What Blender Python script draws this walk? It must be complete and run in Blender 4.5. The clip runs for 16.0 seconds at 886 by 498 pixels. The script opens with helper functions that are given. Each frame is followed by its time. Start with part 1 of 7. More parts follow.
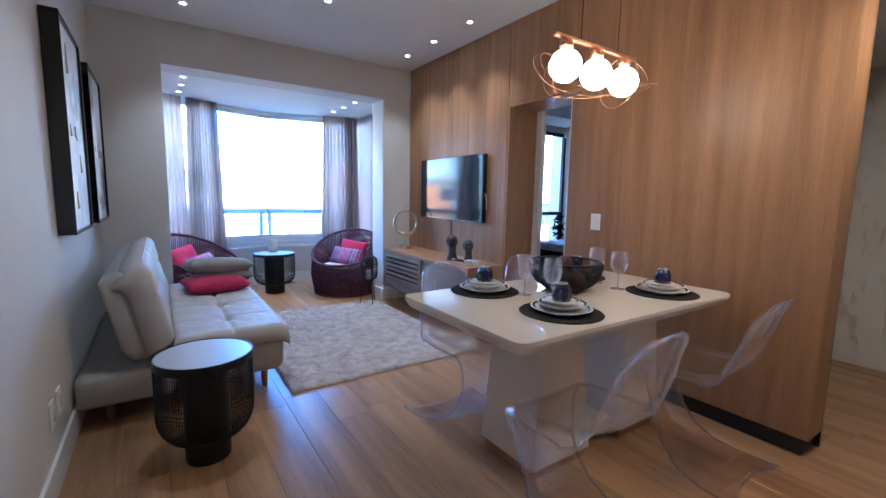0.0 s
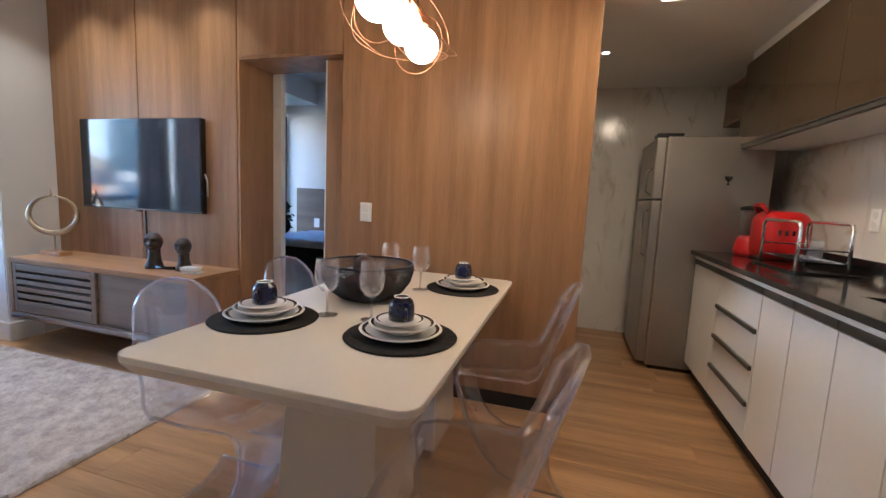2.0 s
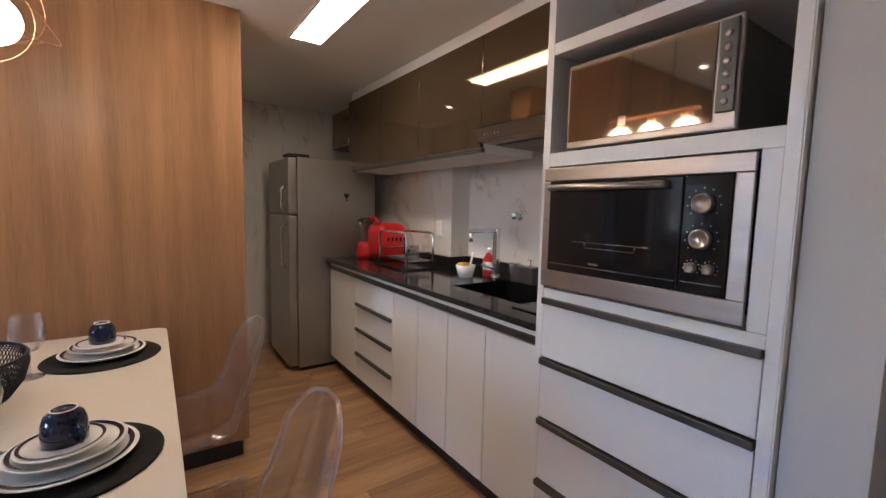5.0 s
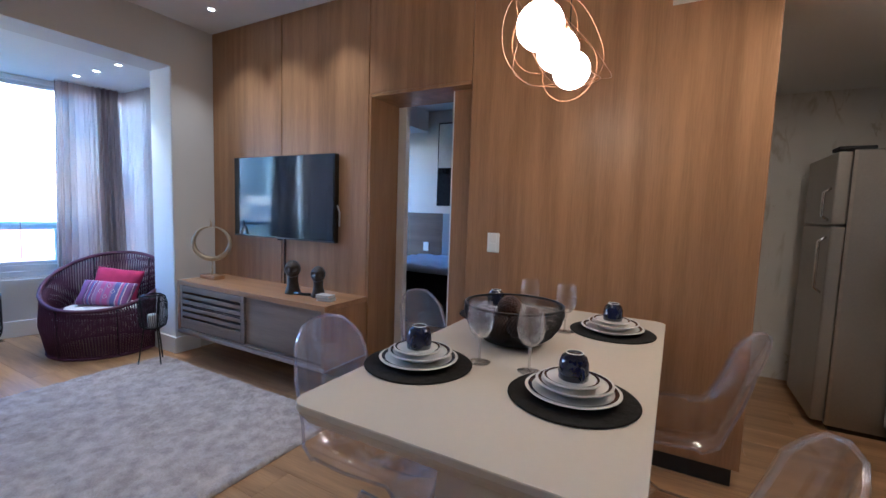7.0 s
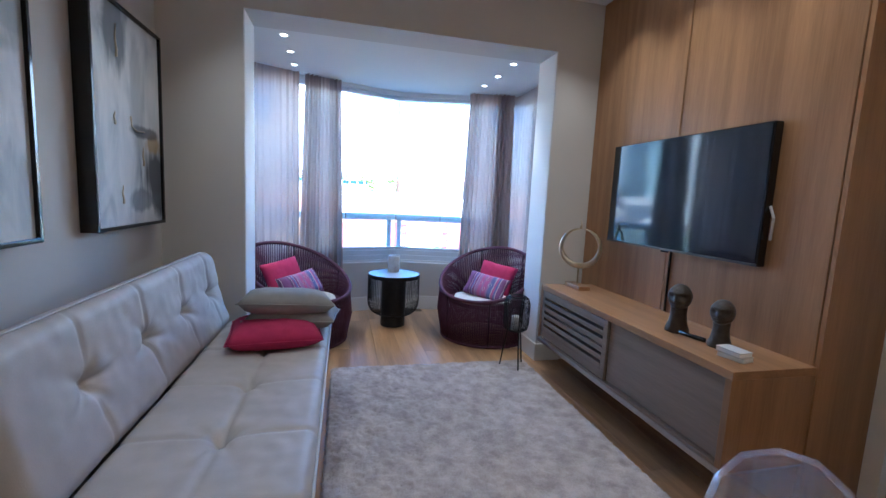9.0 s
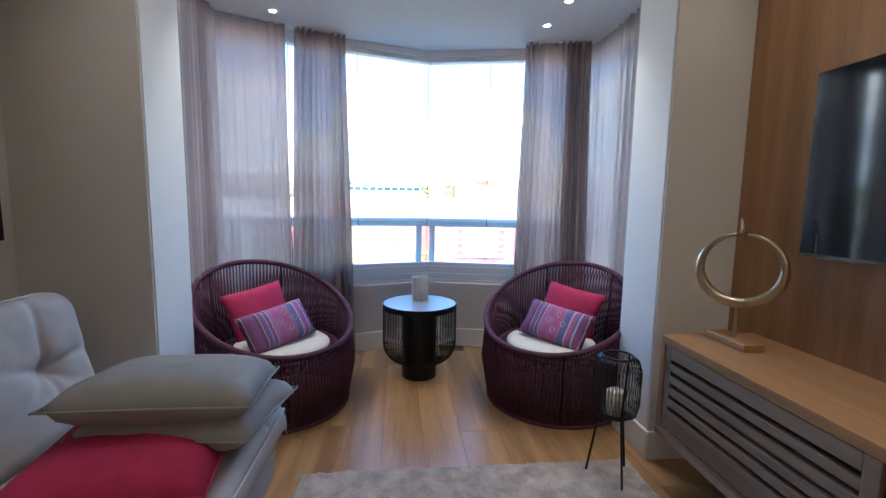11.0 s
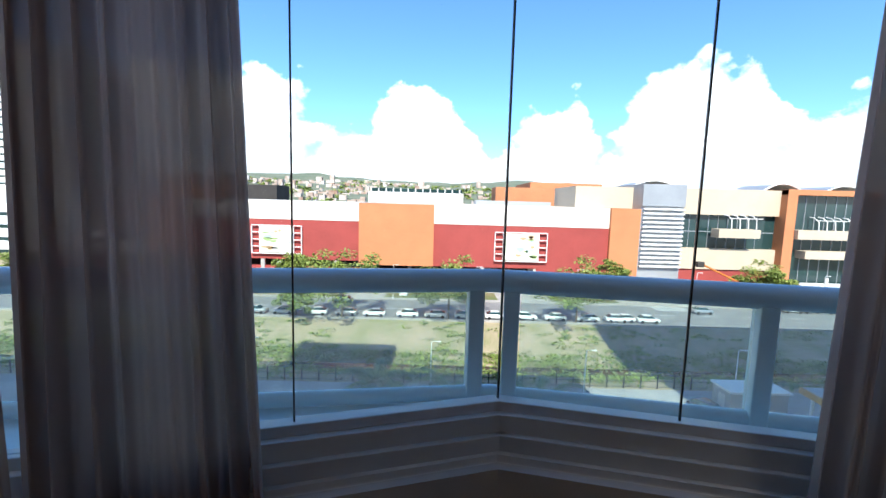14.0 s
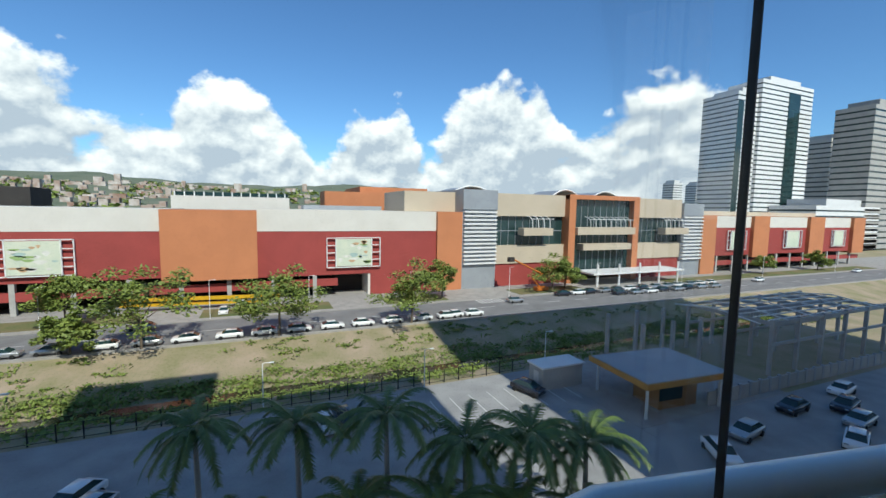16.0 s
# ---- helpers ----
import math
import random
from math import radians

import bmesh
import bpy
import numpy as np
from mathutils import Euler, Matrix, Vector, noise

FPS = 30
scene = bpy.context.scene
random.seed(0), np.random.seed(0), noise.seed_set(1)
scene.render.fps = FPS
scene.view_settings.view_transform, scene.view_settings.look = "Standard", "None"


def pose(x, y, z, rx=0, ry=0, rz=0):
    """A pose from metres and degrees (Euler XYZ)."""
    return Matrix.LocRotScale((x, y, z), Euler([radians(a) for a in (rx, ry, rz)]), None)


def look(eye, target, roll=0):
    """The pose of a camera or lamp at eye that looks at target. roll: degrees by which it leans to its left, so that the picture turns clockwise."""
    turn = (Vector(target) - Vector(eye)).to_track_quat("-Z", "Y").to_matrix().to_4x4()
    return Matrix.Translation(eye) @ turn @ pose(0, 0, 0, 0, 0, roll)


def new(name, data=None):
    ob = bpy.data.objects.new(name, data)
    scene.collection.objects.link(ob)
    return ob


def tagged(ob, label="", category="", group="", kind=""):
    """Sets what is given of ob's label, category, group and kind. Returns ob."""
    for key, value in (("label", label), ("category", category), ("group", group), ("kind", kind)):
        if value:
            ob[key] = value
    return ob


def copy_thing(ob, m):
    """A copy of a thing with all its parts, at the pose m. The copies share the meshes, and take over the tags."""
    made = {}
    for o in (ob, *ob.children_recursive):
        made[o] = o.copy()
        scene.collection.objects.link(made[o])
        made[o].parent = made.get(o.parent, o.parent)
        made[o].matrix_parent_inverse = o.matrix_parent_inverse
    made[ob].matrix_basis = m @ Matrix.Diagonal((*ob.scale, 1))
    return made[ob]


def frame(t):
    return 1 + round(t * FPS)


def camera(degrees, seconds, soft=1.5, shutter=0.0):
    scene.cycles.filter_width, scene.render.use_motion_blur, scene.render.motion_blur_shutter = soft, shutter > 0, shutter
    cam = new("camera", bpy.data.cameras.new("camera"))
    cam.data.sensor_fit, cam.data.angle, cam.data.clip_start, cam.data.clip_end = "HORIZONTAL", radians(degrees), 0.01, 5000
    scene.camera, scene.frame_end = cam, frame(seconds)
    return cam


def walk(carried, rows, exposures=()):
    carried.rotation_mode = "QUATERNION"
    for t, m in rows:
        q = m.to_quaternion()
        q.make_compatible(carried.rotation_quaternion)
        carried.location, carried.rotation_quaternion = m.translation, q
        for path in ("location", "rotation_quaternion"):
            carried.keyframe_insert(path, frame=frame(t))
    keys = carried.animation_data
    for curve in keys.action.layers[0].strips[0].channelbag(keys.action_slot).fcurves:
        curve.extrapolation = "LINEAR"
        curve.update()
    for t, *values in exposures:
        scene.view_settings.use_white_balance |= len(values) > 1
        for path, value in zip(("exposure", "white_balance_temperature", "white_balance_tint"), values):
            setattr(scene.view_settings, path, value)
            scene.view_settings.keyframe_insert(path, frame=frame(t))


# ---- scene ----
cam = camera(92.8, 16.0)
PATH = [
    (0, (0.758, 0.969, 1.252), (1.867, 2.615, 1.011), 1.1),
    (0.5, (0.809, 1.04, 1.244), (1.884, 2.708, 0.991), 1.7),
    (1, (0.829, 1.267, 1.238), (2.257, 2.646, 0.99), 3.2),
    (1.5, (0.89, 1.454, 1.213), (2.594, 2.472, 0.972), 4.0),
    (2, (0.97, 1.664, 1.209), (2.877, 2.22, 0.97), 2.7),
    (2.5, (1.028, 1.836, 1.21), (3.013, 1.824, 0.968), 1.4),
    (3, (1.014, 1.955, 1.259), (2.931, 1.452, 0.991), 1.4),
    (3.5, (0.996, 2.001, 1.263), (2.802, 1.178, 1.018), 2.0),
    (3.7, (0.998, 2.012, 1.263), (2.762, 1.096, 1.035), 2.2),
    (4.7, (0.995, 1.98, 1.32), (2.62, 0.85, 1.13), 1.3),
    (5.8, (0.985, 1.926, 1.381), (2.806, 1.11, 1.248), 0.5),
    (6, (0.994, 1.938, 1.364), (2.912, 1.389, 1.226), 0.3),
    (6.5, (0.993, 1.929, 1.283), (2.971, 2.195, 1.152), 1.4),
    (7, (0.993, 1.914, 1.272), (2.74, 2.873, 1.099), 1.9),
    (7.5, (1.065, 2.0, 1.246), (2.432, 3.447, 1.053), 1.8),
    (8, (1.186, 2.125, 1.274), (2.167, 3.853, 1.049), 2.5),
    (8.5, (1.362, 2.299, 1.271), (1.965, 4.191, 1.027), 2.8),
    (9, (1.468, 2.565, 1.262), (1.928, 4.496, 1.022), 2.8),
    (11.5, (1.885, 4.146, 1.192), (2.033, 6.132, 0.975), 1.0),
    (12, (1.92, 4.529, 1.193), (2.031, 6.515, 0.988), 1.4),
    (12.5, (1.97, 4.957, 1.192), (2.047, 6.945, 0.987), 1.6),
    (13, (1.996, 5.347, 1.214), (2.025, 7.336, 1.01), 2.3),
    (13.5, (1.931, 5.763, 1.244), (1.942, 7.751, 1.023), 2.0),
    (14, (1.854, 6.139, 1.266), (1.870, 8.126, 1.047), 1.6),
    (14.5, (1.810, 6.512, 1.314), (1.815, 8.501, 1.111), 1.4),
    (14.8, (1.751, 6.700, 1.332), (1.778, 8.691, 1.141), 1.0),
    (15, (1.705, 6.829, 1.344), (1.876, 8.813, 1.159), 0.5),
    (15.5, (1.631, 7.032, 1.383), (2.124, 8.961, 1.197), 0.2),
    (16, (1.556, 7.052, 1.479), (2.339, 8.883, 1.295), 1.0),
]
walk(cam, [(t, look(e, g, r)) for t, e, g, r in PATH],
     [(0, 5.05, 4600, 6), (1, 4.9, 4950, 7), (1.5, 4.8, 5350, 7), (2, 5.2, 5350, 6), (2.5, 5.2, 5350, 7), (3.5, 5.0, 5050, 8), (6, 5.05, 5200, 9), (6.5, 5.08, 4950, 8), (7, 4.8, 4750, 6), (7.5, 4.55, 4850, 6), (8, 4.55, 4750, 5), (9, 4.6, 4900, 4), (11.5, 3.95, 6050, 6),
      (12.5, 2.75, 6450, 13), (13, 2.55, 6450, 15), (13.5, 2.3, 6500, 14), (14, 1.95, 6350, 9), (14.5, 1.55, 6250, 4), (15, 1.1, 6300, 4), (16, 0.88, 6400, 4)])

# ---- world, sun, lamps ----
SUN_EL, SUN_AZ = 46.0, 0.0          # the sun stands behind the building, above the -y side
world = bpy.data.worlds.new("sky")
scene.world = world
world.use_nodes = True
wn, wl = world.node_tree.nodes, world.node_tree.links
wn.clear()
w_out = wn.new("ShaderNodeOutputWorld")
w_bg = wn.new("ShaderNodeBackground")
w_sky = wn.new("ShaderNodeTexSky")
w_sky.sky_type, w_sky.sun_disc = "NISHITA", False
w_sky.sun_elevation, w_sky.sun_rotation = radians(SUN_EL), radians(180 + SUN_AZ)
w_sky.dust_density, w_sky.ozone_density = 0.3, 3.5
w_bg.inputs["Strength"].default_value = 0.15
w_tc = wn.new("ShaderNodeTexCoord")
w_sep = wn.new("ShaderNodeSeparateXYZ")
wl.new(w_tc.outputs["Generated"], w_sep.inputs[0])
# cumulus: billowy noise on the sky's sphere, dense near the horizon and thinning upwards
w_map = wn.new("ShaderNodeMapping")
w_map.inputs["Location"].default_value = (0.35, 0.0, 0.0)
w_map.inputs["Scale"].default_value = (1.0, 1.0, 1.25)
wl.new(w_tc.outputs["Generated"], w_map.inputs["Vector"])


def cloud_noise(vector, scale, detail, rough):
    node = wn.new("ShaderNodeTexNoise")
    node.inputs["Scale"].default_value, node.inputs["Detail"].default_value, node.inputs["Roughness"].default_value = scale, detail, rough
    wl.new(vector, node.inputs["Vector"])
    return node.outputs["Fac"]


def w_range(value, a, b, c, d):
    node = wn.new("ShaderNodeMapRange")
    for key, val in (("From Min", a), ("From Max", b), ("To Min", c), ("To Max", d)):
        node.inputs[key].default_value = val
    wl.new(value, node.inputs["Value"])
    return node.outputs[0]


def w_math(op, a, b):
    node = wn.new("ShaderNodeMath")
    node.operation = op
    for k, v in enumerate((a, b)):
        if isinstance(v, (int, float)):
            node.inputs[k].default_value = v
        else:
            wl.new(v, node.inputs[k])
    return node.outputs[0]


def density(shift):
    """Heaped cloud: broad heads with billows; the same field a little higher up gives its relief."""
    vec = w_map.outputs[0]
    if shift:
        va = wn.new("ShaderNodeVectorMath")
        wl.new(vec, va.inputs[0])
        va.inputs[1].default_value = shift
        vec = va.outputs[0]
    big = cloud_noise(vec, 4.2, 3.0, 0.5)
    billow = cloud_noise(vec, 15.0, 9.0, 0.58)
    return w_math("ADD", w_math("MULTIPLY", big, 0.68), w_math("MULTIPLY", billow, 0.32))


d0, d1 = density(None), density((-0.008, 0.0, 0.03))
# the heap's top, a sine of elevation, along the bearing from 60 degrees west of the view to 60 degrees east
HEAP = [(0.170, 0.253), (0.214, 0.278), (0.256, 0.235), (0.305, 0.229), (0.405, 0.192), (0.453, 0.248), (0.532, 0.157), (0.557, 0.113), (0.607, 0.227), (0.643, 0.213), (0.673, 0.127), (0.717, 0.214), (0.791, 0.265), (0.833, 0.174), (0.877, 0.248), (0.908, 0.298), (0.962, 0.215), (1.017, 0.157), (1.066, 0.130)]
w_az = w_math("ARCTAN2", w_sep.outputs["X"], w_sep.outputs["Y"])
w_top = wn.new("ShaderNodeValToRGB")
w_top.color_ramp.interpolation = "EASE"
w_el = w_top.color_ramp.elements
for k, (pos, z) in enumerate(HEAP):
    el = w_el[k] if k < 2 else w_el.new(pos)
    el.position, el.color = pos, (z, z, z, 1)
wl.new(w_range(w_az, radians(-60), radians(60), 0.0, 1.0), w_top.inputs["Fac"])
w_above = w_math("SUBTRACT", w_top.outputs["Color"], w_sep.outputs["Z"])
lift = w_math("ADD", w_math("SUBTRACT", w_math("MULTIPLY", w_above, 2.3), 0.030), w_range(w_sep.outputs["Z"], 0.52, 0.85, 0.0, 0.40))
lift = w_math("MINIMUM", lift, 0.13)
w_ramp = wn.new("ShaderNodeValToRGB")
w_ramp.color_ramp.elements[0].position, w_ramp.color_ramp.elements[1].position = 0.47, 0.525
wl.new(w_math("ADD", d0, lift), w_ramp.inputs["Fac"])
relief = w_math("MULTIPLY", w_math("SUBTRACT", d0, d1), 3.6)
height = w_range(w_above, 0.20, 0.0, 0.22, 0.62)
w_shade = wn.new("ShaderNodeValToRGB")      # grey bellies to white tops
w_shade.color_ramp.elements[0].color = (1.9, 2.2, 2.6, 1)
w_shade.color_ramp.elements[1].color = (4.5, 4.55, 4.5, 1)
w_shade.color_ramp.elements[0].position, w_shade.color_ramp.elements[1].position = 0.25, 0.80
wl.new(w_math("ADD", relief, height), w_shade.inputs["Fac"])
w_deep = wn.new("ShaderNodeMix")            # deep tropical blue
w_deep.data_type, w_deep.blend_type = "RGBA", "MULTIPLY"
w_deep.inputs["Factor"].default_value = 1.0
w_deep.inputs["B"].default_value = (0.30, 0.42, 0.53, 1)
wl.new(w_sky.outputs[0], w_deep.inputs["A"])
w_mix = wn.new("ShaderNodeMix")
w_mix.data_type = "RGBA"
wl.new(w_ramp.outputs["Color"], w_mix.inputs["Factor"])
wl.new(w_deep.outputs["Result"], w_mix.inputs["A"])
wl.new(w_shade.outputs["Color"], w_mix.inputs["B"])
wl.new(w_mix.outputs["Result"], w_bg.inputs["Color"])
wl.new(w_bg.outputs[0], w_out.inputs[0])

sun = new("sun", bpy.data.lights.new("sun", "SUN"))
sun.data.energy, sun.data.angle, sun.data.color = 2.4, radians(0.5), (1.0, 0.95, 0.87)
sun.matrix_world = look((0, 0, 80), (80 * math.sin(radians(SUN_AZ)) / math.tan(radians(SUN_EL)), 80 * math.cos(radians(SUN_AZ)) / math.tan(radians(SUN_EL)), 0))


def spot_lamp(x, y, z, watts, degrees=80, colour=(1.0, 0.78, 0.52)):
    lamp = new("spot_lamp", bpy.data.lights.new("spot_lamp", "SPOT"))
    lamp.data.energy, lamp.data.color, lamp.data.spot_size = watts, colour, radians(degrees)
    lamp.data.spot_blend, lamp.data.shadow_soft_size = 1.0, 0.03
    lamp.location = (x, y, z)


# the first two main spots are unseen, added for the warm near west wall
MAIN_SPOTS = [(1.0, 1.5), (1.0, 3.1), (3.05, 4.03), (3.05, 4.6), (3.05, 5.12), (1.0, 5.1), (1.93, 4.37)]
BAY_SPOTS = [(1.02, 5.97), (1.02, 6.34), (1.01, 6.71), (2.80, 5.97), (2.80, 6.34), (2.79, 6.69)]
for sx, sy in MAIN_SPOTS:
    spot_lamp(sx, sy, 2.70, 1.25, 95, (1.0, 0.90, 0.78))
for sx, sy in BAY_SPOTS:
    spot_lamp(sx, sy, 2.33, 1.7, 66, (1.0, 0.90, 0.78))
KITCHEN_LAMP = new("kitchen_lamp", bpy.data.lights.new("kitchen_lamp", "AREA"))
KITCHEN_LAMP.data.shape, KITCHEN_LAMP.data.size, KITCHEN_LAMP.data.size_y = "RECTANGLE", 0.76, 0.14
KITCHEN_LAMP.data.energy, KITCHEN_LAMP.data.color = 0.42, (1.0, 0.72, 0.46)
KITCHEN_LAMP.location = (3.13, 1.2, 2.27)


# ---- materials ----
def shader(name):
    m = bpy.data.materials.new(name)
    m.use_nodes = True
    n, l = m.node_tree.nodes, m.node_tree.links
    return m, n, l, n["Principled BSDF"]


def surface(name, c1, c2=None, rough=0.5, metal=0.0, scale=8.0, bump=0.15, fine=120.0, stretch=(1, 1, 1), spec=0.5, rand=0.0, emit=None, coat=0.0, detail=6.0):
    """Two-scale noise between two colours, with fine relief; rand varies pieces by Object Info's Random."""
    m, n, l, b = shader(name)
    c2 = c2 or tuple(c * 0.82 for c in c1)
    tc, mp = n.new("ShaderNodeTexCoord"), n.new("ShaderNodeMapping")
    mp.inputs["Scale"].default_value = stretch
    l.new(tc.outputs["Object"], mp.inputs["Vector"])
    n1, n2 = n.new("ShaderNodeTexNoise"), n.new("ShaderNodeTexNoise")
    n1.inputs["Scale"].default_value, n1.inputs["Detail"].default_value = scale, detail
    n2.inputs["Scale"].default_value, n2.inputs["Detail"].default_value = fine, 3.0
    vec = mp.outputs[0]
    if rand:
        oi, va = n.new("ShaderNodeObjectInfo"), n.new("ShaderNodeVectorMath")
        mul = n.new("ShaderNodeMath")
        mul.operation, mul.inputs[1].default_value = "MULTIPLY", 37.0
        l.new(oi.outputs["Random"], mul.inputs[0])
        l.new(vec, va.inputs[0])
        l.new(mul.outputs[0], va.inputs[1])
        vec = va.outputs[0]
    l.new(vec, n1.inputs["Vector"])
    l.new(vec, n2.inputs["Vector"])
    mix = n.new("ShaderNodeMix")
    mix.data_type = "RGBA"
    mix.inputs["A"].default_value, mix.inputs["B"].default_value = (*c1, 1), (*c2, 1)
    ramp = n.new("ShaderNodeMapRange")
    ramp.inputs["From Min"].default_value, ramp.inputs["From Max"].default_value = 0.3, 0.7
    add = n.new("ShaderNodeMath")
    add.operation = "MULTIPLY_ADD"
    add.inputs[1].default_value, add.inputs[2].default_value = 0.35, 0.0
    l.new(n2.outputs["Fac"], add.inputs[0])
    sub = n.new("ShaderNodeMath")
    l.new(n1.outputs["Fac"], sub.inputs[0])
    l.new(add.outputs[0], sub.inputs[1])
    sub2 = n.new("ShaderNodeMath")
    sub2.operation, sub2.inputs[1].default_value = "SUBTRACT", 0.175
    l.new(sub.outputs[0], sub2.inputs[0])
    l.new(sub2.outputs[0], ramp.inputs["Value"])
    l.new(ramp.outputs[0], mix.inputs["Factor"])
    col = mix.outputs["Result"]
    if rand:
        hs = n.new("ShaderNodeHueSaturation")
        mr = n.new("ShaderNodeMapRange")
        mr.inputs["To Min"].default_value, mr.inputs["To Max"].default_value = 1 - rand, 1 + rand
        l.new(oi.outputs["Random"], mr.inputs["Value"])
        l.new(mr.outputs[0], hs.inputs["Value"])
        l.new(col, hs.inputs["Color"])
        col = hs.outputs[0]
    l.new(col, b.inputs["Base Color"])
    b.inputs["Roughness"].default_value, b.inputs["Metallic"].default_value = rough, metal
    b.inputs["Specular IOR Level"].default_value = spec
    b.inputs["Coat Weight"].default_value = coat
    if bump:
        bp = n.new("ShaderNodeBump")
        bp.inputs["Strength"].default_value, bp.inputs["Distance"].default_value = bump, 0.01
        l.new(sub.outputs[0], bp.inputs["Height"])
        l.new(bp.outputs[0], b.inputs["Normal"])
    if emit:
        b.inputs["Emission Color"].default_value, b.inputs["Emission Strength"].default_value = (*emit[:3], 1), emit[3]
    return m


def marble(name, c1, c2, vein):
    """Cloudy pale stone with broken slanting veins."""
    m = surface(name, c1, c2, 0.16, 0, 1.6, 0.0, 5.0, (1, 1, 1), 0.5, 0, None, 0.0, 5.0)
    n, l = m.node_tree.nodes, m.node_tree.links
    b = n["Principled BSDF"]
    base = b.inputs["Base Color"].links[0].from_socket
    tc, mp = n.new("ShaderNodeTexCoord"), n.new("ShaderNodeMapping")
    mp.inputs["Rotation"].default_value, mp.inputs["Scale"].default_value = (radians(38), radians(38), 0), (1.5, 3.2, 0.9)
    l.new(tc.outputs["Object"], mp.inputs[0])
    fac = None
    for scale, width, gate in ((1.1, 0.034, 0.49), (2.3, 0.024, 0.53)):
        nz, mk, sb, ab, mr, mg, mu = [n.new("ShaderNode" + k) for k in ("TexNoise", "TexNoise", "Math", "Math", "MapRange", "MapRange", "Math")]
        nz.inputs["Scale"].default_value, nz.inputs["Detail"].default_value, nz.inputs["Distortion"].default_value = scale, 5.0, 0.5
        mk.inputs["Scale"].default_value = scale * 1.7
        l.new(mp.outputs[0], nz.inputs["Vector"])
        l.new(mp.outputs[0], mk.inputs["Vector"])
        sb.operation, sb.inputs[1].default_value, ab.operation, mu.operation = "SUBTRACT", 0.5, "ABSOLUTE", "MULTIPLY"
        l.new(nz.outputs["Fac"], sb.inputs[0])
        l.new(sb.outputs[0], ab.inputs[0])
        for key, val in (("From Min", 0.0), ("From Max", width), ("To Min", 0.45), ("To Max", 0.0)):
            mr.inputs[key].default_value = val
        for key, val in (("From Min", gate), ("From Max", gate + 0.12), ("To Min", 0.0), ("To Max", 1.0)):
            mg.inputs[key].default_value = val
        l.new(ab.outputs[0], mr.inputs["Value"])
        l.new(mk.outputs["Fac"], mg.inputs["Value"])
        l.new(mr.outputs[0], mu.inputs[0])
        l.new(mg.outputs[0], mu.inputs[1])
        if fac is None:
            fac = mu.outputs[0]
        else:
            mx = n.new("ShaderNodeMath")
            mx.operation = "MAXIMUM"
            l.new(fac, mx.inputs[0])
            l.new(mu.outputs[0], mx.inputs[1])
            fac = mx.outputs[0]
    mix = n.new("ShaderNodeMix")
    mix.data_type = "RGBA"
    mix.inputs["B"].default_value = (*vein, 1)
    l.new(base, mix.inputs["A"])
    l.new(fac, mix.inputs["Factor"])
    l.new(mix.outputs["Result"], b.inputs["Base Color"])
    return m


def wood(name, c1, c2, axis, rough=0.42, grain=1.0, rand=0.0, coat=0.0):
    """Straight grain along one axis: long stretched noise with darker streaks and pores."""
    st = {"x": (0.35, 6, 6), "y": (6, 0.35, 6), "z": (6, 6, 0.35)}[axis]
    m = surface(name, c1, c2, rough, 0, 2.2 * grain, 0.06, 26 * grain, st, 0.4, rand, None, coat, 8.0)
    return m


def clear(name, tint, gloss, body=0.0, rough=0.03, edge=0.35, solid=False):
    """Thin clear sheet: transparent, with a gloss that grows towards grazing angles."""
    m, n, l, b = shader(name)
    n.remove(b)
    out = n["Material Output"]
    tr, gl, mx, lw = n.new("ShaderNodeBsdfTransparent"), n.new("ShaderNodeBsdfGlossy"), n.new("ShaderNodeMixShader"), n.new("ShaderNodeLayerWeight")
    tr.inputs[0].default_value = (*tint, 1)
    gl.inputs["Roughness"].default_value = rough
    lw.inputs["Blend"].default_value = edge
    mul = n.new("ShaderNodeMath")
    mul.operation, mul.inputs[1].default_value = "MULTIPLY", gloss
    l.new(lw.outputs["Facing" if solid else "Fresnel"], mul.inputs[0])
    l.new(mul.outputs[0], mx.inputs[0])
    src = tr.outputs[0]
    if body:
        df, m2 = n.new("ShaderNodeBsdfTranslucent"), n.new("ShaderNodeMixShader")
        df.inputs[0].default_value = (0.9, 0.88, 0.95, 1)
        m2.inputs[0].default_value = body
        l.new(tr.outputs[0], m2.inputs[1])
        l.new(df.outputs[0], m2.inputs[2])
        src = m2.outputs[0]
    l.new(src, mx.inputs[1])
    l.new(gl.outputs[0], mx.inputs[2])
    l.new(mx.outputs[0], out.inputs[0])
    return m


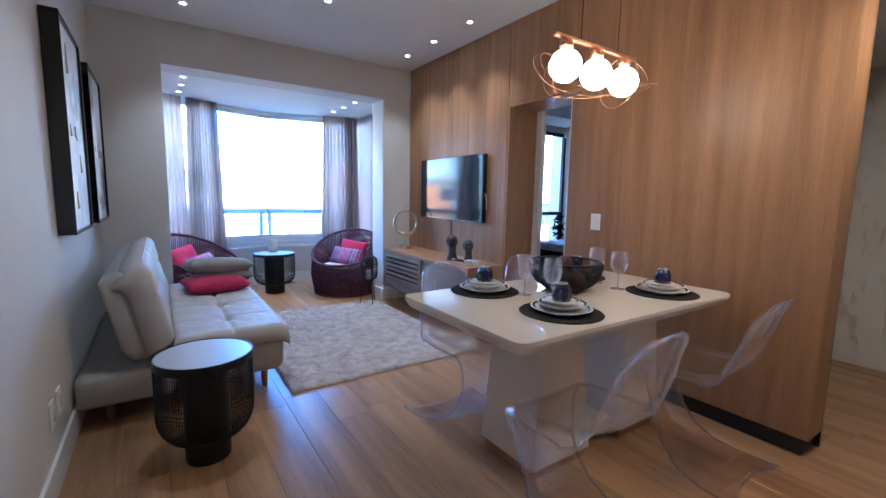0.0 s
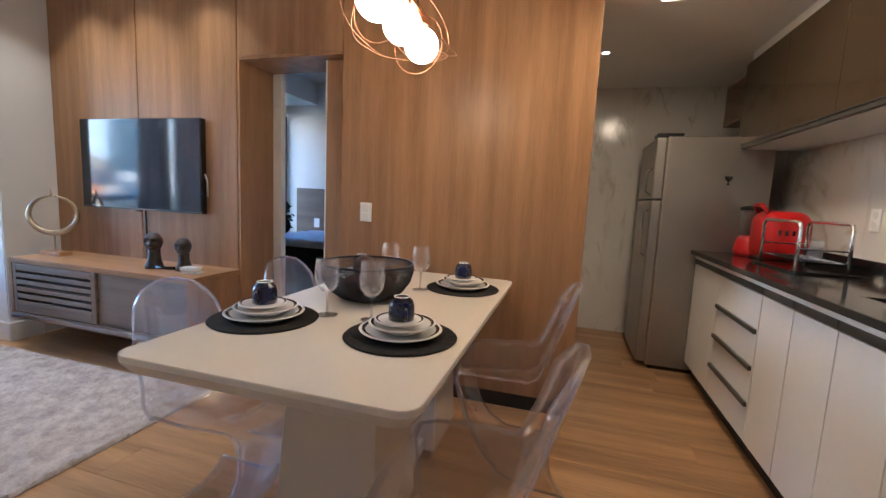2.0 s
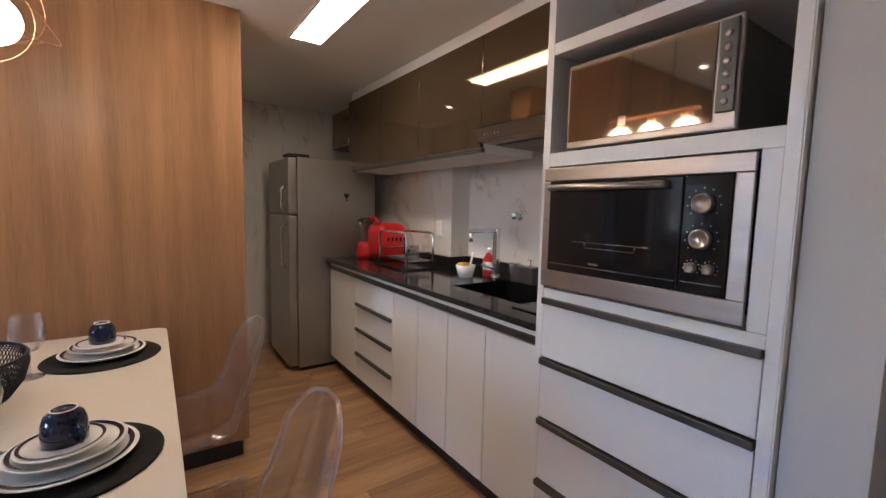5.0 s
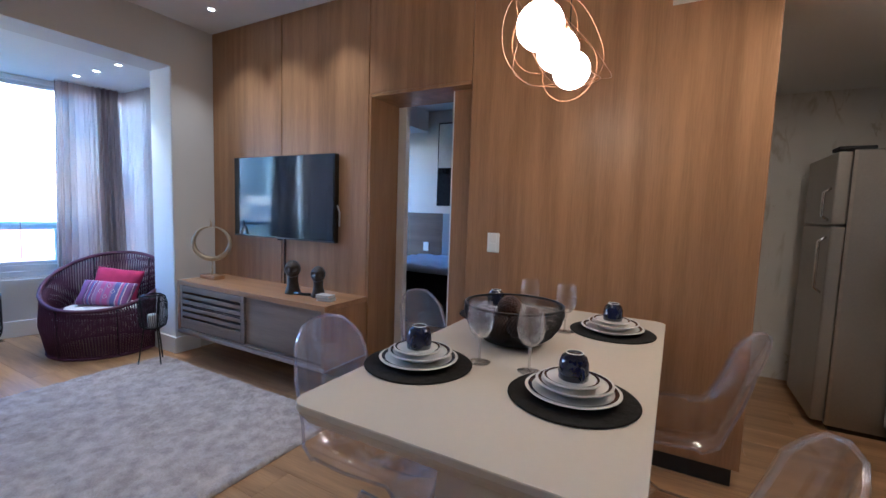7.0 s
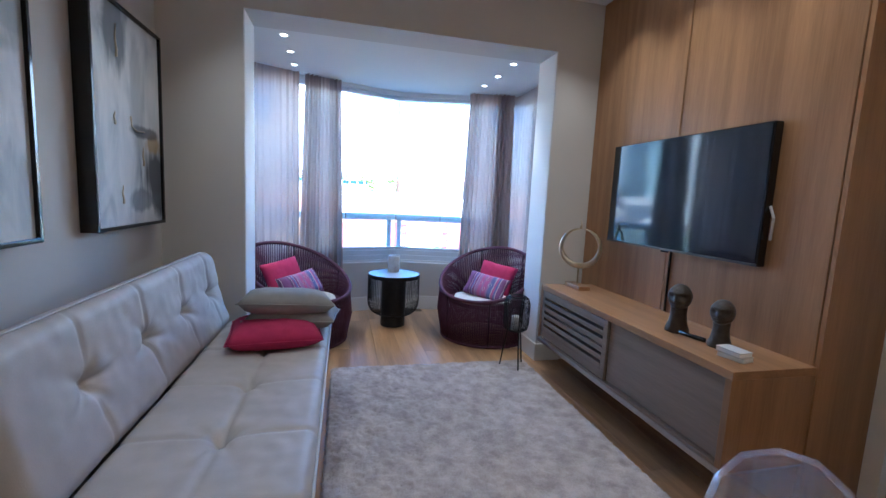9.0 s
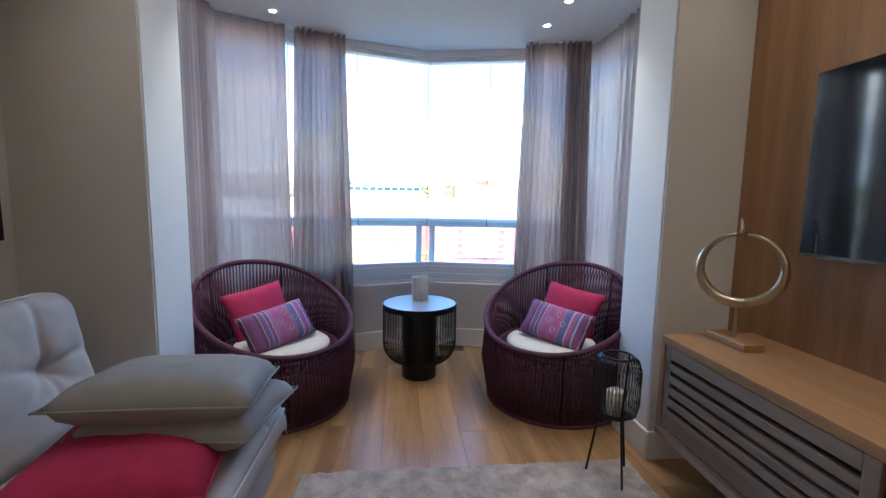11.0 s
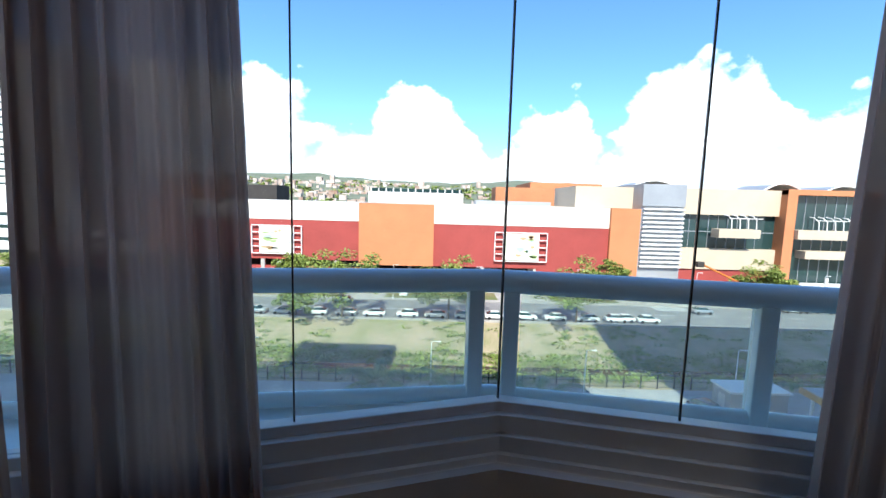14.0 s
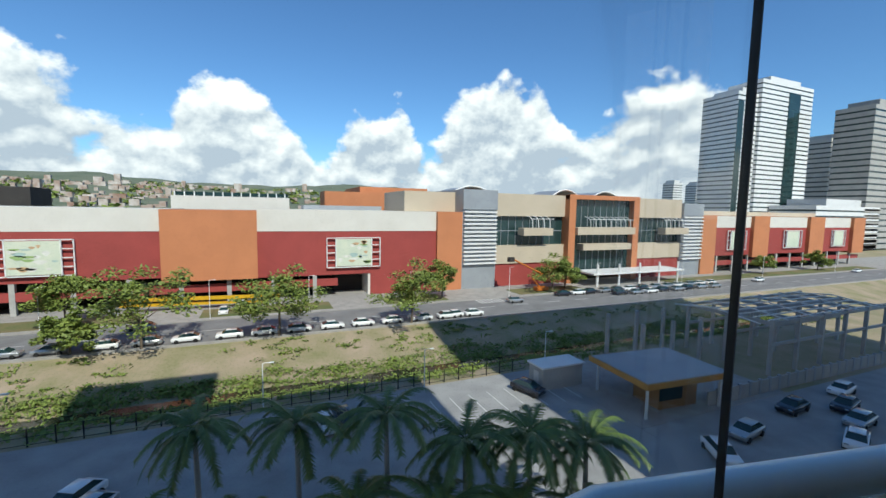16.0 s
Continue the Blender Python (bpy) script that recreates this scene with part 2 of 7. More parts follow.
def sheer(name, colour, see, glowing):
    """Woven voile: partly see-through, partly diffuse and translucent, with fine threads."""
    m, n, l, b = shader(name)
    out = n["Material Output"]
    b.inputs["Base Color"].default_value, b.inputs["Roughness"].default_value = (*colour, 1), 0.9
    tl, tr, m1, m2 = n.new("ShaderNodeBsdfTranslucent"), n.new("ShaderNodeBsdfTransparent"), n.new("ShaderNodeMixShader"), n.new("ShaderNodeMixShader")
    tl.inputs[0].default_value = (*colour, 1)
    m1.inputs[0].default_value = glowing
    nz, mr, tc = n.new("ShaderNodeTexNoise"), n.new("ShaderNodeMapRange"), n.new("ShaderNodeTexCoord")
    mp = n.new("ShaderNodeMapping")
    mp.inputs["Scale"].default_value = (60, 60, 3)
    l.new(tc.outputs["Object"], mp.inputs[0])
    l.new(mp.outputs[0], nz.inputs["Vector"])
    nz.inputs["Scale"].default_value = 1.0
    mr.inputs["To Min"].default_value, mr.inputs["To Max"].default_value = see * 0.3, see * 1.7
    l.new(nz.outputs["Fac"], mr.inputs["Value"])
    l.new(mr.outputs[0], m2.inputs[0])
    l.new(b.outputs[0], m1.inputs[1])
    l.new(tl.outputs[0], m1.inputs[2])
    l.new(m1.outputs[0], m2.inputs[1])
    l.new(tr.outputs[0], m2.inputs[2])
    l.new(m2.outputs[0], out.inputs[0])
    return m


def glow(name, colour, strength):
    m, n, l, b = shader(name)
    b.inputs["Base Color"].default_value = (*colour, 1)
    b.inputs["Emission Color"].default_value, b.inputs["Emission Strength"].default_value = (*colour, 1), strength
    return m


def banded(name, bands, axis=0, scale=1.0, rough=0.85):
    """Cloth printed in bands along one axis; bands: rows of position and colour."""
    m, n, l, b = shader(name)
    tc, sp, rp = n.new("ShaderNodeTexCoord"), n.new("ShaderNodeSeparateXYZ"), n.new("ShaderNodeValToRGB")
    l.new(tc.outputs["Object"], sp.inputs[0])
    mr = n.new("ShaderNodeMapRange")
    mr.inputs["From Min"].default_value, mr.inputs["From Max"].default_value = -0.5 * scale, 0.5 * scale
    nz, ad = n.new("ShaderNodeTexNoise"), n.new("ShaderNodeMath")
    nz.inputs["Scale"].default_value = 40
    ad.operation, ad.inputs[1].default_value = "MULTIPLY_ADD", 0.007
    l.new(tc.outputs["Object"], nz.inputs["Vector"])
    l.new(nz.outputs["Fac"], ad.inputs[0])
    l.new(sp.outputs[axis], ad.inputs[2])
    l.new(ad.outputs[0], mr.inputs["Value"])
    l.new(mr.outputs[0], rp.inputs[0])
    rp.color_ramp.interpolation = "CONSTANT"
    el = rp.color_ramp.elements
    for k, (p, c) in enumerate(bands):
        e = el[k] if k < 2 else el.new(p)
        e.position, e.color = p, (*c, 1)
    l.new(rp.outputs[0], b.inputs["Base Color"])
    b.inputs["Roughness"].default_value = rough
    wv, bp = n.new("ShaderNodeTexNoise"), n.new("ShaderNodeBump")
    wv.inputs["Scale"].default_value = 350
    bp.inputs["Strength"].default_value, bp.inputs["Distance"].default_value = 0.4, 0.004
    l.new(tc.outputs["Object"], wv.inputs["Vector"])
    l.new(wv.outputs["Fac"], bp.inputs["Height"])
    l.new(bp.outputs[0], b.inputs["Normal"])
    return m


WALL = surface("greige_paint", (0.63, 0.60, 0.555), (0.585, 0.555, 0.515), 0.75, 0, 1.3, 0.08, 220)
WALL_WHITE = surface("white_paint", (0.78, 0.77, 0.74), (0.74, 0.73, 0.70), 0.7, 0, 1.5, 0.06, 200)
WALL_BED = surface("warm_offwhite_paint", (0.74, 0.67, 0.58), (0.70, 0.63, 0.545), 0.75, 0, 1.4, 0.06, 200)
CEIL = surface("ceiling_paint", (0.76, 0.75, 0.72), (0.73, 0.72, 0.69), 0.8, 0, 1.0, 0.05, 180)
TRIM = surface("satin_white", (0.80, 0.79, 0.76), (0.76, 0.75, 0.72), 0.35, 0, 3, 0.03, 90)
PANEL = wood("walnut_veneer", (0.395, 0.212, 0.096), (0.245, 0.127, 0.056), "z", 0.42)
PANEL_H = wood("walnut_veneer_flat", (0.395, 0.212, 0.096), (0.245, 0.127, 0.056), "y", 0.40)
CAB = wood("grey_oak_slats", (0.27, 0.20, 0.145), (0.18, 0.13, 0.09), "y", 0.5)
PLANK = wood("oak_plank", (0.47, 0.275, 0.13), (0.23, 0.125, 0.058), "y", 0.28, 0.8, 0.06)
DARK = surface("dark_gap", (0.012, 0.011, 0.01), (0.02, 0.018, 0.016), 0.6, 0, 20, 0.05)
MARBLE = marble("calacatta_tile", (0.76, 0.74, 0.70), (0.69, 0.66, 0.61), (0.30, 0.235, 0.13))
LACQ = surface("white_lacquer", (0.80, 0.79, 0.765), (0.77, 0.76, 0.735), 0.38, 0, 2, 0.01, 60)
TABLE = surface("offwhite_lacquer", (0.69, 0.63, 0.545), (0.67, 0.61, 0.525), 0.12, 0, 2, 0.0, 50, coat=0.4)
STEEL = surface("brushed_steel", (0.44, 0.39, 0.35), (0.36, 0.32, 0.29), 0.36, 1.0, 3, 0.05, 90, (0.4, 8, 8))
FRIDGE = surface("fridge_steel", (0.36, 0.34, 0.315), (0.31, 0.29, 0.27), 0.36, 0.85, 2, 0.02, 70)
CHROME = surface("chrome", (0.80, 0.80, 0.80), (0.75, 0.75, 0.75), 0.08, 1.0, 5, 0.0)
BLACK = surface("black_gloss", (0.008, 0.008, 0.009), (0.012, 0.012, 0.013), 0.10, 0, 4, 0.0)
GRANITE = surface("black_granite", (0.010, 0.010, 0.011), (0.03, 0.03, 0.03), 0.10, 0, 160, 0.0, 320)
BLACKM = surface("black_metal", (0.015, 0.015, 0.017), (0.022, 0.022, 0.024), 0.45, 0.6, 30, 0.05)
SCREEN = surface("tv_screen", (0.004, 0.006, 0.009), (0.005, 0.007, 0.010), 0.08, 0, 2, 0.0, coat=0.2)
BRONZE = surface("bronze_glass", (0.16, 0.112, 0.066), (0.15, 0.105, 0.062), 0.05, 0.75, 1.0, 0.0)
MIRROR = surface("bronze_mirror", (0.36, 0.29, 0.215), (0.34, 0.275, 0.205), 0.05, 0.95, 1.0, 0.0)
HANDLE = surface("graphite_profile", (0.13, 0.125, 0.11), (0.10, 0.097, 0.088), 0.35, 0.7, 12, 0.02)
SOFA = surface("grey_leatherette", (0.45, 0.415, 0.395), (0.39, 0.36, 0.34), 0.58, 0, 9, 0.12, 260)
SOFA_D = surface("grey_leatherette_base", (0.34, 0.32, 0.30), (0.30, 0.28, 0.265), 0.5, 0, 9, 0.12, 260)
PIPE = surface("white_piping", (0.58, 0.57, 0.56), None, 0.5)
RED_C = surface("raspberry_cotton", (0.46, 0.025, 0.105), (0.36, 0.018, 0.08), 0.9, 0, 18, 0.3, 420)
GREY_C = surface("grey_cotton", (0.30, 0.285, 0.275), (0.25, 0.24, 0.23), 0.9, 0, 14, 0.3, 380)
CREAM = surface("cream_felt", (0.62, 0.58, 0.52), (0.56, 0.52, 0.46), 0.95, 0, 30, 0.3, 420)
ROPE = surface("aubergine_rope", (0.095, 0.024, 0.055), (0.062, 0.016, 0.036), 0.75, 0, 60, 0.5, 500)
RUG = surface("beige_shag", (0.50, 0.44, 0.41), (0.30, 0.255, 0.235), 1.0, 0, 14, 1.0, 110)
CERAM = surface("marbled_ceramic", (0.72, 0.70, 0.66), (0.46, 0.40, 0.34), 0.35, 0, 9, 0.05, 60)
PORC = surface("white_porcelain", (0.80, 0.79, 0.76), (0.78, 0.77, 0.74), 0.15, 0, 4, 0.0)
COBALT = surface("cobalt_glaze", (0.010, 0.014, 0.055), (0.006, 0.008, 0.03), 0.08, 0, 5, 0.0, coat=0.5)
SLATE = surface("charcoal_placemat", (0.012, 0.011, 0.010), (0.02, 0.018, 0.017), 0.9, 0, 40, 0.4, 300, spec=0.2)
BRASS = surface("champagne_metal", (0.62, 0.53, 0.38), (0.50, 0.42, 0.29), 0.28, 1.0, 14, 0.1)
COPPER = surface("copper_metal", (0.55, 0.27, 0.14), (0.46, 0.22, 0.11), 0.30, 1.0, 14, 0.05)
BUST = surface("dark_bronze_cast", (0.035, 0.027, 0.022), (0.06, 0.048, 0.038), 0.48, 0.3, 30, 0.5, 160)
ACRYL_E = clear("clear_acrylic_edge", (0.95, 0.94, 0.98), 0.95, 0.22, 0.05, 0.20, True)
ACRYL = clear("clear_acrylic", (0.985, 0.98, 0.992), 0.85, 0.055, 0.04, 0.16, True)
PANE = clear("window_glass", (0.985, 0.995, 0.99), 0.10, 0.0, 0.01, 0.12)
WINEG = clear("wine_glass", (0.985, 0.985, 0.988), 0.95, 0.12, 0.02, 0.26, True)
VOILE = sheer("taupe_voile", (0.40, 0.315, 0.285), 0.016, 0.34)
VOILE_T = sheer("thin_taupe_voile", (0.46, 0.39, 0.355), 0.028, 0.30)
ALU_W = surface("white_aluminium", (0.70, 0.72, 0.73), (0.66, 0.68, 0.69), 0.35, 0, 4, 0.03)
RAIL = surface("painted_rail", (0.68, 0.86, 0.93), (0.64, 0.82, 0.89), 0.30, 0, 3, 0.03)
RED_P = surface("red_plastic", (0.50, 0.012, 0.014), (0.42, 0.010, 0.012), 0.30, 0, 6, 0.0)
SEAL = surface("black_seal", (0.015, 0.014, 0.013), None, 0.5)
GLOBE = glow("opal_globe", (1.0, 0.72, 0.45), 0.9)
SPOT_G = glow("spot_glow", (1.0, 0.86, 0.72), 1.2)


# ---- mesh helpers ----
def part(name, bm, material, parent=None, label="", smooth=False, at=None):
    """Links a bmesh as one mesh object, under a thing or a part if one is given."""
    me = bpy.data.meshes.new(name)
    bmesh.ops.recalc_face_normals(bm, faces=bm.faces)
    bm.to_mesh(me)
    bm.free()
    for f in me.polygons:
        f.use_smooth = smooth
    me.materials.append(material)
    ob = new(name, me)
    ob.parent = parent
    if at is not None:
        ob.matrix_basis = at
    return tagged(ob, label)


def thing(name, x, y, z, label, category, group="", rz=0):
    ob = new(name)
    ob.empty_display_size = 0.05
    ob.matrix_basis = pose(x, y, z, 0, 0, rz)
    return tagged(ob, label, category, group)


def setting(name, bm, material, label="", smooth=False):
    return tagged(part(name, bm, material, None, label, smooth), "", "", "", "structure")


def box(x0, x1, y0, y1, z0, z1, bevel=0.0, seg=2, bm=None):
    bm = bm or bmesh.new()
    made = bmesh.ops.create_cube(bm, size=1, matrix=Matrix.Translation(((x0 + x1) / 2, (y0 + y1) / 2, (z0 + z1) / 2)) @ Matrix.Diagonal((abs(x1 - x0), abs(y1 - y0), abs(z1 - z0), 1)))
    if bevel:
        edges = list({e for v in made["verts"] for e in v.link_edges})
        bmesh.ops.bevel(bm, geom=edges, offset=bevel, segments=seg, affect="EDGES", profile=0.5)
    return bm


def lathe(profile, n=32, bm=None, at=(0, 0, 0)):
    """Turns rows of (radius, height) round the z axis."""
    bm = bm or bmesh.new()
    rings = []
    for r, z in profile:
        if r < 1e-5:
            rings.append([bm.verts.new((at[0], at[1], at[2] + z))])
        else:
            rings.append([bm.verts.new((at[0] + r * math.cos(2 * math.pi * k / n), at[1] + r * math.sin(2 * math.pi * k / n), at[2] + z)) for k in range(n)])
    for a, b in zip(rings, rings[1:]):
        for k in range(n):
            q = (k + 1) % n
            if len(a) == 1 and len(b) > 1:
                bm.faces.new((a[0], b[k], b[q]))
            elif len(b) == 1 and len(a) > 1:
                bm.faces.new((a[k], a[q], b[0]))
            elif len(a) > 1:
                bm.faces.new((a[k], a[q], b[q], b[k]))
    return bm


def tube(points, r, n=8, closed=False, bm=None, r_end=None):
    """A round bar along a line of points."""
    bm = bm or bmesh.new()
    pts = [Vector(p) for p in points]
    rings, up = [], None
    for i, p in enumerate(pts):
        a = pts[i - 1] if (i or closed) else p
        b = pts[(i + 1) % len(pts)] if (i + 1 < len(pts) or closed) else p
        d = (b - a).normalized()
        if up is None:
            up = d.orthogonal().normalized()
        up = (up - d * up.dot(d)).normalized()
        side = d.cross(up)
        rr = r if r_end is None else r + (r_end - r) * i / (len(pts) - 1)
        rings.append([bm.verts.new(p + (up * math.cos(2 * math.pi * k / n) + side * math.sin(2 * math.pi * k / n)) * rr) for k in range(n)])
    pairs = list(zip(rings, rings[1:])) + ([(rings[-1], rings[0])] if closed else [])
    for a, b in pairs:
        for k in range(n):
            bm.faces.new((a[k], a[(k + 1) % n], b[(k + 1) % n], b[k]))
    if not closed:
        bm.faces.new(rings[0])
        bm.faces.new(rings[-1][::-1])
    return bm


def prism(outline, z0, z1, bevel=0.0, bm=None):
    """A plan outline raised from z0 to z1."""
    bm = bm or bmesh.new()
    lo = [bm.verts.new((x, y, z0)) for x, y in outline]
    hi = [bm.verts.new((x, y, z1)) for x, y in outline]
    k = len(outline)
    faces = [bm.faces.new(lo[::-1]), bm.faces.new(hi)]
    for i in range(k):
        faces.append(bm.faces.new((lo[i], lo[(i + 1) % k], hi[(i + 1) % k], hi[i])))
    if bevel:
        bmesh.ops.bevel(bm, geom=list({e for f in faces[:2] for e in f.edges}), offset=bevel, segments=2, affect="EDGES", profile=0.5)
    return bm


def sheet(fn, nu, nv, thick=0.0, bm=None):
    """A grid surface from fn(u, v), u and v from 0 to 1; thick gives it a back and edges."""
    bm = bm or bmesh.new()
    g = [[bm.verts.new(fn(i / nu, j / nv)) for j in range(nv + 1)] for i in range(nu + 1)]
    fs = [bm.faces.new((g[i][j], g[i + 1][j], g[i + 1][j + 1], g[i][j + 1])) for i in range(nu) for j in range(nv)]
    if thick:
        bm.normal_update()
        bmesh.ops.solidify(bm, geom=fs, thickness=thick)
    return bm


def cushion(w, h, t, puff=1.0, n=14):
    """A pillow, w by h, with pinched corners and a swollen middle, standing in the xz plane."""
    bm = bmesh.new()

    def face(sgn):
        def fn(u, v):
            a, b = 2 * u - 1, 2 * v - 1
            x, z = a * w / 2 * (1 - 0.05 * (1 - abs(b)) * abs(a) ** 3), b * h / 2 * (1 - 0.05 * (1 - abs(a)) * abs(b) ** 3)
            d = max(0.0, (1 - a ** 4) * (1 - b ** 4)) ** 0.5 * t / 2 * puff
            d += 0.006 * noise.noise((a * 2.3, b * 2.3, sgn * 3.0)) * (1 - a * a) * (1 - b * b)
            return (x, sgn * d, z)
        return fn
    sheet(face(1), n, n, 0, bm)
    sheet(face(-1), n, n, 0, bm)
    bmesh.ops.remove_doubles(bm, verts=bm.verts, dist=0.0008)
    return bm


# ---- the flat's shell ----
WX, BY, CZ = 3.345, 5.573, 2.749            # face of the panelled wall, front of the bay's wall, ceiling
LX = 0.34                                   # face of the wall behind the sofa
KZ = 2.288                                  # the kitchen's lower ceiling
GL = [(0.53, 5.90), (0.55, 6.915), (2.041, 7.352), (3.34, 7.06), (3.35, 5.90)]   # line of the bay's glazing

setting("floor", box(0.0, 6.2, -0.6, 7.9, -0.25, -0.012), surface("floor_screed", (0.10, 0.07, 0.045), None, 0.8), "dark screed under the oak planks")
setting("ceiling", box(0.1, 3.6, 2.0, 5.85, CZ, CZ + 0.2), CEIL, "plain matt white painted ceiling")
setting("ceiling_kitchen", box(0.1, 5.5, -0.6, 2.0, KZ, CZ + 0.2), CEIL, "lower white plaster ceiling over the kitchen")
setting("ceiling_bay", prism([(0.3, BY + 0.3), (3.6, BY + 0.3), (3.6, 7.2), (2.04, 7.62), (0.3, 7.1)], 2.376, 2.95), CEIL, "white plaster ceiling of the window bay")
setting("wall_west", box(LX - 0.2, LX, -0.6, BY + 0.3, 0, CZ), WALL, "greige painted wall behind the sofa")
setting("wall_south", box(LX, 1.158, -0.6, -0.45, 0, KZ), WALL, "greige painted wall of the entrance")
setting("wall_bay_west", box(LX, 0.833, BY, BY + 0.3, 0, CZ), WALL, "greige painted pier beside the bay")
setting("wall_bay_east", box(2.99, WX + 0.2, BY, BY + 0.3, 0, CZ), WALL, "greige painted pier beside the bay")
setting("wall_bay_lintel", box(0.833, 2.99, BY, BY + 0.3, 2.376, CZ), WALL, "greige painted lintel over the bay")
# white paint on the bay's reveals
bm = box(0.833, 0.837, BY + 0.012, BY + 0.3, 0.0, 2.372)
box(2.986, 2.99, BY + 0.012, BY + 0.3, 0.0, 2.372, bm=bm)
setting("trim_reveals", bm, WALL_WHITE, "white painted reveals of the bay")
# dwarf wall under the glazing
inner = [(0.63, 5.87), (0.63, 6.835), (2.035, 7.25), (3.26, 6.975), (3.26, 5.87)]
outer = [(0.43, 5.87), (0.43, 7.0), (2.045, 7.48), (3.45, 7.165), (3.45, 5.87)]
for i in range(4):
    a, b, c, d = inner[i], inner[i + 1], outer[i + 1], outer[i]
    setting("wall_bay_parapet_%d" % (i + 1), prism([a, b, c, d], 0, 0.525), WALL, "greige painted dwarf wall under the bay window")

# panelled wall with the bedroom door's opening
panels = [(4.699, BY, 0.0, CZ), (3.829, 4.689, 0.0, CZ), (3.046, 3.820, 2.066, CZ), (1.577, 3.040, 0.095, CZ)]
wall_e = setting("wall_east", box(WX + 0.024, WX + 0.33, 3.826, BY, 0, CZ), DARK, "backing of the walnut-panelled wall")
setting("wall_east_head", box(WX + 0.024, WX + 0.33, 3.04, 3.826, 2.08, CZ), DARK, "backing over the bedroom door")
setting("wall_east_end", box(WX + 0.024, WX + 0.2, 1.60, 3.04, 0, CZ), DARK, "backing of the walnut-panelled wall")
for y0, y1, z0, z1 in panels:
    part("veneer_panel", box(WX, WX + 0.02, y0, y1, z0, z1, 0.0015, 1), PANEL, wall_e)
setting("trim_panel_end", box(WX + 0.002, WX + 0.2, 1.572, 1.596, 0.095, KZ), PANEL, "walnut end of the panelled wall")
setting("trim_wall_edge", box(WX + 0.2, WX + 0.215, 1.574, 1.60, 0.0, KZ), BLACKM, "dark metal edge of the panelled wall")
setting("trim_plinth", box(WX + 0.05, WX + 0.2, 1.62, 3.0, 0.0, 0.093), DARK, "dark recessed plinth under the panelled wall")
# door lining
bm = box(WX + 0.002, WX + 0.336, 3.806, 3.824, 0, 2.064)
box(WX + 0.002, WX + 0.336, 3.05, 3.804, 2.046, 2.064, bm=bm)
setting("trim_door_lining", bm, PANEL, "walnut lining of the bedroom doorway")
bm = box(WX + 0.135, WX + 0.235, 3.05, 3.10, 0, 2.044)
setting("trim_door_dark", bm, PANEL, "walnut jamb of the bedroom doorway")
setting("door_1", box(WX + 0.09, WX + 0.13, 3.042, 3.205, 0.0, 2.044, 0.002), PANEL, "edge of the sliding walnut bedroom door, pushed open")
setting("trim_door_edge", box(WX + 0.092, WX + 0.128, 3.206, 3.214, 0.0, 2.044), TRIM, "pale edge of the sliding door")
bm = box(WX + 0.338, WX + 0.39, 3.74, 3.82, 0, 2.06)
setting("trim_door_frame", bm, TRIM, "white inner door frame of the bedroom")

# kitchen walls
setting("wall_kitchen_south", box(1.312, 3.46, -0.2, 0.03, 0, KZ), MARBLE, "white marble-look tiled wall behind the sink")
setting("wall_kitchen_shaft", box(3.46, 5.48, -0.2, 0.19, 0, KZ), MARBLE, "white marble-look tiled wall, set forward")
setting("wall_kitchen_east", box(5.28, 5.48, 0.19, 2.2, 0, KZ), MARBLE, "veined marble-look tiled wall beside the fridge")
setting("wall_kitchen_north", box(WX + 0.2, 5.48, 1.95, 2.15, 0, CZ), MARBLE, "tiled kitchen wall behind the panelled wall")
setting("wall_entry", box(1.16, 1.310, -0.6, 0.78, 0, KZ), WALL, "greige wall beside the oven tower")

# bedroom seen through the doorway
setting("wall_bedroom_east", box(6.0, 6.2, 2.1, 5.7, 0, CZ), WALL_BED, "white bedroom wall behind the bed")
bm = box(WX + 0.2, 5.1, 5.45, 5.65, 0, CZ)
box(5.1, 6.0, 5.45, 5.65, 0, 0.55, bm=bm)
box(5.1, 6.0, 5.45, 5.65, 2.25, CZ, bm=bm)
setting("wall_bedroom_north", bm, WALL_BED, "white bedroom wall with a window")
setting("wall_bedroom_south", box(WX + 0.2, 6.2, 2.16, 2.3, 0, CZ), WALL_BED, "white bedroom wall")
setting("ceiling_bedroom", box(WX + 0.2, 6.2, 2.1, 5.65, 2.62, CZ + 0.2), CEIL, "white bedroom ceiling")
setting("trim_bedroom_beam", box(WX + 0.2, 6.0, 4.95, 5.45, 2.35, 2.62), WALL_WHITE, "white boxed beam along the bedroom ceiling")
w1 = setting("window_1", box(5.46, 5.50, 5.40, 5.46, 0.55, 2.25, 0.004), BLACKM, "black-framed bedroom window")
for z0, z1 in ((0.55, 0.60), (1.02, 1.07), (2.20, 2.25)):
    part("window_frame", box(5.05, 5.455, 5.41, 5.455, z0, z1, 0.003), BLACKM, w1)
    part("window_frame", box(5.505, 5.935, 5.41, 5.455, z0, z1, 0.003), BLACKM, w1)
part("window_frame", box(5.94, 5.985, 5.41, 5.455, 0.6, 2.2, 0.003), BLACKM, w1)
p = part("pane", box(5.50, 5.94, 5.43, 5.436, 0.6, 2.2), PANE, w1)
p.visible_shadow = False

# baseboards
def baseboard(x0, y0, x1, y1, h=0.14, t=0.016):
    d = Vector((x1 - x0, y1 - y0, 0))
    n = Vector((-d.y, d.x, 0)).normalized() * t
    bm = prism([(x0, y0), (x1, y1), (x1 + n.x, y1 + n.y), (x0 + n.x, y0 + n.y)], 0, h, 0.004)
    setting("baseboard", bm, TRIM, "white lacquered skirting board")


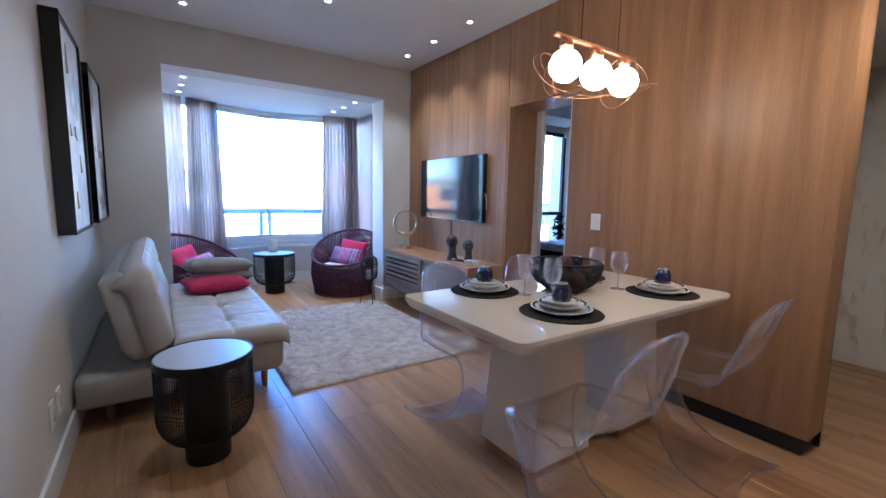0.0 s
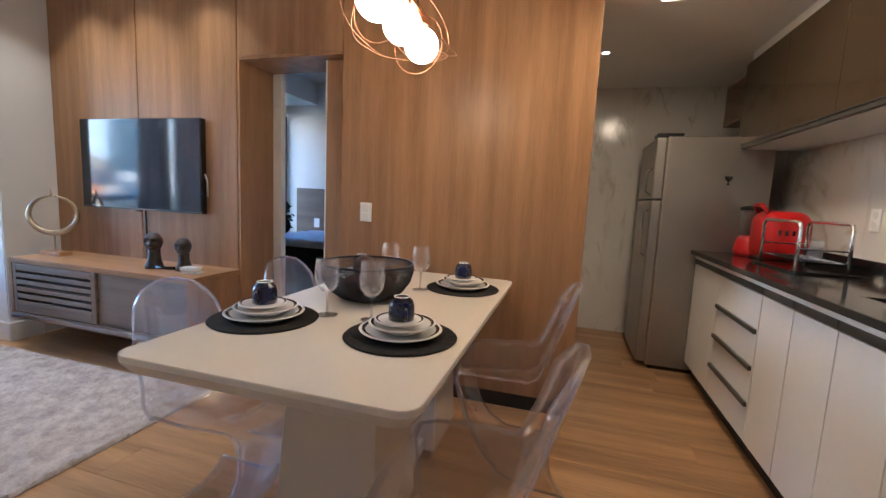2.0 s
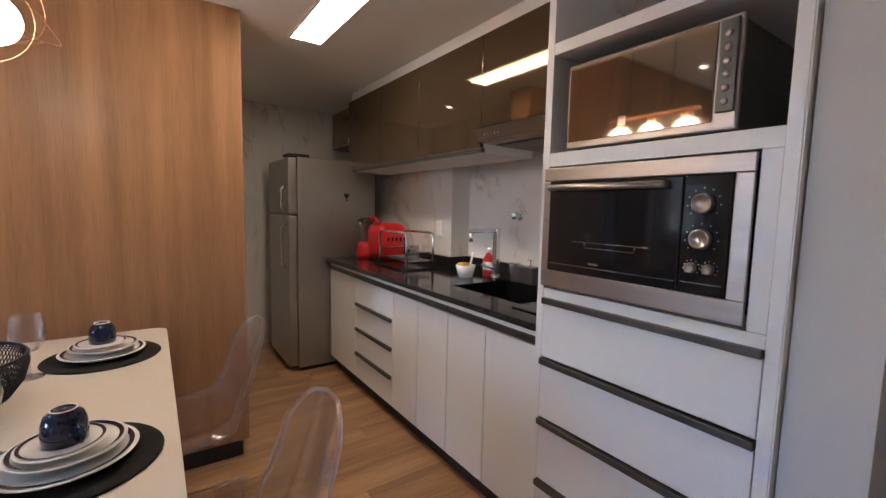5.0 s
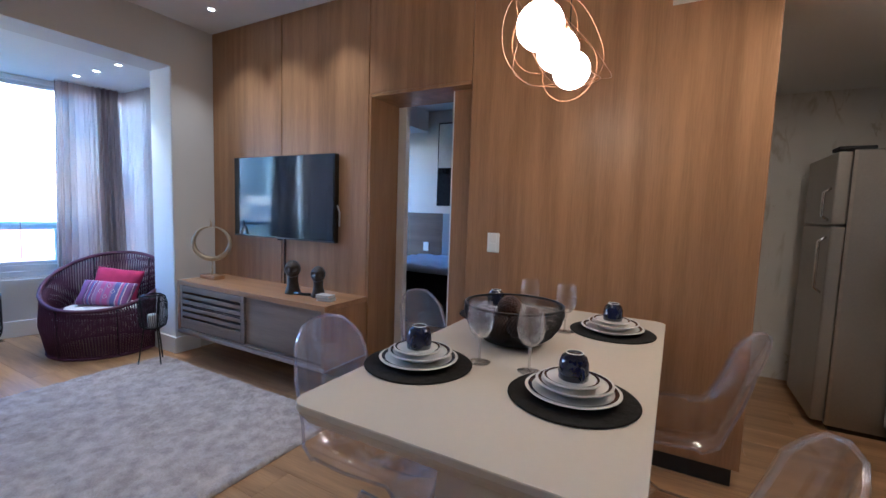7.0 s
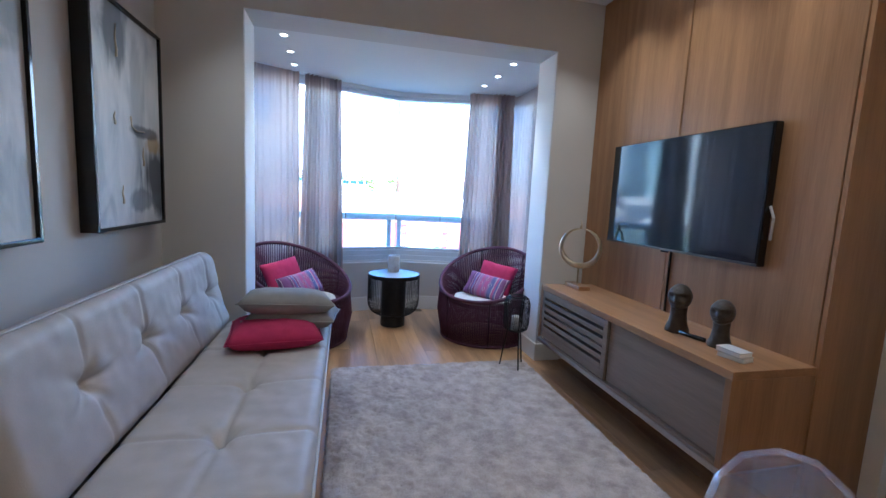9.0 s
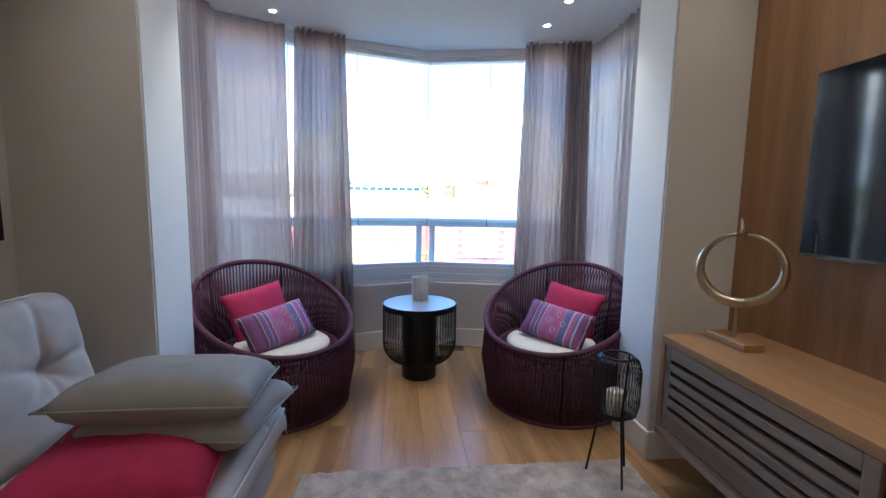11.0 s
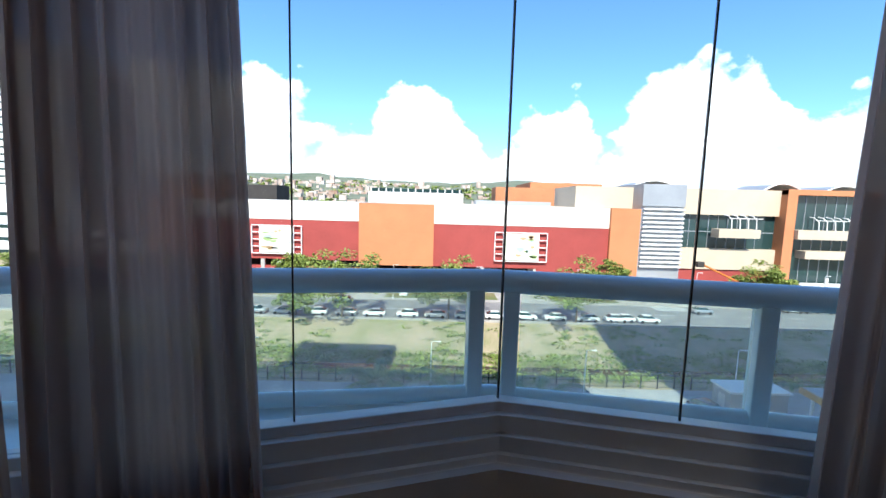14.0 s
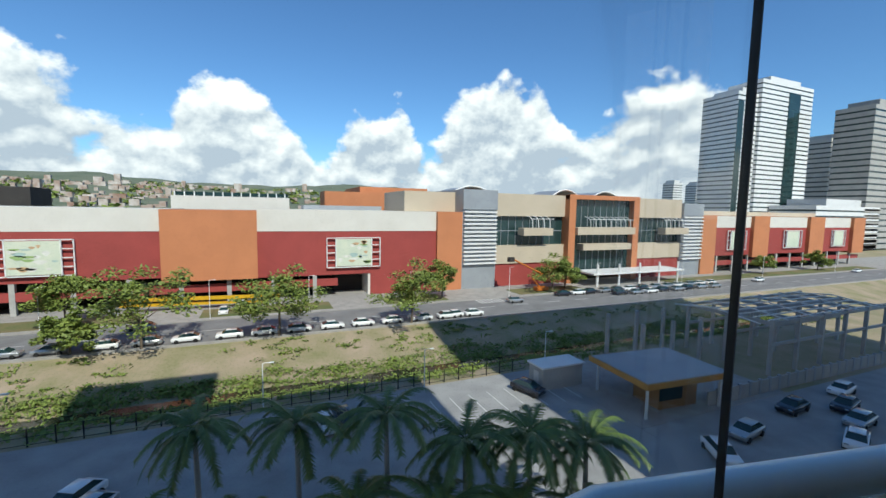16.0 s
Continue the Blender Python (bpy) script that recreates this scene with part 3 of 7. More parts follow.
baseboard(LX, BY, LX, -0.4)
for a, b in zip(inner, inner[1:]):
    baseboard(b[0], b[1], a[0], a[1], 0.15)
baseboard(3.19, BY - 0.001, 2.978, BY - 0.001, 0.14)
baseboard(2.989, BY - 0.01, 2.989, BY + 0.30, 0.14)

# glazing of the bay: sill, tracks, frameless panes and their dark seams
win = setting("window_2", prism([(0.60, 5.88), (0.60, 6.86), (2.036, 7.285), (3.29, 7.005), (3.29, 5.88), (3.46, 5.88), (3.46, 7.18), (2.046, 7.52), (0.42, 7.04), (0.42, 5.88)], 0.525, 0.55, 0.004), TRIM, "white sill of the faceted bay window")
for i in range(4):
    a, b = Vector((*GL[i], 0)), Vector((*GL[i + 1], 0))
    d = (b - a).normalized()
    n = Vector((-d.y, d.x, 0))
    if n.dot(Vector((1.95, 6.4, 0)) - a) < 0:
        n = -n

    def strip(o0, o1, z0, z1, s0=0.0, s1=0.0, bevel=0.003):
        p0, p1 = a + d * s0, b - d * s1
        return prism([tuple((p0 + n * o0)[:2]), tuple((p1 + n * o0)[:2]), tuple((p1 + n * o1)[:2]), tuple((p0 + n * o1)[:2])], z0, z1, bevel)
    part("bottom_track", strip(0.055, -0.045, 0.55, 0.60), ALU_W, win)
    part("bottom_track", strip(0.040, -0.040, 0.60, 0.655), ALU_W, win)
    part("bottom_track", strip(0.020, -0.025, 0.655, 0.686), ALU_W, win)
    part("top_track", strip(0.035, -0.04, 2.296, 2.330), ALU_W, win)
    part("head_board", strip(0.055, -0.06, 2.3305, 2.375), TRIM, win, "white board over the glazing")
    L = (b - a).length
    cuts = {0: [0.0, 0.52, L], 1: [0.0, 0.48, 0.975, L], 2: [0.0, 0.50, 0.90, L], 3: [0.0, 0.55, L]}[i]
    for s0, s1 in zip(cuts, cuts[1:]):
        q = part("pane", strip(0.003, -0.003, 0.686, 2.296, s0 + 0.004, L - s1 + 0.004, 0), PANE, win)
        q.visible_shadow = False
    for s in cuts[1:]:
        part("seam", strip(0.0042, -0.0042, 0.686, 2.296, s - 0.0022, L - s - 0.0022, 0), SEAL, win)

# balustrade outside the glazing
RLINE = [(0.36, 5.9), (0.38, 7.287), (2.033, 7.520), (3.50, 7.253), (3.52, 5.9)]
rail = setting("railing", tube([(x, y, 1.013) for x, y in RLINE], 0.039, 16), RAIL, "pale blue-grey painted tubular balcony rail", True)
part("bottom_rail", tube([(x, y, 0.628) for x, y in RLINE], 0.026, 10), RAIL, rail, "", True)
for px, py, rz in ((1.978, 7.512, 8), (2.098, 7.508, -10), (2.84, 7.373, -10), (1.20, 7.403, 8), (0.50, 7.304, 8), (3.40, 7.271, -10)):
    part("post", box(-0.026, 0.026, -0.026, 0.026, 0.60, 0.985, 0.004), RAIL, rail, at=pose(px, py, 0, 0, 0, rz))
INFILL = clear("greenish_glass", (0.86, 0.96, 0.92), 0.25, 0.10, 0.02, 0.15)
for (ax, ay), (bx, by) in (((0.53, 7.308), (1.17, 7.398)), ((1.23, 7.407), (1.948, 7.508)), ((2.128, 7.503), (2.81, 7.379)), ((2.87, 7.368), (3.37, 7.277))):
    dx, dy = bx - ax, by - ay
    k = 0.004 / math.hypot(dx, dy)
    q = part("glass_panel", prism([(ax + dy * k, ay - dx * k), (bx + dy * k, by - dx * k), (bx - dy * k, by + dx * k), (ax - dy * k, ay + dx * k)], 0.655, 0.973), INFILL, rail, "greenish glass infill panel")
    q.visible_shadow = False
setting("balcony_slab", prism([(0.3, 5.88), (0.3, 7.36), (2.05, 7.66), (3.6, 7.36), (3.6, 5.88)], -0.25, -0.02), WALL_WHITE, "white edge of the floor slab")
setting("trim_balcony_kerb", prism([(0.44, 7.02), (2.046, 7.49), (3.46, 7.18), (3.46, 7.30), (2.05, 7.575), (0.44, 7.345)], 0.40, 0.60, 0.01), RAIL, "white painted outer kerb of the bay")

# oak planks, laid along the room
random.seed(3)
plank_meshes = []
for k in range(4):
    bm = box(-0.0994, 0.0994, -0.5994, 0.5994, -0.012, 0.0, 0.0006, 1)
    me = bpy.data.meshes.new("plank")
    bm.to_mesh(me)
    bm.free()
    me.materials.append(PLANK)
    plank_meshes.append(me)
floor_ob = bpy.data.objects["floor"]
cols = int((5.3 - LX) / 0.2) + 1
count = 0
for i in range(cols):
    x = LX + 0.1 + i * 0.2
    y = -0.5 + random.random() * 1.1 - 0.6
    while y < 7.4:
        yc = y + 0.6
        keep = (x < 3.46 and -0.5 < yc < 7.6) or (x >= 3.46 and -0.4 < yc < 2.4)
        if keep and count < 300:
            ob = new("plank", random.choice(plank_meshes))
            ob.parent = floor_ob
            ob.location = (x, yc, 0)
            count += 1
        y += 1.2
setting("floor_bedroom", box(WX + 0.02, 6.0, 2.3, 5.45, -0.012, -0.001), PLANK, "oak floor of the bedroom")

# ---- outdoors ----
GZ = -20.0
ASPH = surface("asphalt", (0.34, 0.335, 0.32), (0.25, 0.245, 0.235), 0.9, 0, 0.35, 0.2, 6)
ASPH_L = surface("worn_asphalt", (0.22, 0.215, 0.21), (0.16, 0.155, 0.15), 0.9, 0, 0.25, 0.2, 5)
PAVE = surface("concrete_pavement", (0.36, 0.34, 0.31), (0.27, 0.255, 0.235), 0.9, 0, 0.5, 0.2, 8)
LAWN = surface("rough_grass", (0.085, 0.125, 0.03), (0.19, 0.15, 0.075), 0.95, 0, 0.16, 0.6, 2.5, detail=9)
BANK = surface("dry_bank", (0.37, 0.285, 0.20), (0.21, 0.20, 0.09), 0.95, 0, 0.22, 0.8, 2.6, (1, 0.7, 1), detail=12)
WATER = surface("canal_water", (0.03, 0.035, 0.02), (0.02, 0.025, 0.015), 0.15, 0, 0.5, 0.05)
PAINT_W = surface("road_paint", (0.62, 0.61, 0.58), (0.45, 0.44, 0.42), 0.7, 0, 1.5, 0.1)
M_RED = surface("mall_red_render", (0.33, 0.055, 0.046), (0.27, 0.044, 0.037), 0.75, 0, 0.25, 0.05, 2)
M_ORG = surface("mall_ochre_render", (0.52, 0.20, 0.085), (0.46, 0.175, 0.075), 0.75, 0, 0.25, 0.05, 2)
M_WHT = surface("mall_offwhite_render", (0.66, 0.63, 0.57), (0.60, 0.57, 0.51), 0.75, 0, 0.2, 0.05, 2)
M_BGE = surface("mall_beige_render", (0.52, 0.44, 0.33), (0.47, 0.395, 0.295), 0.75, 0, 0.2, 0.05, 2)
M_GRY = surface("mall_grey_metal", (0.36, 0.38, 0.40), (0.31, 0.33, 0.35), 0.5, 0.3, 0.3, 0.05, 2)
M_GLS = surface("tinted_glazing", (0.025, 0.055, 0.055), (0.012, 0.03, 0.03), 0.08, 0, 0.12, 0.0, 0.6)
# near-black: deck, entrance and roof-house shade put into the colour; also a dark basket
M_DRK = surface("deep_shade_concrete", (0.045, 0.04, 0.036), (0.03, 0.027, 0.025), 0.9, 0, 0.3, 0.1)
M_STL = surface("white_steel", (0.74, 0.74, 0.72), (0.66, 0.66, 0.64), 0.5, 0, 0.6, 0.05)
CONC = surface("pale_concrete", (0.42, 0.41, 0.38), (0.33, 0.32, 0.30), 0.85, 0, 0.4, 0.2, 6)
LEAF = surface("tree_leaves", (0.24, 0.29, 0.055), (0.12, 0.17, 0.03), 0.6, 0, 0.9, 0.1, 6)
PALM = surface("palm_fronds", (0.13, 0.19, 0.045), (0.06, 0.10, 0.025), 0.5, 0, 0.8, 0.1, 6)
BARK = surface("bark", (0.16, 0.125, 0.09), (0.09, 0.07, 0.05), 0.9, 0, 3, 0.6, 18)
YEL = surface("yellow_paint", (0.62, 0.36, 0.01), (0.55, 0.31, 0.01), 0.5, 0, 1, 0.05)
CAR_W = surface("white_car_paint", (0.76, 0.76, 0.75), (0.72, 0.72, 0.71), 0.25, 0, 1, 0.0, coat=0.5)
CAR_S = surface("silver_car_paint", (0.42, 0.43, 0.44), (0.38, 0.39, 0.40), 0.28, 0.6, 1, 0.0, coat=0.5)
CAR_D = surface("dark_car_paint", (0.025, 0.028, 0.04), (0.02, 0.022, 0.03), 0.25, 0.2, 1, 0.0, coat=0.5)
TYRE = surface("tyre_rubber", (0.015, 0.015, 0.015), None, 0.8)

# ground: one sheet in section, with the canal between the car park and the road
section = [(-60, GZ), (54.2, GZ), (57.5, GZ - 0.3), (63.0, GZ - 2.7), (66.2, GZ - 2.75), (71, GZ - 2.1), (80.2, GZ - 0.25), (81, GZ), (300, GZ), (700, GZ + 2), (4500, GZ + 4)]
bm = bmesh.new()
xs = [-4000, -600, -200] + list(range(-120, 241, 6)) + [400, 900, 4000]
rows = []
for yy, zz in section:
    rows.append([bm.verts.new((x, yy, zz + (0.35 * noise.noise((x * 0.08, yy * 0.2, 0)) if 57 < yy < 80 else 0))) for x in xs])
for a, b in zip(rows, rows[1:]):
    for k in range(len(xs) - 1):
        bm.faces.new((a[k], a[k + 1], b[k + 1], b[k]))
setting("ground", bm, BANK, "dry grassy ground and canal bank")
setting("water", box(-160, 300, 63.2, 66.0, GZ - 2.75, GZ - 2.55), WATER, "dark narrow canal")
setting("road", box(-400, 600, 81.4, 95.6, GZ - 0.2, GZ + 0.03), ASPH_L, "grey asphalt avenue")
setting("road_carpark", box(-90, 36, 9.5, 53.6, GZ - 0.2, GZ + 0.02), ASPH, "dark asphalt car park")
setting("road_side_street", box(36.02, 130, 22.0, 36.2, GZ - 0.2, GZ + 0.02), ASPH, "asphalt side street")
setting("pavement_yard", box(36.02, 60, 36.25, 53.6, GZ - 0.2, GZ + 0.03), PAVE, "pale concrete yard")
setting("pavement_avenue", box(-400, 600, 80.6, 81.38, GZ - 0.2, GZ + 0.16), PAVE, "concrete kerb of the avenue")
setting("pavement_mall", box(-400, 600, 95.62, 125, GZ - 0.2, GZ + 0.15), PAVE, "concrete forecourt of the shopping centre")
for x0, x1 in ((-200, -62), (-44, -20), (-10, 15), (27, 42), (62, 84), (118, 240)):
    setting("lawn", box(x0, x1, 97.5, 104.5, GZ + 0.1, GZ + 0.22), LAWN, "green planted verge before the shopping centre")
bm = bmesh.new()
for k in range(-14, 34):
    box(k * 9.0, k * 9.0 + 4.2, 88.3, 88.5, GZ + 0.032, GZ + 0.04, bm=bm)
for k in range(7):
    box(-47 + k * 1.0, -46.5 + k * 1.0, 93.0, 97.0, GZ + 0.034, GZ + 0.042, bm=bm)
    box(48 + k * 1.0, 48.5 + k * 1.0, 92.0, 96.0, GZ + 0.034, GZ + 0.042, bm=bm)
for k in range(9):
    box(16 + k * 2.4, 16.12 + k * 2.4, 44.0, 49.5, GZ + 0.022, GZ + 0.03, bm=bm)
setting("road_markings", bm, PAINT_W, "worn white road markings")

# shrubs and weeds on the banks
random.seed(11)


def leaf_cloud(bm, centre, radius, count, size, flat=1.0):
    for _ in range(count):
        d = Vector((random.gauss(0, 1), random.gauss(0, 1), random.gauss(0, 1))).normalized() * random.random() ** 0.4
        c = Vector(centre) + Vector((d.x * radius[0], d.y * radius[1], d.z * radius[2]))
        a = Vector((random.uniform(-1, 1), random.uniform(-1, 1), random.uniform(-0.5, 0.5))).normalized()
        b = a.cross(Vector((random.uniform(-1, 1), random.uniform(-1, 1), 1))).normalized()
        s = size * random.uniform(0.6, 1.3)
        v = [bm.verts.new(c + a * s), bm.verts.new(c + b * s * 0.6), bm.verts.new(c - a * s), bm.verts.new(c - b * s * 0.6)]
        bm.faces.new(v)


def ground_z(y):
    for (y0, z0), (y1, z1) in zip(section, section[1:]):
        if y0 <= y <= y1:
            return z0 + (z1 - z0) * (y - y0) / (y1 - y0)
    return GZ


bm = bmesh.new()
for _ in range(2600):
    x, y = random.uniform(-85, 115), random.choice((random.uniform(54.6, 63), random.uniform(56, 63.2), random.uniform(65.8, 70), random.uniform(66, 71.5), random.uniform(66, 72), random.uniform(70, 80)))
    dens = noise.noise((x * 0.07, y * 0.16, 4.0))
    if dens < -0.05 and y > 70:
        continue
    r = random.uniform(0.4, 1.3) * (0.7 if y > 72 else 1.0)
    leaf_cloud(bm, (x, y, ground_z(y) + r * 0.25), (r * 1.9, r * 1.1, r * 0.5), 26, 0.22)
tagged(part("weeds", bm, surface("bank_weeds", (0.21, 0.26, 0.05), (0.11, 0.16, 0.03), 0.8, 0, 0.3, 0.1, 4)), "bright green weeds and shrubs along the canal banks", "weeds", "", "stuff")


def tree(x, y, h, seed, spread=1.0):
    random.seed(seed)
    ob = thing("tree", x, y, ground_z(y), "leafy green street tree on the avenue's edge", "tree", "avenue trees")
    bm = tube([(0, 0, -0.2), (0.1, 0.05, h * 0.2), (0.05, -0.1, h * 0.42)], 0.22, 8, r_end=0.14)
    tips = []
    for k in range(6):
        a = k * 1.05 + random.random()
        r, z = h * 0.26 * spread * random.uniform(0.6, 1.15), h * random.uniform(0.42, 0.85)
        tip = Vector((r * math.cos(a), r * math.sin(a), z))
        tube([(0.05, -0.1, h * 0.38), tuple(tip * 0.55 + Vector((0, 0, h * 0.16))), tuple(tip)], 0.10, 6, bm=bm, r_end=0.03)
        tips.append(tip)
    part("trunk", bm, BARK, ob)
    bm = bmesh.new()
    for tip in tips + [Vector((0, 0, h * 0.86))]:
        for _ in range(5):
            c = tip + Vector((random.gauss(0, 0.11 * h * spread), random.gauss(0, 0.11 * h * spread), random.gauss(0, 0.09 * h)))
            leaf_cloud(bm, c, (0.12 * h * spread, 0.12 * h * spread, 0.10 * h), 120, 0.28)
    part("crown", bm, LEAF, ob, "uneven crown of small green leaves")


for k, (tx, ty, th, sp) in enumerate(((-48, 81.0, 10.5, 1.35), (-15.5, 80.8, 11.0, 1.5), (3.7, 80.8, 11.5, 1.35), (27, 81.0, 10.8, 1.5), (-63, 98, 9.5, 1.5), (-30, 97.5, 9.0, 1.2), (-24, 81, 6.5, 1.3), (41, 99.5, 8.5, 1.1), (74, 100, 9.0, 1.6), (79, 101, 7.0, 1.4), (-90, 98, 8.5, 1.4), (170, 102, 7, 1.4), (205, 102, 7.5, 1.4), (-52, 99, 7, 1.2), (-40, 81.2, 6, 1.1))):
    tree(tx, ty, th, 100 + k, sp)


def palm(x, y, h, seed):
    random.seed(seed)
    ob = thing("palm_tree", x, y, GZ, "tall royal palm with arching feather fronds", "palm tree", "palms by the car park")
    part("trunk", tube([(0, 0, 0), (0.1, 0, h * 0.5), (0, 0.05, h)], 0.22, 10, r_end=0.13), CONC, ob, "pale grey trunk", True)
    for k in range(24):
        a, lift, ln = k * 2.4 + random.random() * 0.4, random.uniform(0.0, 1.05), random.uniform(3.1, 4.3)
        bm = bmesh.new()
        mid = []
        for i in range(9):
            t = i / 8
            r = ln * (t * (1 - 0.22 * t * (1.2 - lift)))
            z = h + 0.1 + ln * (lift * t - (0.65 + 0.25 * lift) * t * t)
            mid.append(Vector((r * math.cos(a), r * math.sin(a), z)))
        tube(mid, 0.03, 5, bm=bm, r_end=0.008)
        side = Vector((-math.sin(a), math.cos(a), 0))
        for i in range(46):
            t = 0.10 + 0.88 * i / 45
            f = t * 8
            j = min(7, int(f))
            p = mid[j].lerp(mid[j + 1], f - j)
            fw = (mid[j + 1] - mid[j]).normalized()
            for sg in (-1, 1):
                l2 = 0.85 * (1 - 0.55 * t) * random.uniform(0.8, 1.1)
                tip = p + side * sg * l2 * 0.8 + fw * l2 * 0.55 - Vector((0, 0, l2 * random.uniform(0.15, 0.5)))
                w = fw * 0.055
                bm.faces.new((bm.verts.new(p - w), bm.verts.new(p + w), bm.verts.new(tip)))
        part("frond", bm, PALM, ob)


for k, (px, py, ph) in enumerate(((3.1, 31.8, 9.0), (7.9, 29.8, 9.6), (12.1, 27.9, 8.2), (15.6, 26.5, 8.6), (18.8, 25.4, 8.0), (-2.4, 34.5, 8.4), (5.6, 27.5, 6.2), (9.6, 25.6, 6.0), (13.4, 24.6, 5.6), (17.0, 23.0, 5.4), (-5.0, 29.5, 5.6), (0.5, 28.0, 5.4))):
    palm(px, py, ph, 40 + k)
bm = bmesh.new()
random.seed(77)
for _ in range(120):
    x = random.uniform(-9, 21)
    y = 31.5 - 0.32 * x + random.uniform(-3.5, 2.5)
    r = random.uniform(0.7, 1.5)
    leaf_cloud(bm, (x, y, GZ + r * 0.9), (r * 1.1, r * 1.1, r), 60, 0.30)
tagged(part("shrubs", bm, PALM), "dense dark green shrubs under the palms", "shrubs", "", "stuff")


def car_model(name, paint, label, suv=False):
    ob = thing(name, 0, 0, 0, label, "car", "parked cars")
    h = 1.15 if not suv else 1.3
    prof = [(-2.02, 0.3), (-2.05, 0.72), (-1.9, 0.88), (-1.05, 0.97), (1.35, 1.0), (1.95, 0.95), (2.04, 0.7), (2.0, 0.3)]
    bm = bmesh.new()
    lo = [bm.verts.new((x, -0.86, z)) for x, z in prof]
    hi = [bm.verts.new((x, 0.86, z)) for x, z in prof]
    bm.faces.new(lo[::-1])
    bm.faces.new(hi)
    for i in range(len(prof)):
        j = (i + 1) % len(prof)
        bm.faces.new((lo[i], lo[j], hi[j], hi[i]))
    bmesh.ops.bevel(bm, geom=list(bm.edges), offset=0.07, segments=2, affect="EDGES", profile=0.5)
    part("body", bm, paint, ob, "", True)
    cab = [(-1.15, 0.95), (-0.45, h + 0.27), (1.0, h + 0.30), (1.75, 0.98)]
    bm = bmesh.new()
    lo = [bm.verts.new((x, -0.76 + (0.14 if z > 1 else 0), z)) for x, z in cab]
    hi = [bm.verts.new((x, 0.76 - (0.14 if z > 1 else 0), z)) for x, z in cab]
    bm.faces.new(lo[::-1])
    bm.faces.new(hi)
    for i in range(4):
        j = (i + 1) % 4
        bm.faces.new((lo[i], lo[j], hi[j], hi[i]))
    part("windows", bm, M_GLS, ob, "dark tinted car windows")
    part("roof", box(-0.5, 1.05, -0.6, 0.6, h + 0.26, h + 0.33, 0.03), paint, ob, "", True)
    for wx in (-1.3, 1.3):
        for wy in (-0.82, 0.82):
            bm = lathe([(0.0, -0.1), (0.2, -0.1), (0.31, -0.08), (0.31, 0.08), (0.2, 0.1), (0.0, 0.1)], 14)
            part("wheel", bm, TYRE, ob, at=pose(wx, wy, 0.31, 90, 0, 0))
    for wy in (-0.6, 0.6):
        part("headlight", box(-2.07, -1.98, wy - 0.18, wy + 0.18, 0.66, 0.8, 0.02), CHROME, ob, "clear headlight")
    return ob


white = car_model("car", CAR_W, "white hatchback parked along the avenue kerb")
silver = car_model("car", CAR_S, "silver saloon standing on the asphalt")
dark = car_model("car", CAR_D, "dark blue car standing on the asphalt")
white.matrix_basis, silver.matrix_basis, dark.matrix_basis = pose(6.85, 47.8, GZ + 0.02, 0, 0, 100), pose(-18, 92.5, GZ + 0.03), pose(30.2, 47.6, GZ + 0.03, 0, 0, 110)
random.seed(5)
for k in range(19):
    cx = -60 + k * 5.6 + random.uniform(-0.4, 0.4)
    if cx < 42:
        copy_thing(random.choice((white, white, white, silver)), pose(cx, 82.7, GZ + 0.03, 0, 0, random.choice((0, 180))))
for k in range(13):
    copy_thing(random.choice((white, white, silver, dark)), pose(72 + k * 4.7 + random.uniform(-0.5, 0.5), 93.6, GZ + 0.03, 0, 0, random.uniform(-8, 8)))
for k in range(8):
    copy_thing(random.choice((white, silver, dark)), pose(88 + k * 5.2, 89.6 + random.uniform(-0.6, 0.6), GZ + 0.03, 0, 0, 180))
for cx, cy, rz, m in ((56, 90.5, 182, silver), (-6, 100.5, 90, white), (-3, 106, 80, white), (150, 92, 0, white), (215, 94, 0, white), (-78, 92, 0, white),
                      (44.5, 31.5, 8, silver), (55, 33, 5, dark), (58, 28.5, 6, silver), (66, 33.5, 8, white), (38.5, 30.0, 60, white), (52.5, 26.5, 20, white),
                      (-11.2, 43.0, 62, white), (-10, 41, 60, silver), (8.6, 48.0, 95, dark), (36.5, 83.0, 0, white), (61, 31, 10, dark)):
    copy_thing(m, pose(cx, cy, GZ + 0.03, 0, 0, rz))


# shopping centre
mall = thing("shopping_mall", 90, 112, GZ, "long low shopping centre in red, ochre and white render", "building")
mall.matrix_basis = Matrix.Identity(4)


def block(name, x0, x1, z0, z1, y, mat, depth=20.0, bevel=0.0, label=""):
    return part(name, box(x0, x1, y, y + depth, z0, z1, bevel), mat, mall, label)


block("wall", -68.6, -60.2, -14.0, 0.45, 108.4, M_ORG)
block("wall", -60.2, -17.9, -13.7, -3.9, 110, M_RED, 4)
block("wall", -60.2, -17.9, -3.9, 0.7, 109.9, M_WHT, 30)
block("wall", -17.9, 0.3, -14.4, 0.6, 108.6, M_ORG)
block("wall", 0.3, 43.5, -14.5, -4.0, 110, M_RED, 4)
block("wall", 26.0, 43.5, -20.0, -14.5, 110, M_RED, 4)
block("wall", 0.3, 43.5, -4.0, 1.0, 109.9, M_WHT, 30)
block("wall", 43.5, 50.7, -19.9, 1.0, 109.0, M_ORG)
block("wall", 36.0, 51.0, 1.05, 6.4, 114.0, M_BGE)
block("wall", 50.7, 61.2, 1.8, 7.1, 108.6, M_GRY)
block("wall", 50.7, 61.2, -19.9, 1.78, 109.2, M_GRY, 10)
for k in range(14):
    part("louvre", box(51.0, 61.0, 108.3, 109.1, 0.9 - k * 1.08, 1.35 - k * 1.08), M_STL, mall)
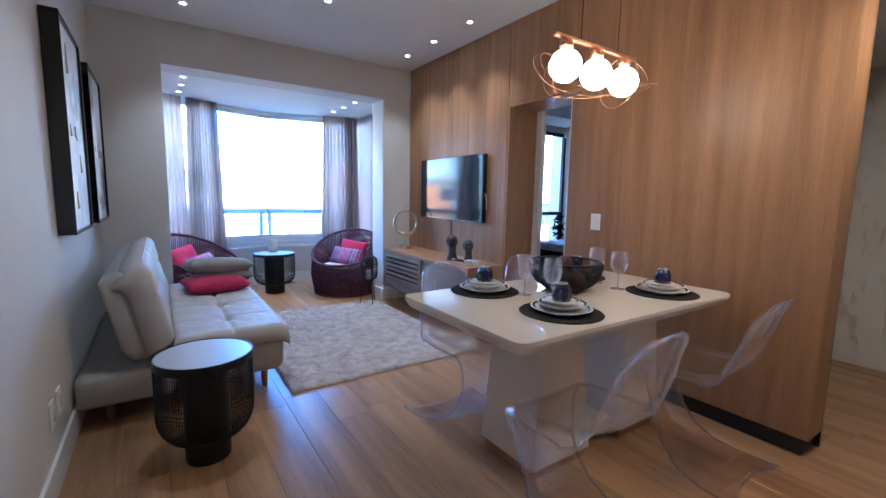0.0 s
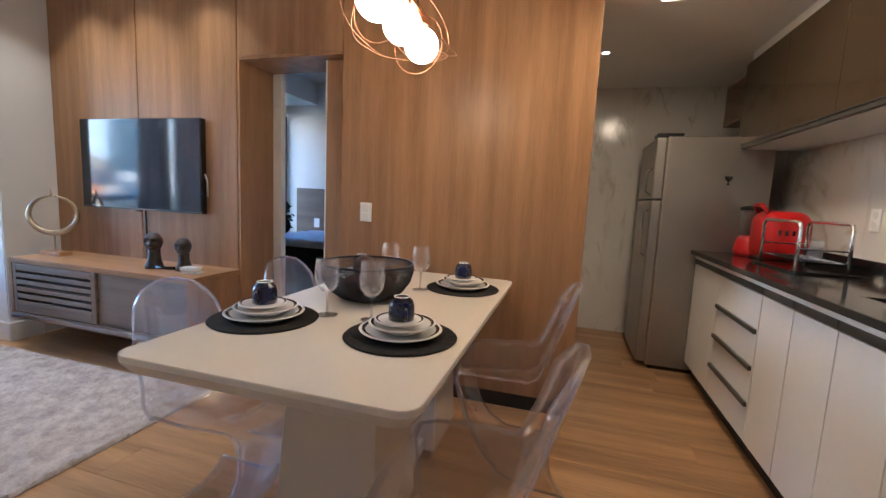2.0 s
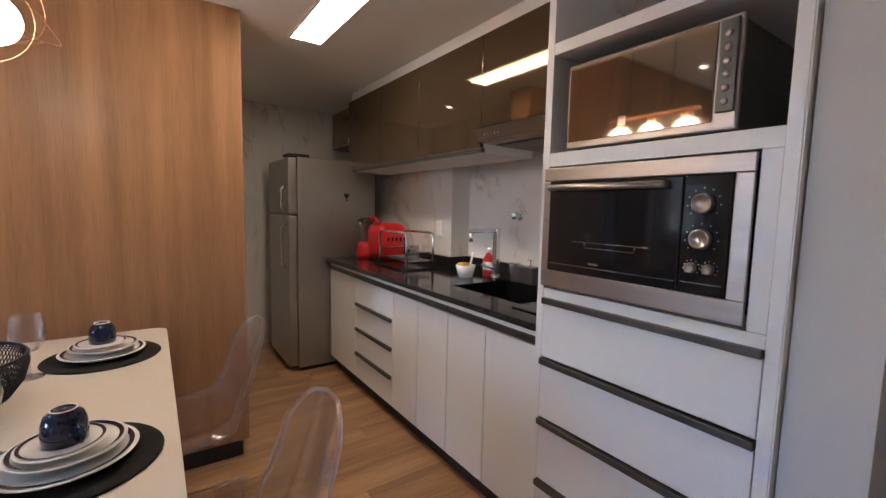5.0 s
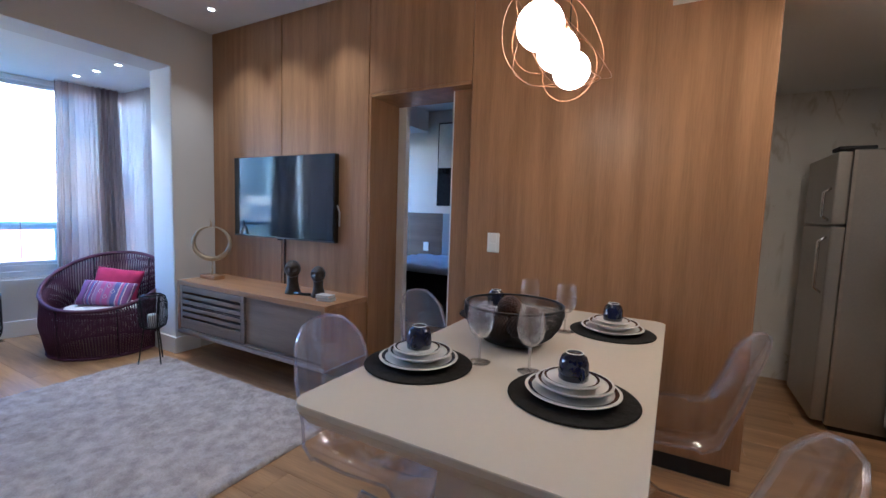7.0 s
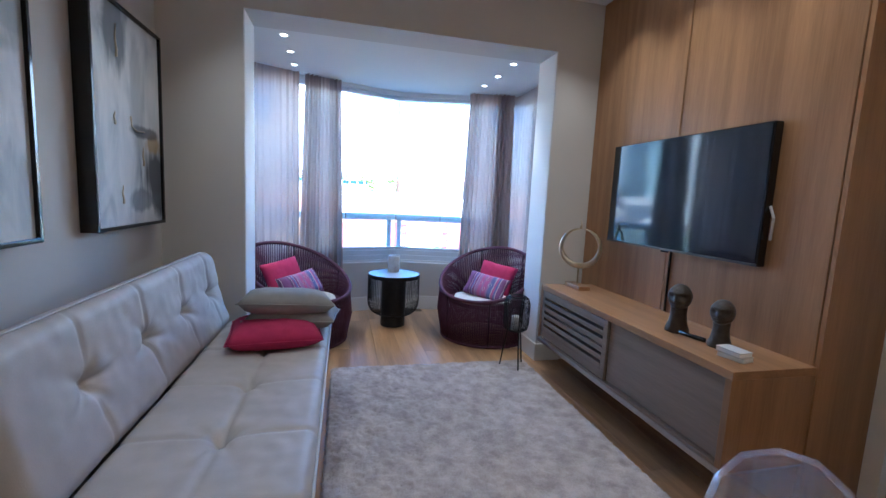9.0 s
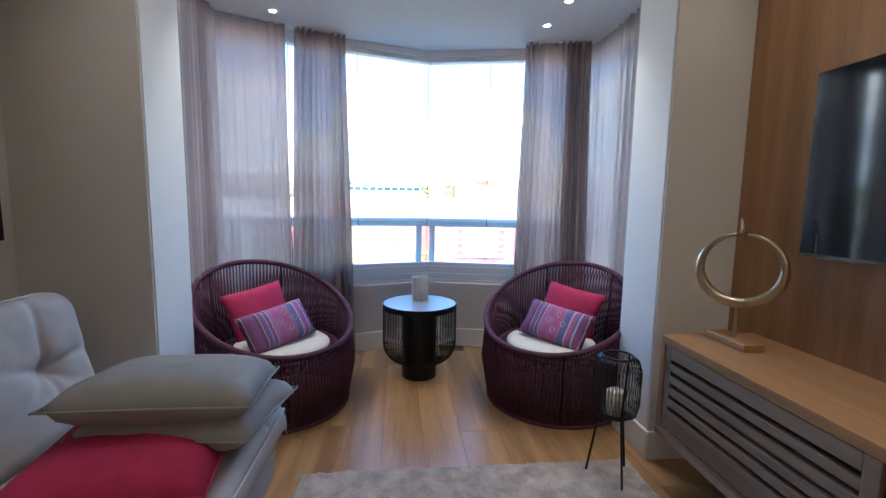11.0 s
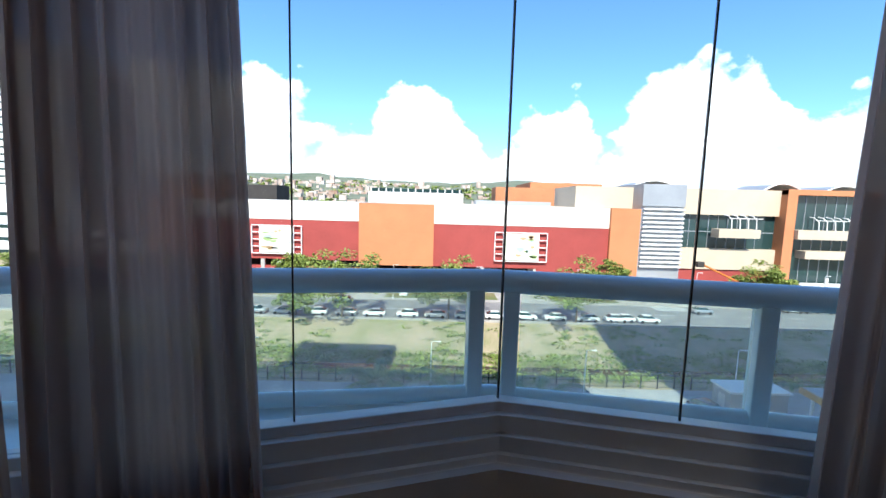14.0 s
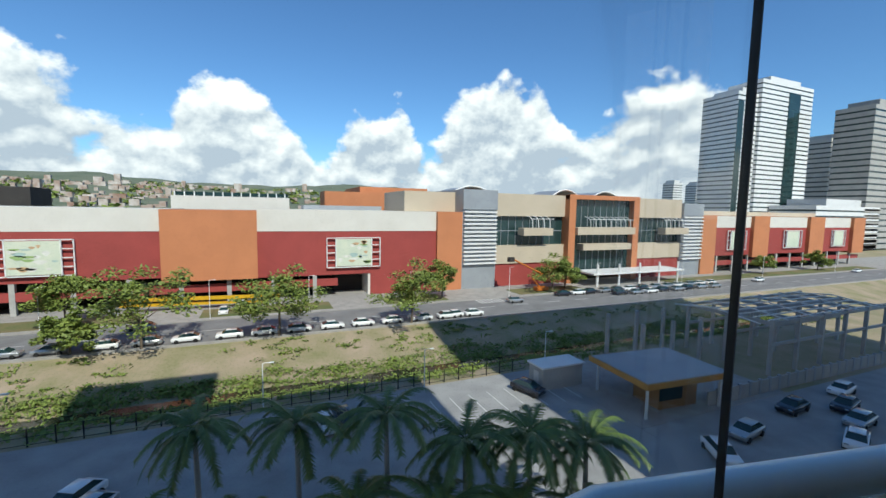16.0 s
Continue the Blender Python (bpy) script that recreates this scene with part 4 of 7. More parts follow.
for x0, x1 in ((61.2, 85.0), (113.0, 135.0)):
    block("wall", x0, x1, 0.1, 6.4, 109.6, M_BGE)
    block("wall", x0, x1, -13.4, -8.2, 109.6, M_BGE)
    block("wall", x0, x1, -19.9, -13.4, 110.0, M_RED)
    block("glazing", x0, x1, -8.2, 0.1, 110.8, M_GLS, 10, 0, "dark green tinted curtain glazing")
    for k in range(int((x1 - x0) / 2.4)):
        part("mullion", box(x0 + 2.4 * k, x0 + 2.4 * k + 0.12, 110.7, 110.8, -8.2, 0.1), M_GRY, mall)
    part("transom", box(x0, x1, 110.68, 110.8, -4.2, -4.0), M_GRY, mall)
block("wall", 85.0, 87.4, -19.9, 6.6, 107.5, M_ORG)
block("wall", 110.6, 113.0, -19.9, 6.6, 107.5, M_ORG)
block("wall", 85.0, 113.0, 5.4, 6.7, 107.6, M_ORG)
block("glazing", 87.4, 110.6, -17.0, 5.4, 109.5, M_GLS, 10, 0, "dark green tinted curtain glazing")
for k in range(9):
    part("mullion", box(88.5 + 2.5 * k, 88.64 + 2.5 * k, 109.4, 109.5, -17, 5.4), M_GRY, mall)
for x0, x1, z0, z1 in ((68.5, 78.5, -5.3, -3.2), (87.5, 110.5, -5.2, -3.0), (89.8, 109, -9.9, -8.0), (124, 135, -5.3, -3.2)):
    part("balcony", box(x0, x1, 106.4, 109.5, z0, z1, 0.05), M_BGE, mall)
for x0, x1 in ((71, 79), (92, 110), (124, 134)):
    n_arch = int((x1 - x0) / 2)
    for k in range(n_arch):
        part("pergola_arch", tube([(x0 + 2 * k, 108.9, 0.2), (x0 + 2 * k + 0.3, 107.8, 0.0), (x0 + 2 * k + 0.6, 106.9, -0.9), (x0 + 2 * k + 0.6, 106.7, -3.1)], 0.12, 6), M_STL, mall, "white steel pergola")
    part("pergola_rail", tube([(x0, 106.9, -0.6), (x1, 106.9, -0.6)], 0.1, 6), M_STL, mall)
part("canopy", box(88, 125, 99.5, 108, -16.4, -15.9, 0.05), M_STL, mall, "white entrance canopy")
for k in range(5):
    part("canopy_post", tube([(90 + 8.2 * k, 100.2, -20), (90 + 8.2 * k, 100.2, -13.4)], 0.3, 8), M_STL, mall)
block("wall", 135, 145, 1.0, 5.2, 108.6, M_GRY)
block("wall", 135, 145, -19.9, 1.0, 109.2, M_GRY)
for k in range(13):
    part("louvre", box(135.2, 144.8, 108.3, 109.1, 0.2 - k * 1.2, 0.7 - k * 1.2), M_STL, mall)
for x0, x1, m in ((145, 152.4, M_ORG), (174, 183.5, M_ORG), (211, 221.5, M_ORG), (244.5, 254, M_ORG)):
    block("wall", x0, x1, -19.9 if x0 < 150 else -14.5, 1.2, 108.6, m)
for x0, x1 in ((152.4, 174), (183.5, 211), (221.5, 244.5)):
    block("wall", x0, x1, -13.6, -3.2, 110, M_RED, 4)
    block("wall", x0, x1, -3.2, 1.0, 109.9, M_WHT, 30)
block("wall", 60, 254, -14, 3.0, 128, M_BGE, 40)
# parking decks behind the slots, their shade put into the colour; beams and columns
for x0, x1 in ((-100, 18.0), (152.4, 254)):
    block("parking_deck", x0, x1, -20.0, -13.7, 118, M_DRK, 6, 0, "parking deck with its shade put into the dark colour")
    block("beam", x0, x1, -17.2, -15.5, 110.2, M_RED, 1.0, 0, "red parapet beam of the parking deck")
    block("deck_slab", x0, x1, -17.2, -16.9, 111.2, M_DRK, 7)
    k = x0 + 3
    while k < x1:
        part("column", box(k, k + 0.9, 110.1, 110.8, -20, -13.6), CONC, mall)
        k += 9.1
block("beam", -100, -60, -14.2, -13.6, 110.2, M_WHT, 40)
# the entrance's inner shade is put into the near-black colour
block("entrance", 18.0, 26.0, -20.0, -14.5, 117, M_DRK, 6, 0, "vehicle entrance with its shade put into the dark colour")
part("entrance_side", prism([(25.4, 110.2), (26.0, 110.2), (26.0, 118), (25.4, 118)], -20, -14.5), M_WHT, mall)
part("ramp", box(-24, 5, 105.6, 106.2, -18.2, -17.5), YEL, mall, "yellow railing of the parking ramp", at=pose(0, 0, 0, 0, 1.5, 0))
part("ramp", box(-24, 2, 105.6, 106.2, -19.2, -18.7), YEL, mall, "yellow railing of the parking ramp", at=pose(0, 0, 0, 0, 1.5, 0))
# hoardings: pale pictures in white steel frames
ART = surface("hoarding_print", (0.62, 0.64, 0.50), (0.50, 0.56, 0.44), 0.6, 0, 0.35, 0.0, 2)
for x0, x1, z0, z1, full in ((-44.3, -32.0, -12.4, -5.3, 1), (15.3, 28.3, -12.8, -5.5, 1), (160, 171, -11.5, -4.3, 0), (194.5, 207, -11.4, -4.3, 0), (229, 240, -11.4, -4.3, 0)):
    w = x1 - x0
    hb = part("hoarding", box(x0 + w * 0.17, x1 - w * 0.17, 109.3, 109.5, z0 + 0.35, z1 - 0.35), ART, mall, "pale printed hoarding")
    fr = bmesh.new()
    for xx in (x0, x0 + w * 0.16, x1 - w * 0.16 - 0.15, x1 - 0.15):
        box(xx, xx + 0.2, 109.2, 109.55, z0, z1, bm=fr)
    for q in range(5):
        zz = z0 + (z1 - z0 - 0.2) * q / 4
        if q in (0, 4):
            box(x0, x1, 109.2, 109.55, zz, zz + 0.2, bm=fr)
        else:
            box(x0, x0 + w * 0.17, 109.2, 109.5, zz, zz + 0.18, bm=fr)
            box(x1 - w * 0.17, x1, 109.2, 109.5, zz, zz + 0.18, bm=fr)
    part("hoarding_frame", fr, M_STL, mall, "white tubular steel frame")
    if full:
        random.seed(int(x0))
        for col, n in (((0.30, 0.42, 0.16), 5), ((0.55, 0.36, 0.20), 4), ((0.70, 0.69, 0.62), 6), ((0.38, 0.50, 0.46), 4)):
            bm = bmesh.new()
            for _ in range(n):
                cx, cz = random.uniform(x0 + w * 0.24, x1 - w * 0.24), random.uniform(z0 + 1.2, z1 - 1.2)
                rx, rz = random.uniform(0.3, 1.1), random.uniform(0.15, 0.6)
                vs = [bm.verts.new((cx + rx * math.cos(q) * (1 + 0.3 * math.sin(3 * q)), 109.29, cz + rz * math.sin(q))) for q in [i * 0.524 for i in range(12)]]
                bm.faces.new(vs)
            part("print_shape", bm, surface("print_ink", col, None, 0.6, 0, 1, 0), hb)
# roofscape
block("roof_house", -92, -69, 0.5, 6.2, 150, M_ORG, 12)
# the ochre box's shaded side, as a block with the shade in its colour
block("roof_house", -69, -54, 0.3, 5.6, 151, M_DRK, 12)
block("roof_house", -22.7, 9.4, 0.3, 4.4, 150, M_WHT, 14)
part("skylight", prism([(-22, 151), (9, 151), (9, 160), (-22, 160)], 4.4, 5.6), M_GLS, mall, "long glazed skylight")
for k in range(13):
    part("skylight_bar", box(-22 + k * 2.5, -21.7 + k * 2.5, 150.8, 151.0, 4.3, 5.7), M_STL, mall)
block("roof_house", 20.3, 43.5, 0.8, 7.0, 150, M_ORG, 12)
block("roof_house", 12, 34, 0.2, 2.2, 130, M_GRY, 8)
block("roof_house", 34, 60, 5.4, 9.4, 160, M_ORG, 30)
for cx, w, y in ((64, 9, 130), (100, 7, 128), (120, 8, 130)):
    part("roof_vault", sheet(lambda u, v: (cx - w + 2 * w * u, y + 14 * v, 6.2 + 3.0 * math.sin(math.pi * u)), 12, 2, 0.2), M_GRY, mall, "arched glazed roof vault")
    part("vault_rib", tube([(cx - w + 2 * w * i / 12, y - 0.2, 6.3 + 3.0 * math.sin(math.pi * i / 12)) for i in range(13)], 0.22, 6), M_STL, mall)
block("roof_house", 62, 135, 6.0, 7.2, 140, M_STL, 30)


# towers and far buildings
def tower(name, x0, x1, y0, y1, z1, storeys, label, wall, glass_cols=(), z0=GZ, share=0.30):
    ob = thing(name, (x0 + x1) / 2, (y0 + y1) / 2, z0, label, "building", "office towers")
    ob.matrix_basis = Matrix.Identity(4)
    part("wall", box(x0, x1, y0, y1, z0, z1), M_GLS, ob)
    h = (z1 - z0) / storeys
    for k in range(storeys):
        z = z0 + h * k
        part("storey_band", box(x0 - 0.25, x1 + 0.25, y0 - 0.25, y1 + 0.25, z + h * share, z + h), wall, ob)
    for a, b in glass_cols:
        part("glass_bay", box(a, b, y0 - 0.6, y0, z0 + h * 3, z1 - h * 2), M_GLS, ob, "tall strip of blue-green glazing")
    part("roof", box(x0 + (x1 - x0) * 0.2, x1 - (x1 - x0) * 0.2, y0 + 2, y1 - 2, z1, z1 + h * 1.2), wall, ob)


BLUEG = surface("sky_blue_glazing", (0.34, 0.46, 0.50), (0.28, 0.39, 0.44), 0.12, 0, 0.05, 0.0, 0.3)
tower("office_tower", -252, -209, 250, 285, 78, 24, "tall white and blue glass office tower", M_STL, ((-252, -250),))
tower("office_tower", -208, -196, 256, 285, 71, 24, "tall white and blue glass office tower", BLUEG)
tower("office_building", -170, -112, 150, 180, -3, 4, "low grey office building with ribbon windows", M_STL)
tower("office_building", -150, -118, 178, 200, 0, 4, "low grey office building with ribbon windows", CONC)
tower("office_tower", 266, 300, 178, 200, 76, 34, "tall white banded office tower", M_STL, ((266, 271),))
tower("office_tower", 285, 338, 176, 197, 85, 36, "tall white banded office tower", M_STL, ((312, 324),))
tower("office_tower", 395, 436, 190, 220, 60, 22, "tall glass office tower with white edges", M_WHT, ((408, 418),))
tower("office_tower", 438, 470, 192, 220, 64, 22, "tall glass office tower with white edges", M_WHT)
tower("office_tower", 354, 400, 150, 170, 72, 24, "tall grey-green office tower", CONC)
tower("office_building", 300, 372, 150, 175, 8, 8, "low white office building", M_STL)
tower("office_tower", 620, 640, 500, 520, 52, 18, "far white tower block", M_STL)
tower("office_tower", 675, 695, 500, 520, 52, 18, "far white tower block", M_STL)
random.seed(21)


def hill_z(x, y):
    v = max(0.0, (y - 300) / 900)
    fall = 1 - 0.8 * min(1, max(0, (x - 300) / 400))
    return GZ + 2 + v ** 0.8 * fall * (78 + 16 * noise.noise((x * 0.004, v * 2, 1.3)) + 9 * noise.noise((x * 0.013, v * 7, 5.0)))


bm = bmesh.new()
for _ in range(900):
    x, y = random.choice((random.uniform(-620, 700), random.uniform(-620, -60))), random.uniform(330, 900)
    w, d, h = random.uniform(4, 11), random.uniform(4, 9), random.uniform(4, 8) * (2.6 if random.random() < 0.04 else 1)
    base = hill_z(x, y) - 2
    box(x, x + w, y, y + d, base, base + h, bm=bm)
tagged(part("far_houses", bm, surface("far_house_walls", (0.56, 0.52, 0.47), (0.26, 0.15, 0.10), 0.8, 0, 0.07, 0.0, 0.3)), "far hillside of small pale houses", "houses", "", "stuff")
bm = sheet(lambda u, v: (-1800 + 4000 * u, 300 + 900 * v, hill_z(-1800 + 4000 * u, 300 + 900 * v)), 120, 24)
setting("backdrop_hills", bm, surface("far_woods", (0.10, 0.13, 0.075), (0.17, 0.18, 0.12), 0.95, 0, 0.02, 0.0, 0.12), "low wooded hills on the horizon", True)
bm = bmesh.new()
random.seed(31)
for _ in range(480):
    x, y = random.uniform(-620, 700), random.uniform(300, 880)
    leaf_cloud(bm, (x, y, hill_z(x, y) + 2), (9, 6, 4), 26, 2.6)
tagged(part("far_woods", bm, LEAF), "far dark green tree clumps between houses", "trees", "", "stuff")


# car-park edge: fence, lamp posts, shed, kiosk, concrete frame
def lamp_post(x, y, h, label):
    ob = thing("street_lamp", x, y, GZ, label, "street lamp", "lamp posts")
    part("pole", tube([(0, 0, 0), (0, 0, h)], 0.07, 8, r_end=0.05), M_STL, ob)
    part("arm", tube([(0, 0, h), (0.25, 0, h + 0.12), (0.75, 0, h + 0.1)], 0.04, 6), M_STL, ob)
    part("lamp_head", box(0.6, 1.15, -0.12, 0.12, h + 0.04, h + 0.14, 0.03), M_STL, ob)


for x, y in ((18.8, 52.3), (1.2, 54.0), (-20, 53.8), (37, 53.5), (-42, 53.8)):
    lamp_post(x, y, 5.0, "slim white car-park lamp post")
for x in (-70, -52, -33, -8, 10, 32, 58, 86, 120, 160, 205):
    lamp_post(x, 96.4, 7.5, "slim white avenue lamp post")
fence = thing("fence", -20, 53.9, GZ, "dark wire fence along the car park", "fence")
fence.matrix_basis = Matrix.Identity(4)
for k in range(52):
    part("post", box(-70 + k * 2.0, -69.9 + k * 2.0, 53.85, 53.95, GZ, GZ + 1.7), BLACKM, fence)
for z in (0.2, 0.9, 1.6):
    part("wire", box(-70, 34, 53.88, 53.92, GZ + z, GZ + z + 0.04), BLACKM, fence)
shed = thing("shed", 35, 48.6, GZ, "small block shed with a flat pale roof", "shed")
part("wall", box(-3.0, 3.0, -1.4, 1.4, 0, 2.7), CONC, shed)
part("roof", box(-3.2, 3.2, -1.6, 1.6, 2.7, 2.9), M_STL, shed, "pale flat roof")
part("door", box(-3.03, -3.0, -0.6, 0.4, 0, 2.1), M_WHT, shed)
kiosk = thing("kiosk", 43.5, 41.0, GZ, "gatehouse with a wide flat ochre-edged roof", "gatehouse", rz=-4)
part("roof", box(-6.0, 6.0, -4.6, 4.6, 3.5, 4.1), surface("kiosk_fascia", (0.50, 0.26, 0.06), (0.42, 0.21, 0.05), 0.6, 0, 0.5, 0.05), kiosk, "ochre roof edge")
part("roof_sheet", box(-5.8, 5.8, -4.4, 4.4, 4.1, 4.16), M_GRY, kiosk, "grey metal roofing")
part("wall", box(-2.2, 3.2, -2.6, 1.2, 0, 3.5), surface("kiosk_wall", (0.30, 0.16, 0.06), None, 0.7), kiosk)
part("window", box(-2.25, 1.0, -2.66, -2.6, 1.0, 2.6), M_GLS, kiosk)
for cx, cy in ((-5.2, -3.8), (5.2, -3.8), (-5.2, 3.8), (5.2, 3.8)):
    part("post", tube([(cx, cy, 0), (cx, cy, 3.5)], 0.15, 8), M_STL, kiosk)
frame_b = thing("concrete_frame", 75, 50, GZ, "unfinished building frame of pale concrete columns and beams", "building frame")
frame_b.matrix_basis = Matrix.Identity(4)
for i, x in enumerate((47.2, 52.8, 58.4, 64, 70, 76, 82, 88, 94)):
    for j, y in enumerate((52.6, 46.5, 40.5)):
        if i < 3 and j == 2:
            continue
        part("column", box(x - 0.22, x + 0.22, y - 0.22, y + 0.22, GZ, GZ + (7.6 if i > 2 else 7.0)), CONC, frame_b)
    if i > 2:
        part("beam", box(x - 0.18, x + 0.18, 40.3, 52.8, GZ + 6.8, GZ + 7.3), CONC, frame_b)
        part("rafter", tube([(x - 3, 40.3, GZ + 7.4), (x - 3, 46.5, GZ + 8.2), (x - 3, 52.8, GZ + 7.4)], 0.1, 6), M_STL, frame_b)
for y in (52.6, 46.5, 40.5):
    for z in (4.0, 7.0):
        part("beam", box(64, 94, y - 0.15, y + 0.15, GZ + z, GZ + z + 0.4), CONC, frame_b)
for k in range(7):
    part("purlin", box(64, 94, 41 + k * 1.9, 41.15 + k * 1.9, GZ + 7.35, GZ + 7.5), M_STL, frame_b)
boundary = thing("boundary_wall", 66, 37.2, GZ, "dark slatted site wall with pale posts", "wall")
boundary.matrix_basis = Matrix.Identity(4)
for k in range(22):
    part("wall_panel", box(47 + k * 1.9, 48.5 + k * 1.9, 37.1, 37.3, GZ, GZ + 1.7), CONC, boundary)
    part("post", box(48.5 + k * 1.9, 48.9 + k * 1.9, 37.05, 37.35, GZ, GZ + 1.9), M_GRY, boundary)
lift = thing("lift_truck", 66, 100, GZ + 0.15, "orange articulated work platform before the mall", "lift truck")
part("arm", tube([(4, 0, 1), (1.5, 0, 3.4), (4.6, 0, 4.6), (-3.5, 2, 8.6)], 0.22, 8), surface("lift_orange", (0.55, 0.16, 0.02), None, 0.5), lift)
part("chassis", box(2.5, 6, -1, 1, 0.3, 1.2, 0.1), surface("lift_base", (0.55, 0.16, 0.02), None, 0.5), lift)
part("basket", box(-5, -3.4, 1.4, 2.6, 8.0, 9.2, 0.05), M_DRK, lift)

# this block of flats and its neighbour: unseen, sized to shade the car park
own = thing("apartment_building", 0, 0, GZ, "the block of flats round this room", "building")
own.matrix_basis = Matrix.Identity(4)
part("wall", box(-18, 19.5, -14, 5.3, CZ + 0.35, 34), WALL_WHITE, own)
part("wing", box(-70, -18.1, -14, 5.2, GZ, 36), WALL_WHITE, own)
part("wall", box(-18, 17, -14, 5.3, GZ, -0.3), WALL_WHITE, own)
part("wall", box(-18, 0.0, -14, 5.3, -0.3, CZ + 0.35), WALL_WHITE, own)
part("wall", box(6.4, 17, -14, 5.3, -0.3, CZ + 0.35), WALL_WHITE, own)
part("wall", box(0.0, 6.4, -14, -0.8, -0.3, CZ + 0.35), WALL_WHITE, own)
part("roof_house", box(-20, -4.6, -14, 5.0, 34.05, 48), WALL_WHITE, own)
neighbour = thing("apartment_building", 60, -10, GZ, "tall neighbouring block of flats", "building")
part("wall", box(-30, 40, -14, 12, 0, 82), WALL_WHITE, neighbour)

# ---- dining corner ----
TZ = 0.78
dt = thing("dining_table", 2.487, 2.337, 0, "glossy off-white lacquered dining table with two panel legs", "table")
rc, hw, hd = 0.05, 0.7695, 0.414
ol = []
for cx, cy, a0 in ((hw - rc, hd - rc, 0), (-hw + rc, hd - rc, 90), (-hw + rc, -hd + rc, 180), (hw - rc, -hd + rc, 270)):
    for k in range(6):
        a = radians(a0 + 18 * k)
        ol.append((cx + rc * math.cos(a), cy + rc * math.sin(a)))
bm = bmesh.new()
lv = []
for sc, z in ((0.955, TZ - 0.05), (0.985, TZ - 0.03), (1.0, TZ - 0.018), (1.0, TZ - 0.003), (0.997, TZ)):
    lv.append([bm.verts.new((x * (1 - (1 - sc) * (hd / hw)), y * (1 - (1 - sc)), z)) for x, y in ol])
for a, b in zip(lv, lv[1:]):
    for k in range(len(ol)):
        q = (k + 1) % len(ol)
        bm.faces.new((a[k], a[q], b[q], b[k]))
bm.faces.new(lv[0][::-1])
bm.faces.new(lv[-1])
part("tabletop", bm, TABLE, dt)
for x0, x1, t0, t1 in ((-0.42, -0.03, -0.37, -0.11), (0.22, 0.57, 0.26, 0.53)):
    bm = bmesh.new()
    lo = [bm.verts.new(p) for p in ((x0, -0.17, 0.05), (x1, -0.17, 0.05), (x1, 0.20, 0.05), (x0, 0.20, 0.05))]
    hi = [bm.verts.new(p) for p in ((t0, -0.14, TZ - 0.051), (t1, -0.14, TZ - 0.051), (t1, 0.17, TZ - 0.051), (t0, 0.17, TZ - 0.051))]
    bm.faces.new(lo[::-1])
    bm.faces.new(hi)
    for k in range(4):
        bm.faces.new((lo[k], lo[(k + 1) % 4], hi[(k + 1) % 4], hi[k]))
    bmesh.ops.bevel(bm, geom=list(bm.edges), offset=0.008, segments=2, affect="EDGES", profile=0.5)
    part("leg", bm, TABLE, dt)
    part("plinth", box(x0 + 0.02, x1 - 0.02, -0.15, 0.18, 0.0, 0.049, 0.003), PANEL_H, dt, "brown wooden plinth")
part("stretcher", box(-0.03, 0.22, -0.12, 0.15, 0.05, 0.11, 0.005), TABLE, dt)

# clear cantilever chairs: one moulded sheet
PROF = [(-0.294, 0.856), (-0.291, 0.844), (-0.284, 0.808), (-0.272, 0.765), (-0.255, 0.70), (-0.232, 0.63), (-0.205, 0.565), (-0.158, 0.500), (-0.07, 0.462), (0.05, 0.455), (0.14, 0.460), (0.195, 0.456), (0.232, 0.42), (0.242, 0.36), (0.226, 0.28), (0.195, 0.19), (0.14, 0.10), (0.06, 0.035), (-0.06, 0.010), (-0.22, 0.006)]
WID = [0.040, 0.104, 0.148, 0.173, 0.186, 0.192, 0.202, 0.222, 0.242, 0.242, 0.232, 0.215, 0.195, 0.170, 0.150, 0.152, 0.175, 0.205, 0.235, 0.248]


def chair_sheet(u, v):
    """One moulded S: arched back, dished seat, waisted front, spreading foot; the edges roll over."""
    f = u * (len(PROF) - 1)
    i = min(len(PROF) - 2, int(f))
    t = f - i
    y, z = (PROF[i][k] + (PROF[i + 1][k] - PROF[i][k]) * t for k in (0, 1))
    w = WID[i] + (WID[i + 1] - WID[i]) * t
    a = 2 * v - 1
    wrap = abs(a) ** 2.5
    roll = max(0.0, (abs(a) - 0.80) / 0.20) ** 2
    if f < 8:
        k = min(1, f / 3) * (1 - max(0.0, (f - 6) / 2))
        y += 0.085 * wrap * k - 0.045 * roll * k
        z -= 0.020 * roll * min(1, f / 3)
    if f > 6:
        k = max(0.0, min(1, (f - 6) / 2)) * max(0.0, 1 - max(0.0, (f - 9) / 3))
        z += 0.060 * wrap * k - 0.045 * roll * k
    if f > 11:
        k = min(1, (f - 11) / 2)
        y -= 0.075 * wrap * k - 0.02 * roll * k
    return (a * w, y, max(z, 0.006))


def ghost_chair(x, y, rz, label):
    ob = thing("dining_chair", x, y, 0, label, "chair", "clear chairs round the dining table", rz)
    bm = sheet(chair_sheet, 76, 26, 0.006)
    part("shell", bm, ACRYL, ob, "", True)
    for a in (0.0, 1.0):
        rim = [chair_sheet(k / 76, a) for k in range(77)]
        part("rolled_edge", tube(rim, 0.0055, 6), ACRYL_E, ob, "thick clear rolled edge", True)
    rim = [chair_sheet(0.0, k / 16) for k in range(17)]
    part("rolled_edge", tube(rim, 0.0055, 6), ACRYL_E, ob, "thick clear rolled edge", True)
    return ob


c1 = ghost_chair(2.02, 1.885, 0, "clear acrylic cantilever chair tucked under the table")
copy_thing(c1, pose(2.90, 1.88, 0, 0, 0, 3))
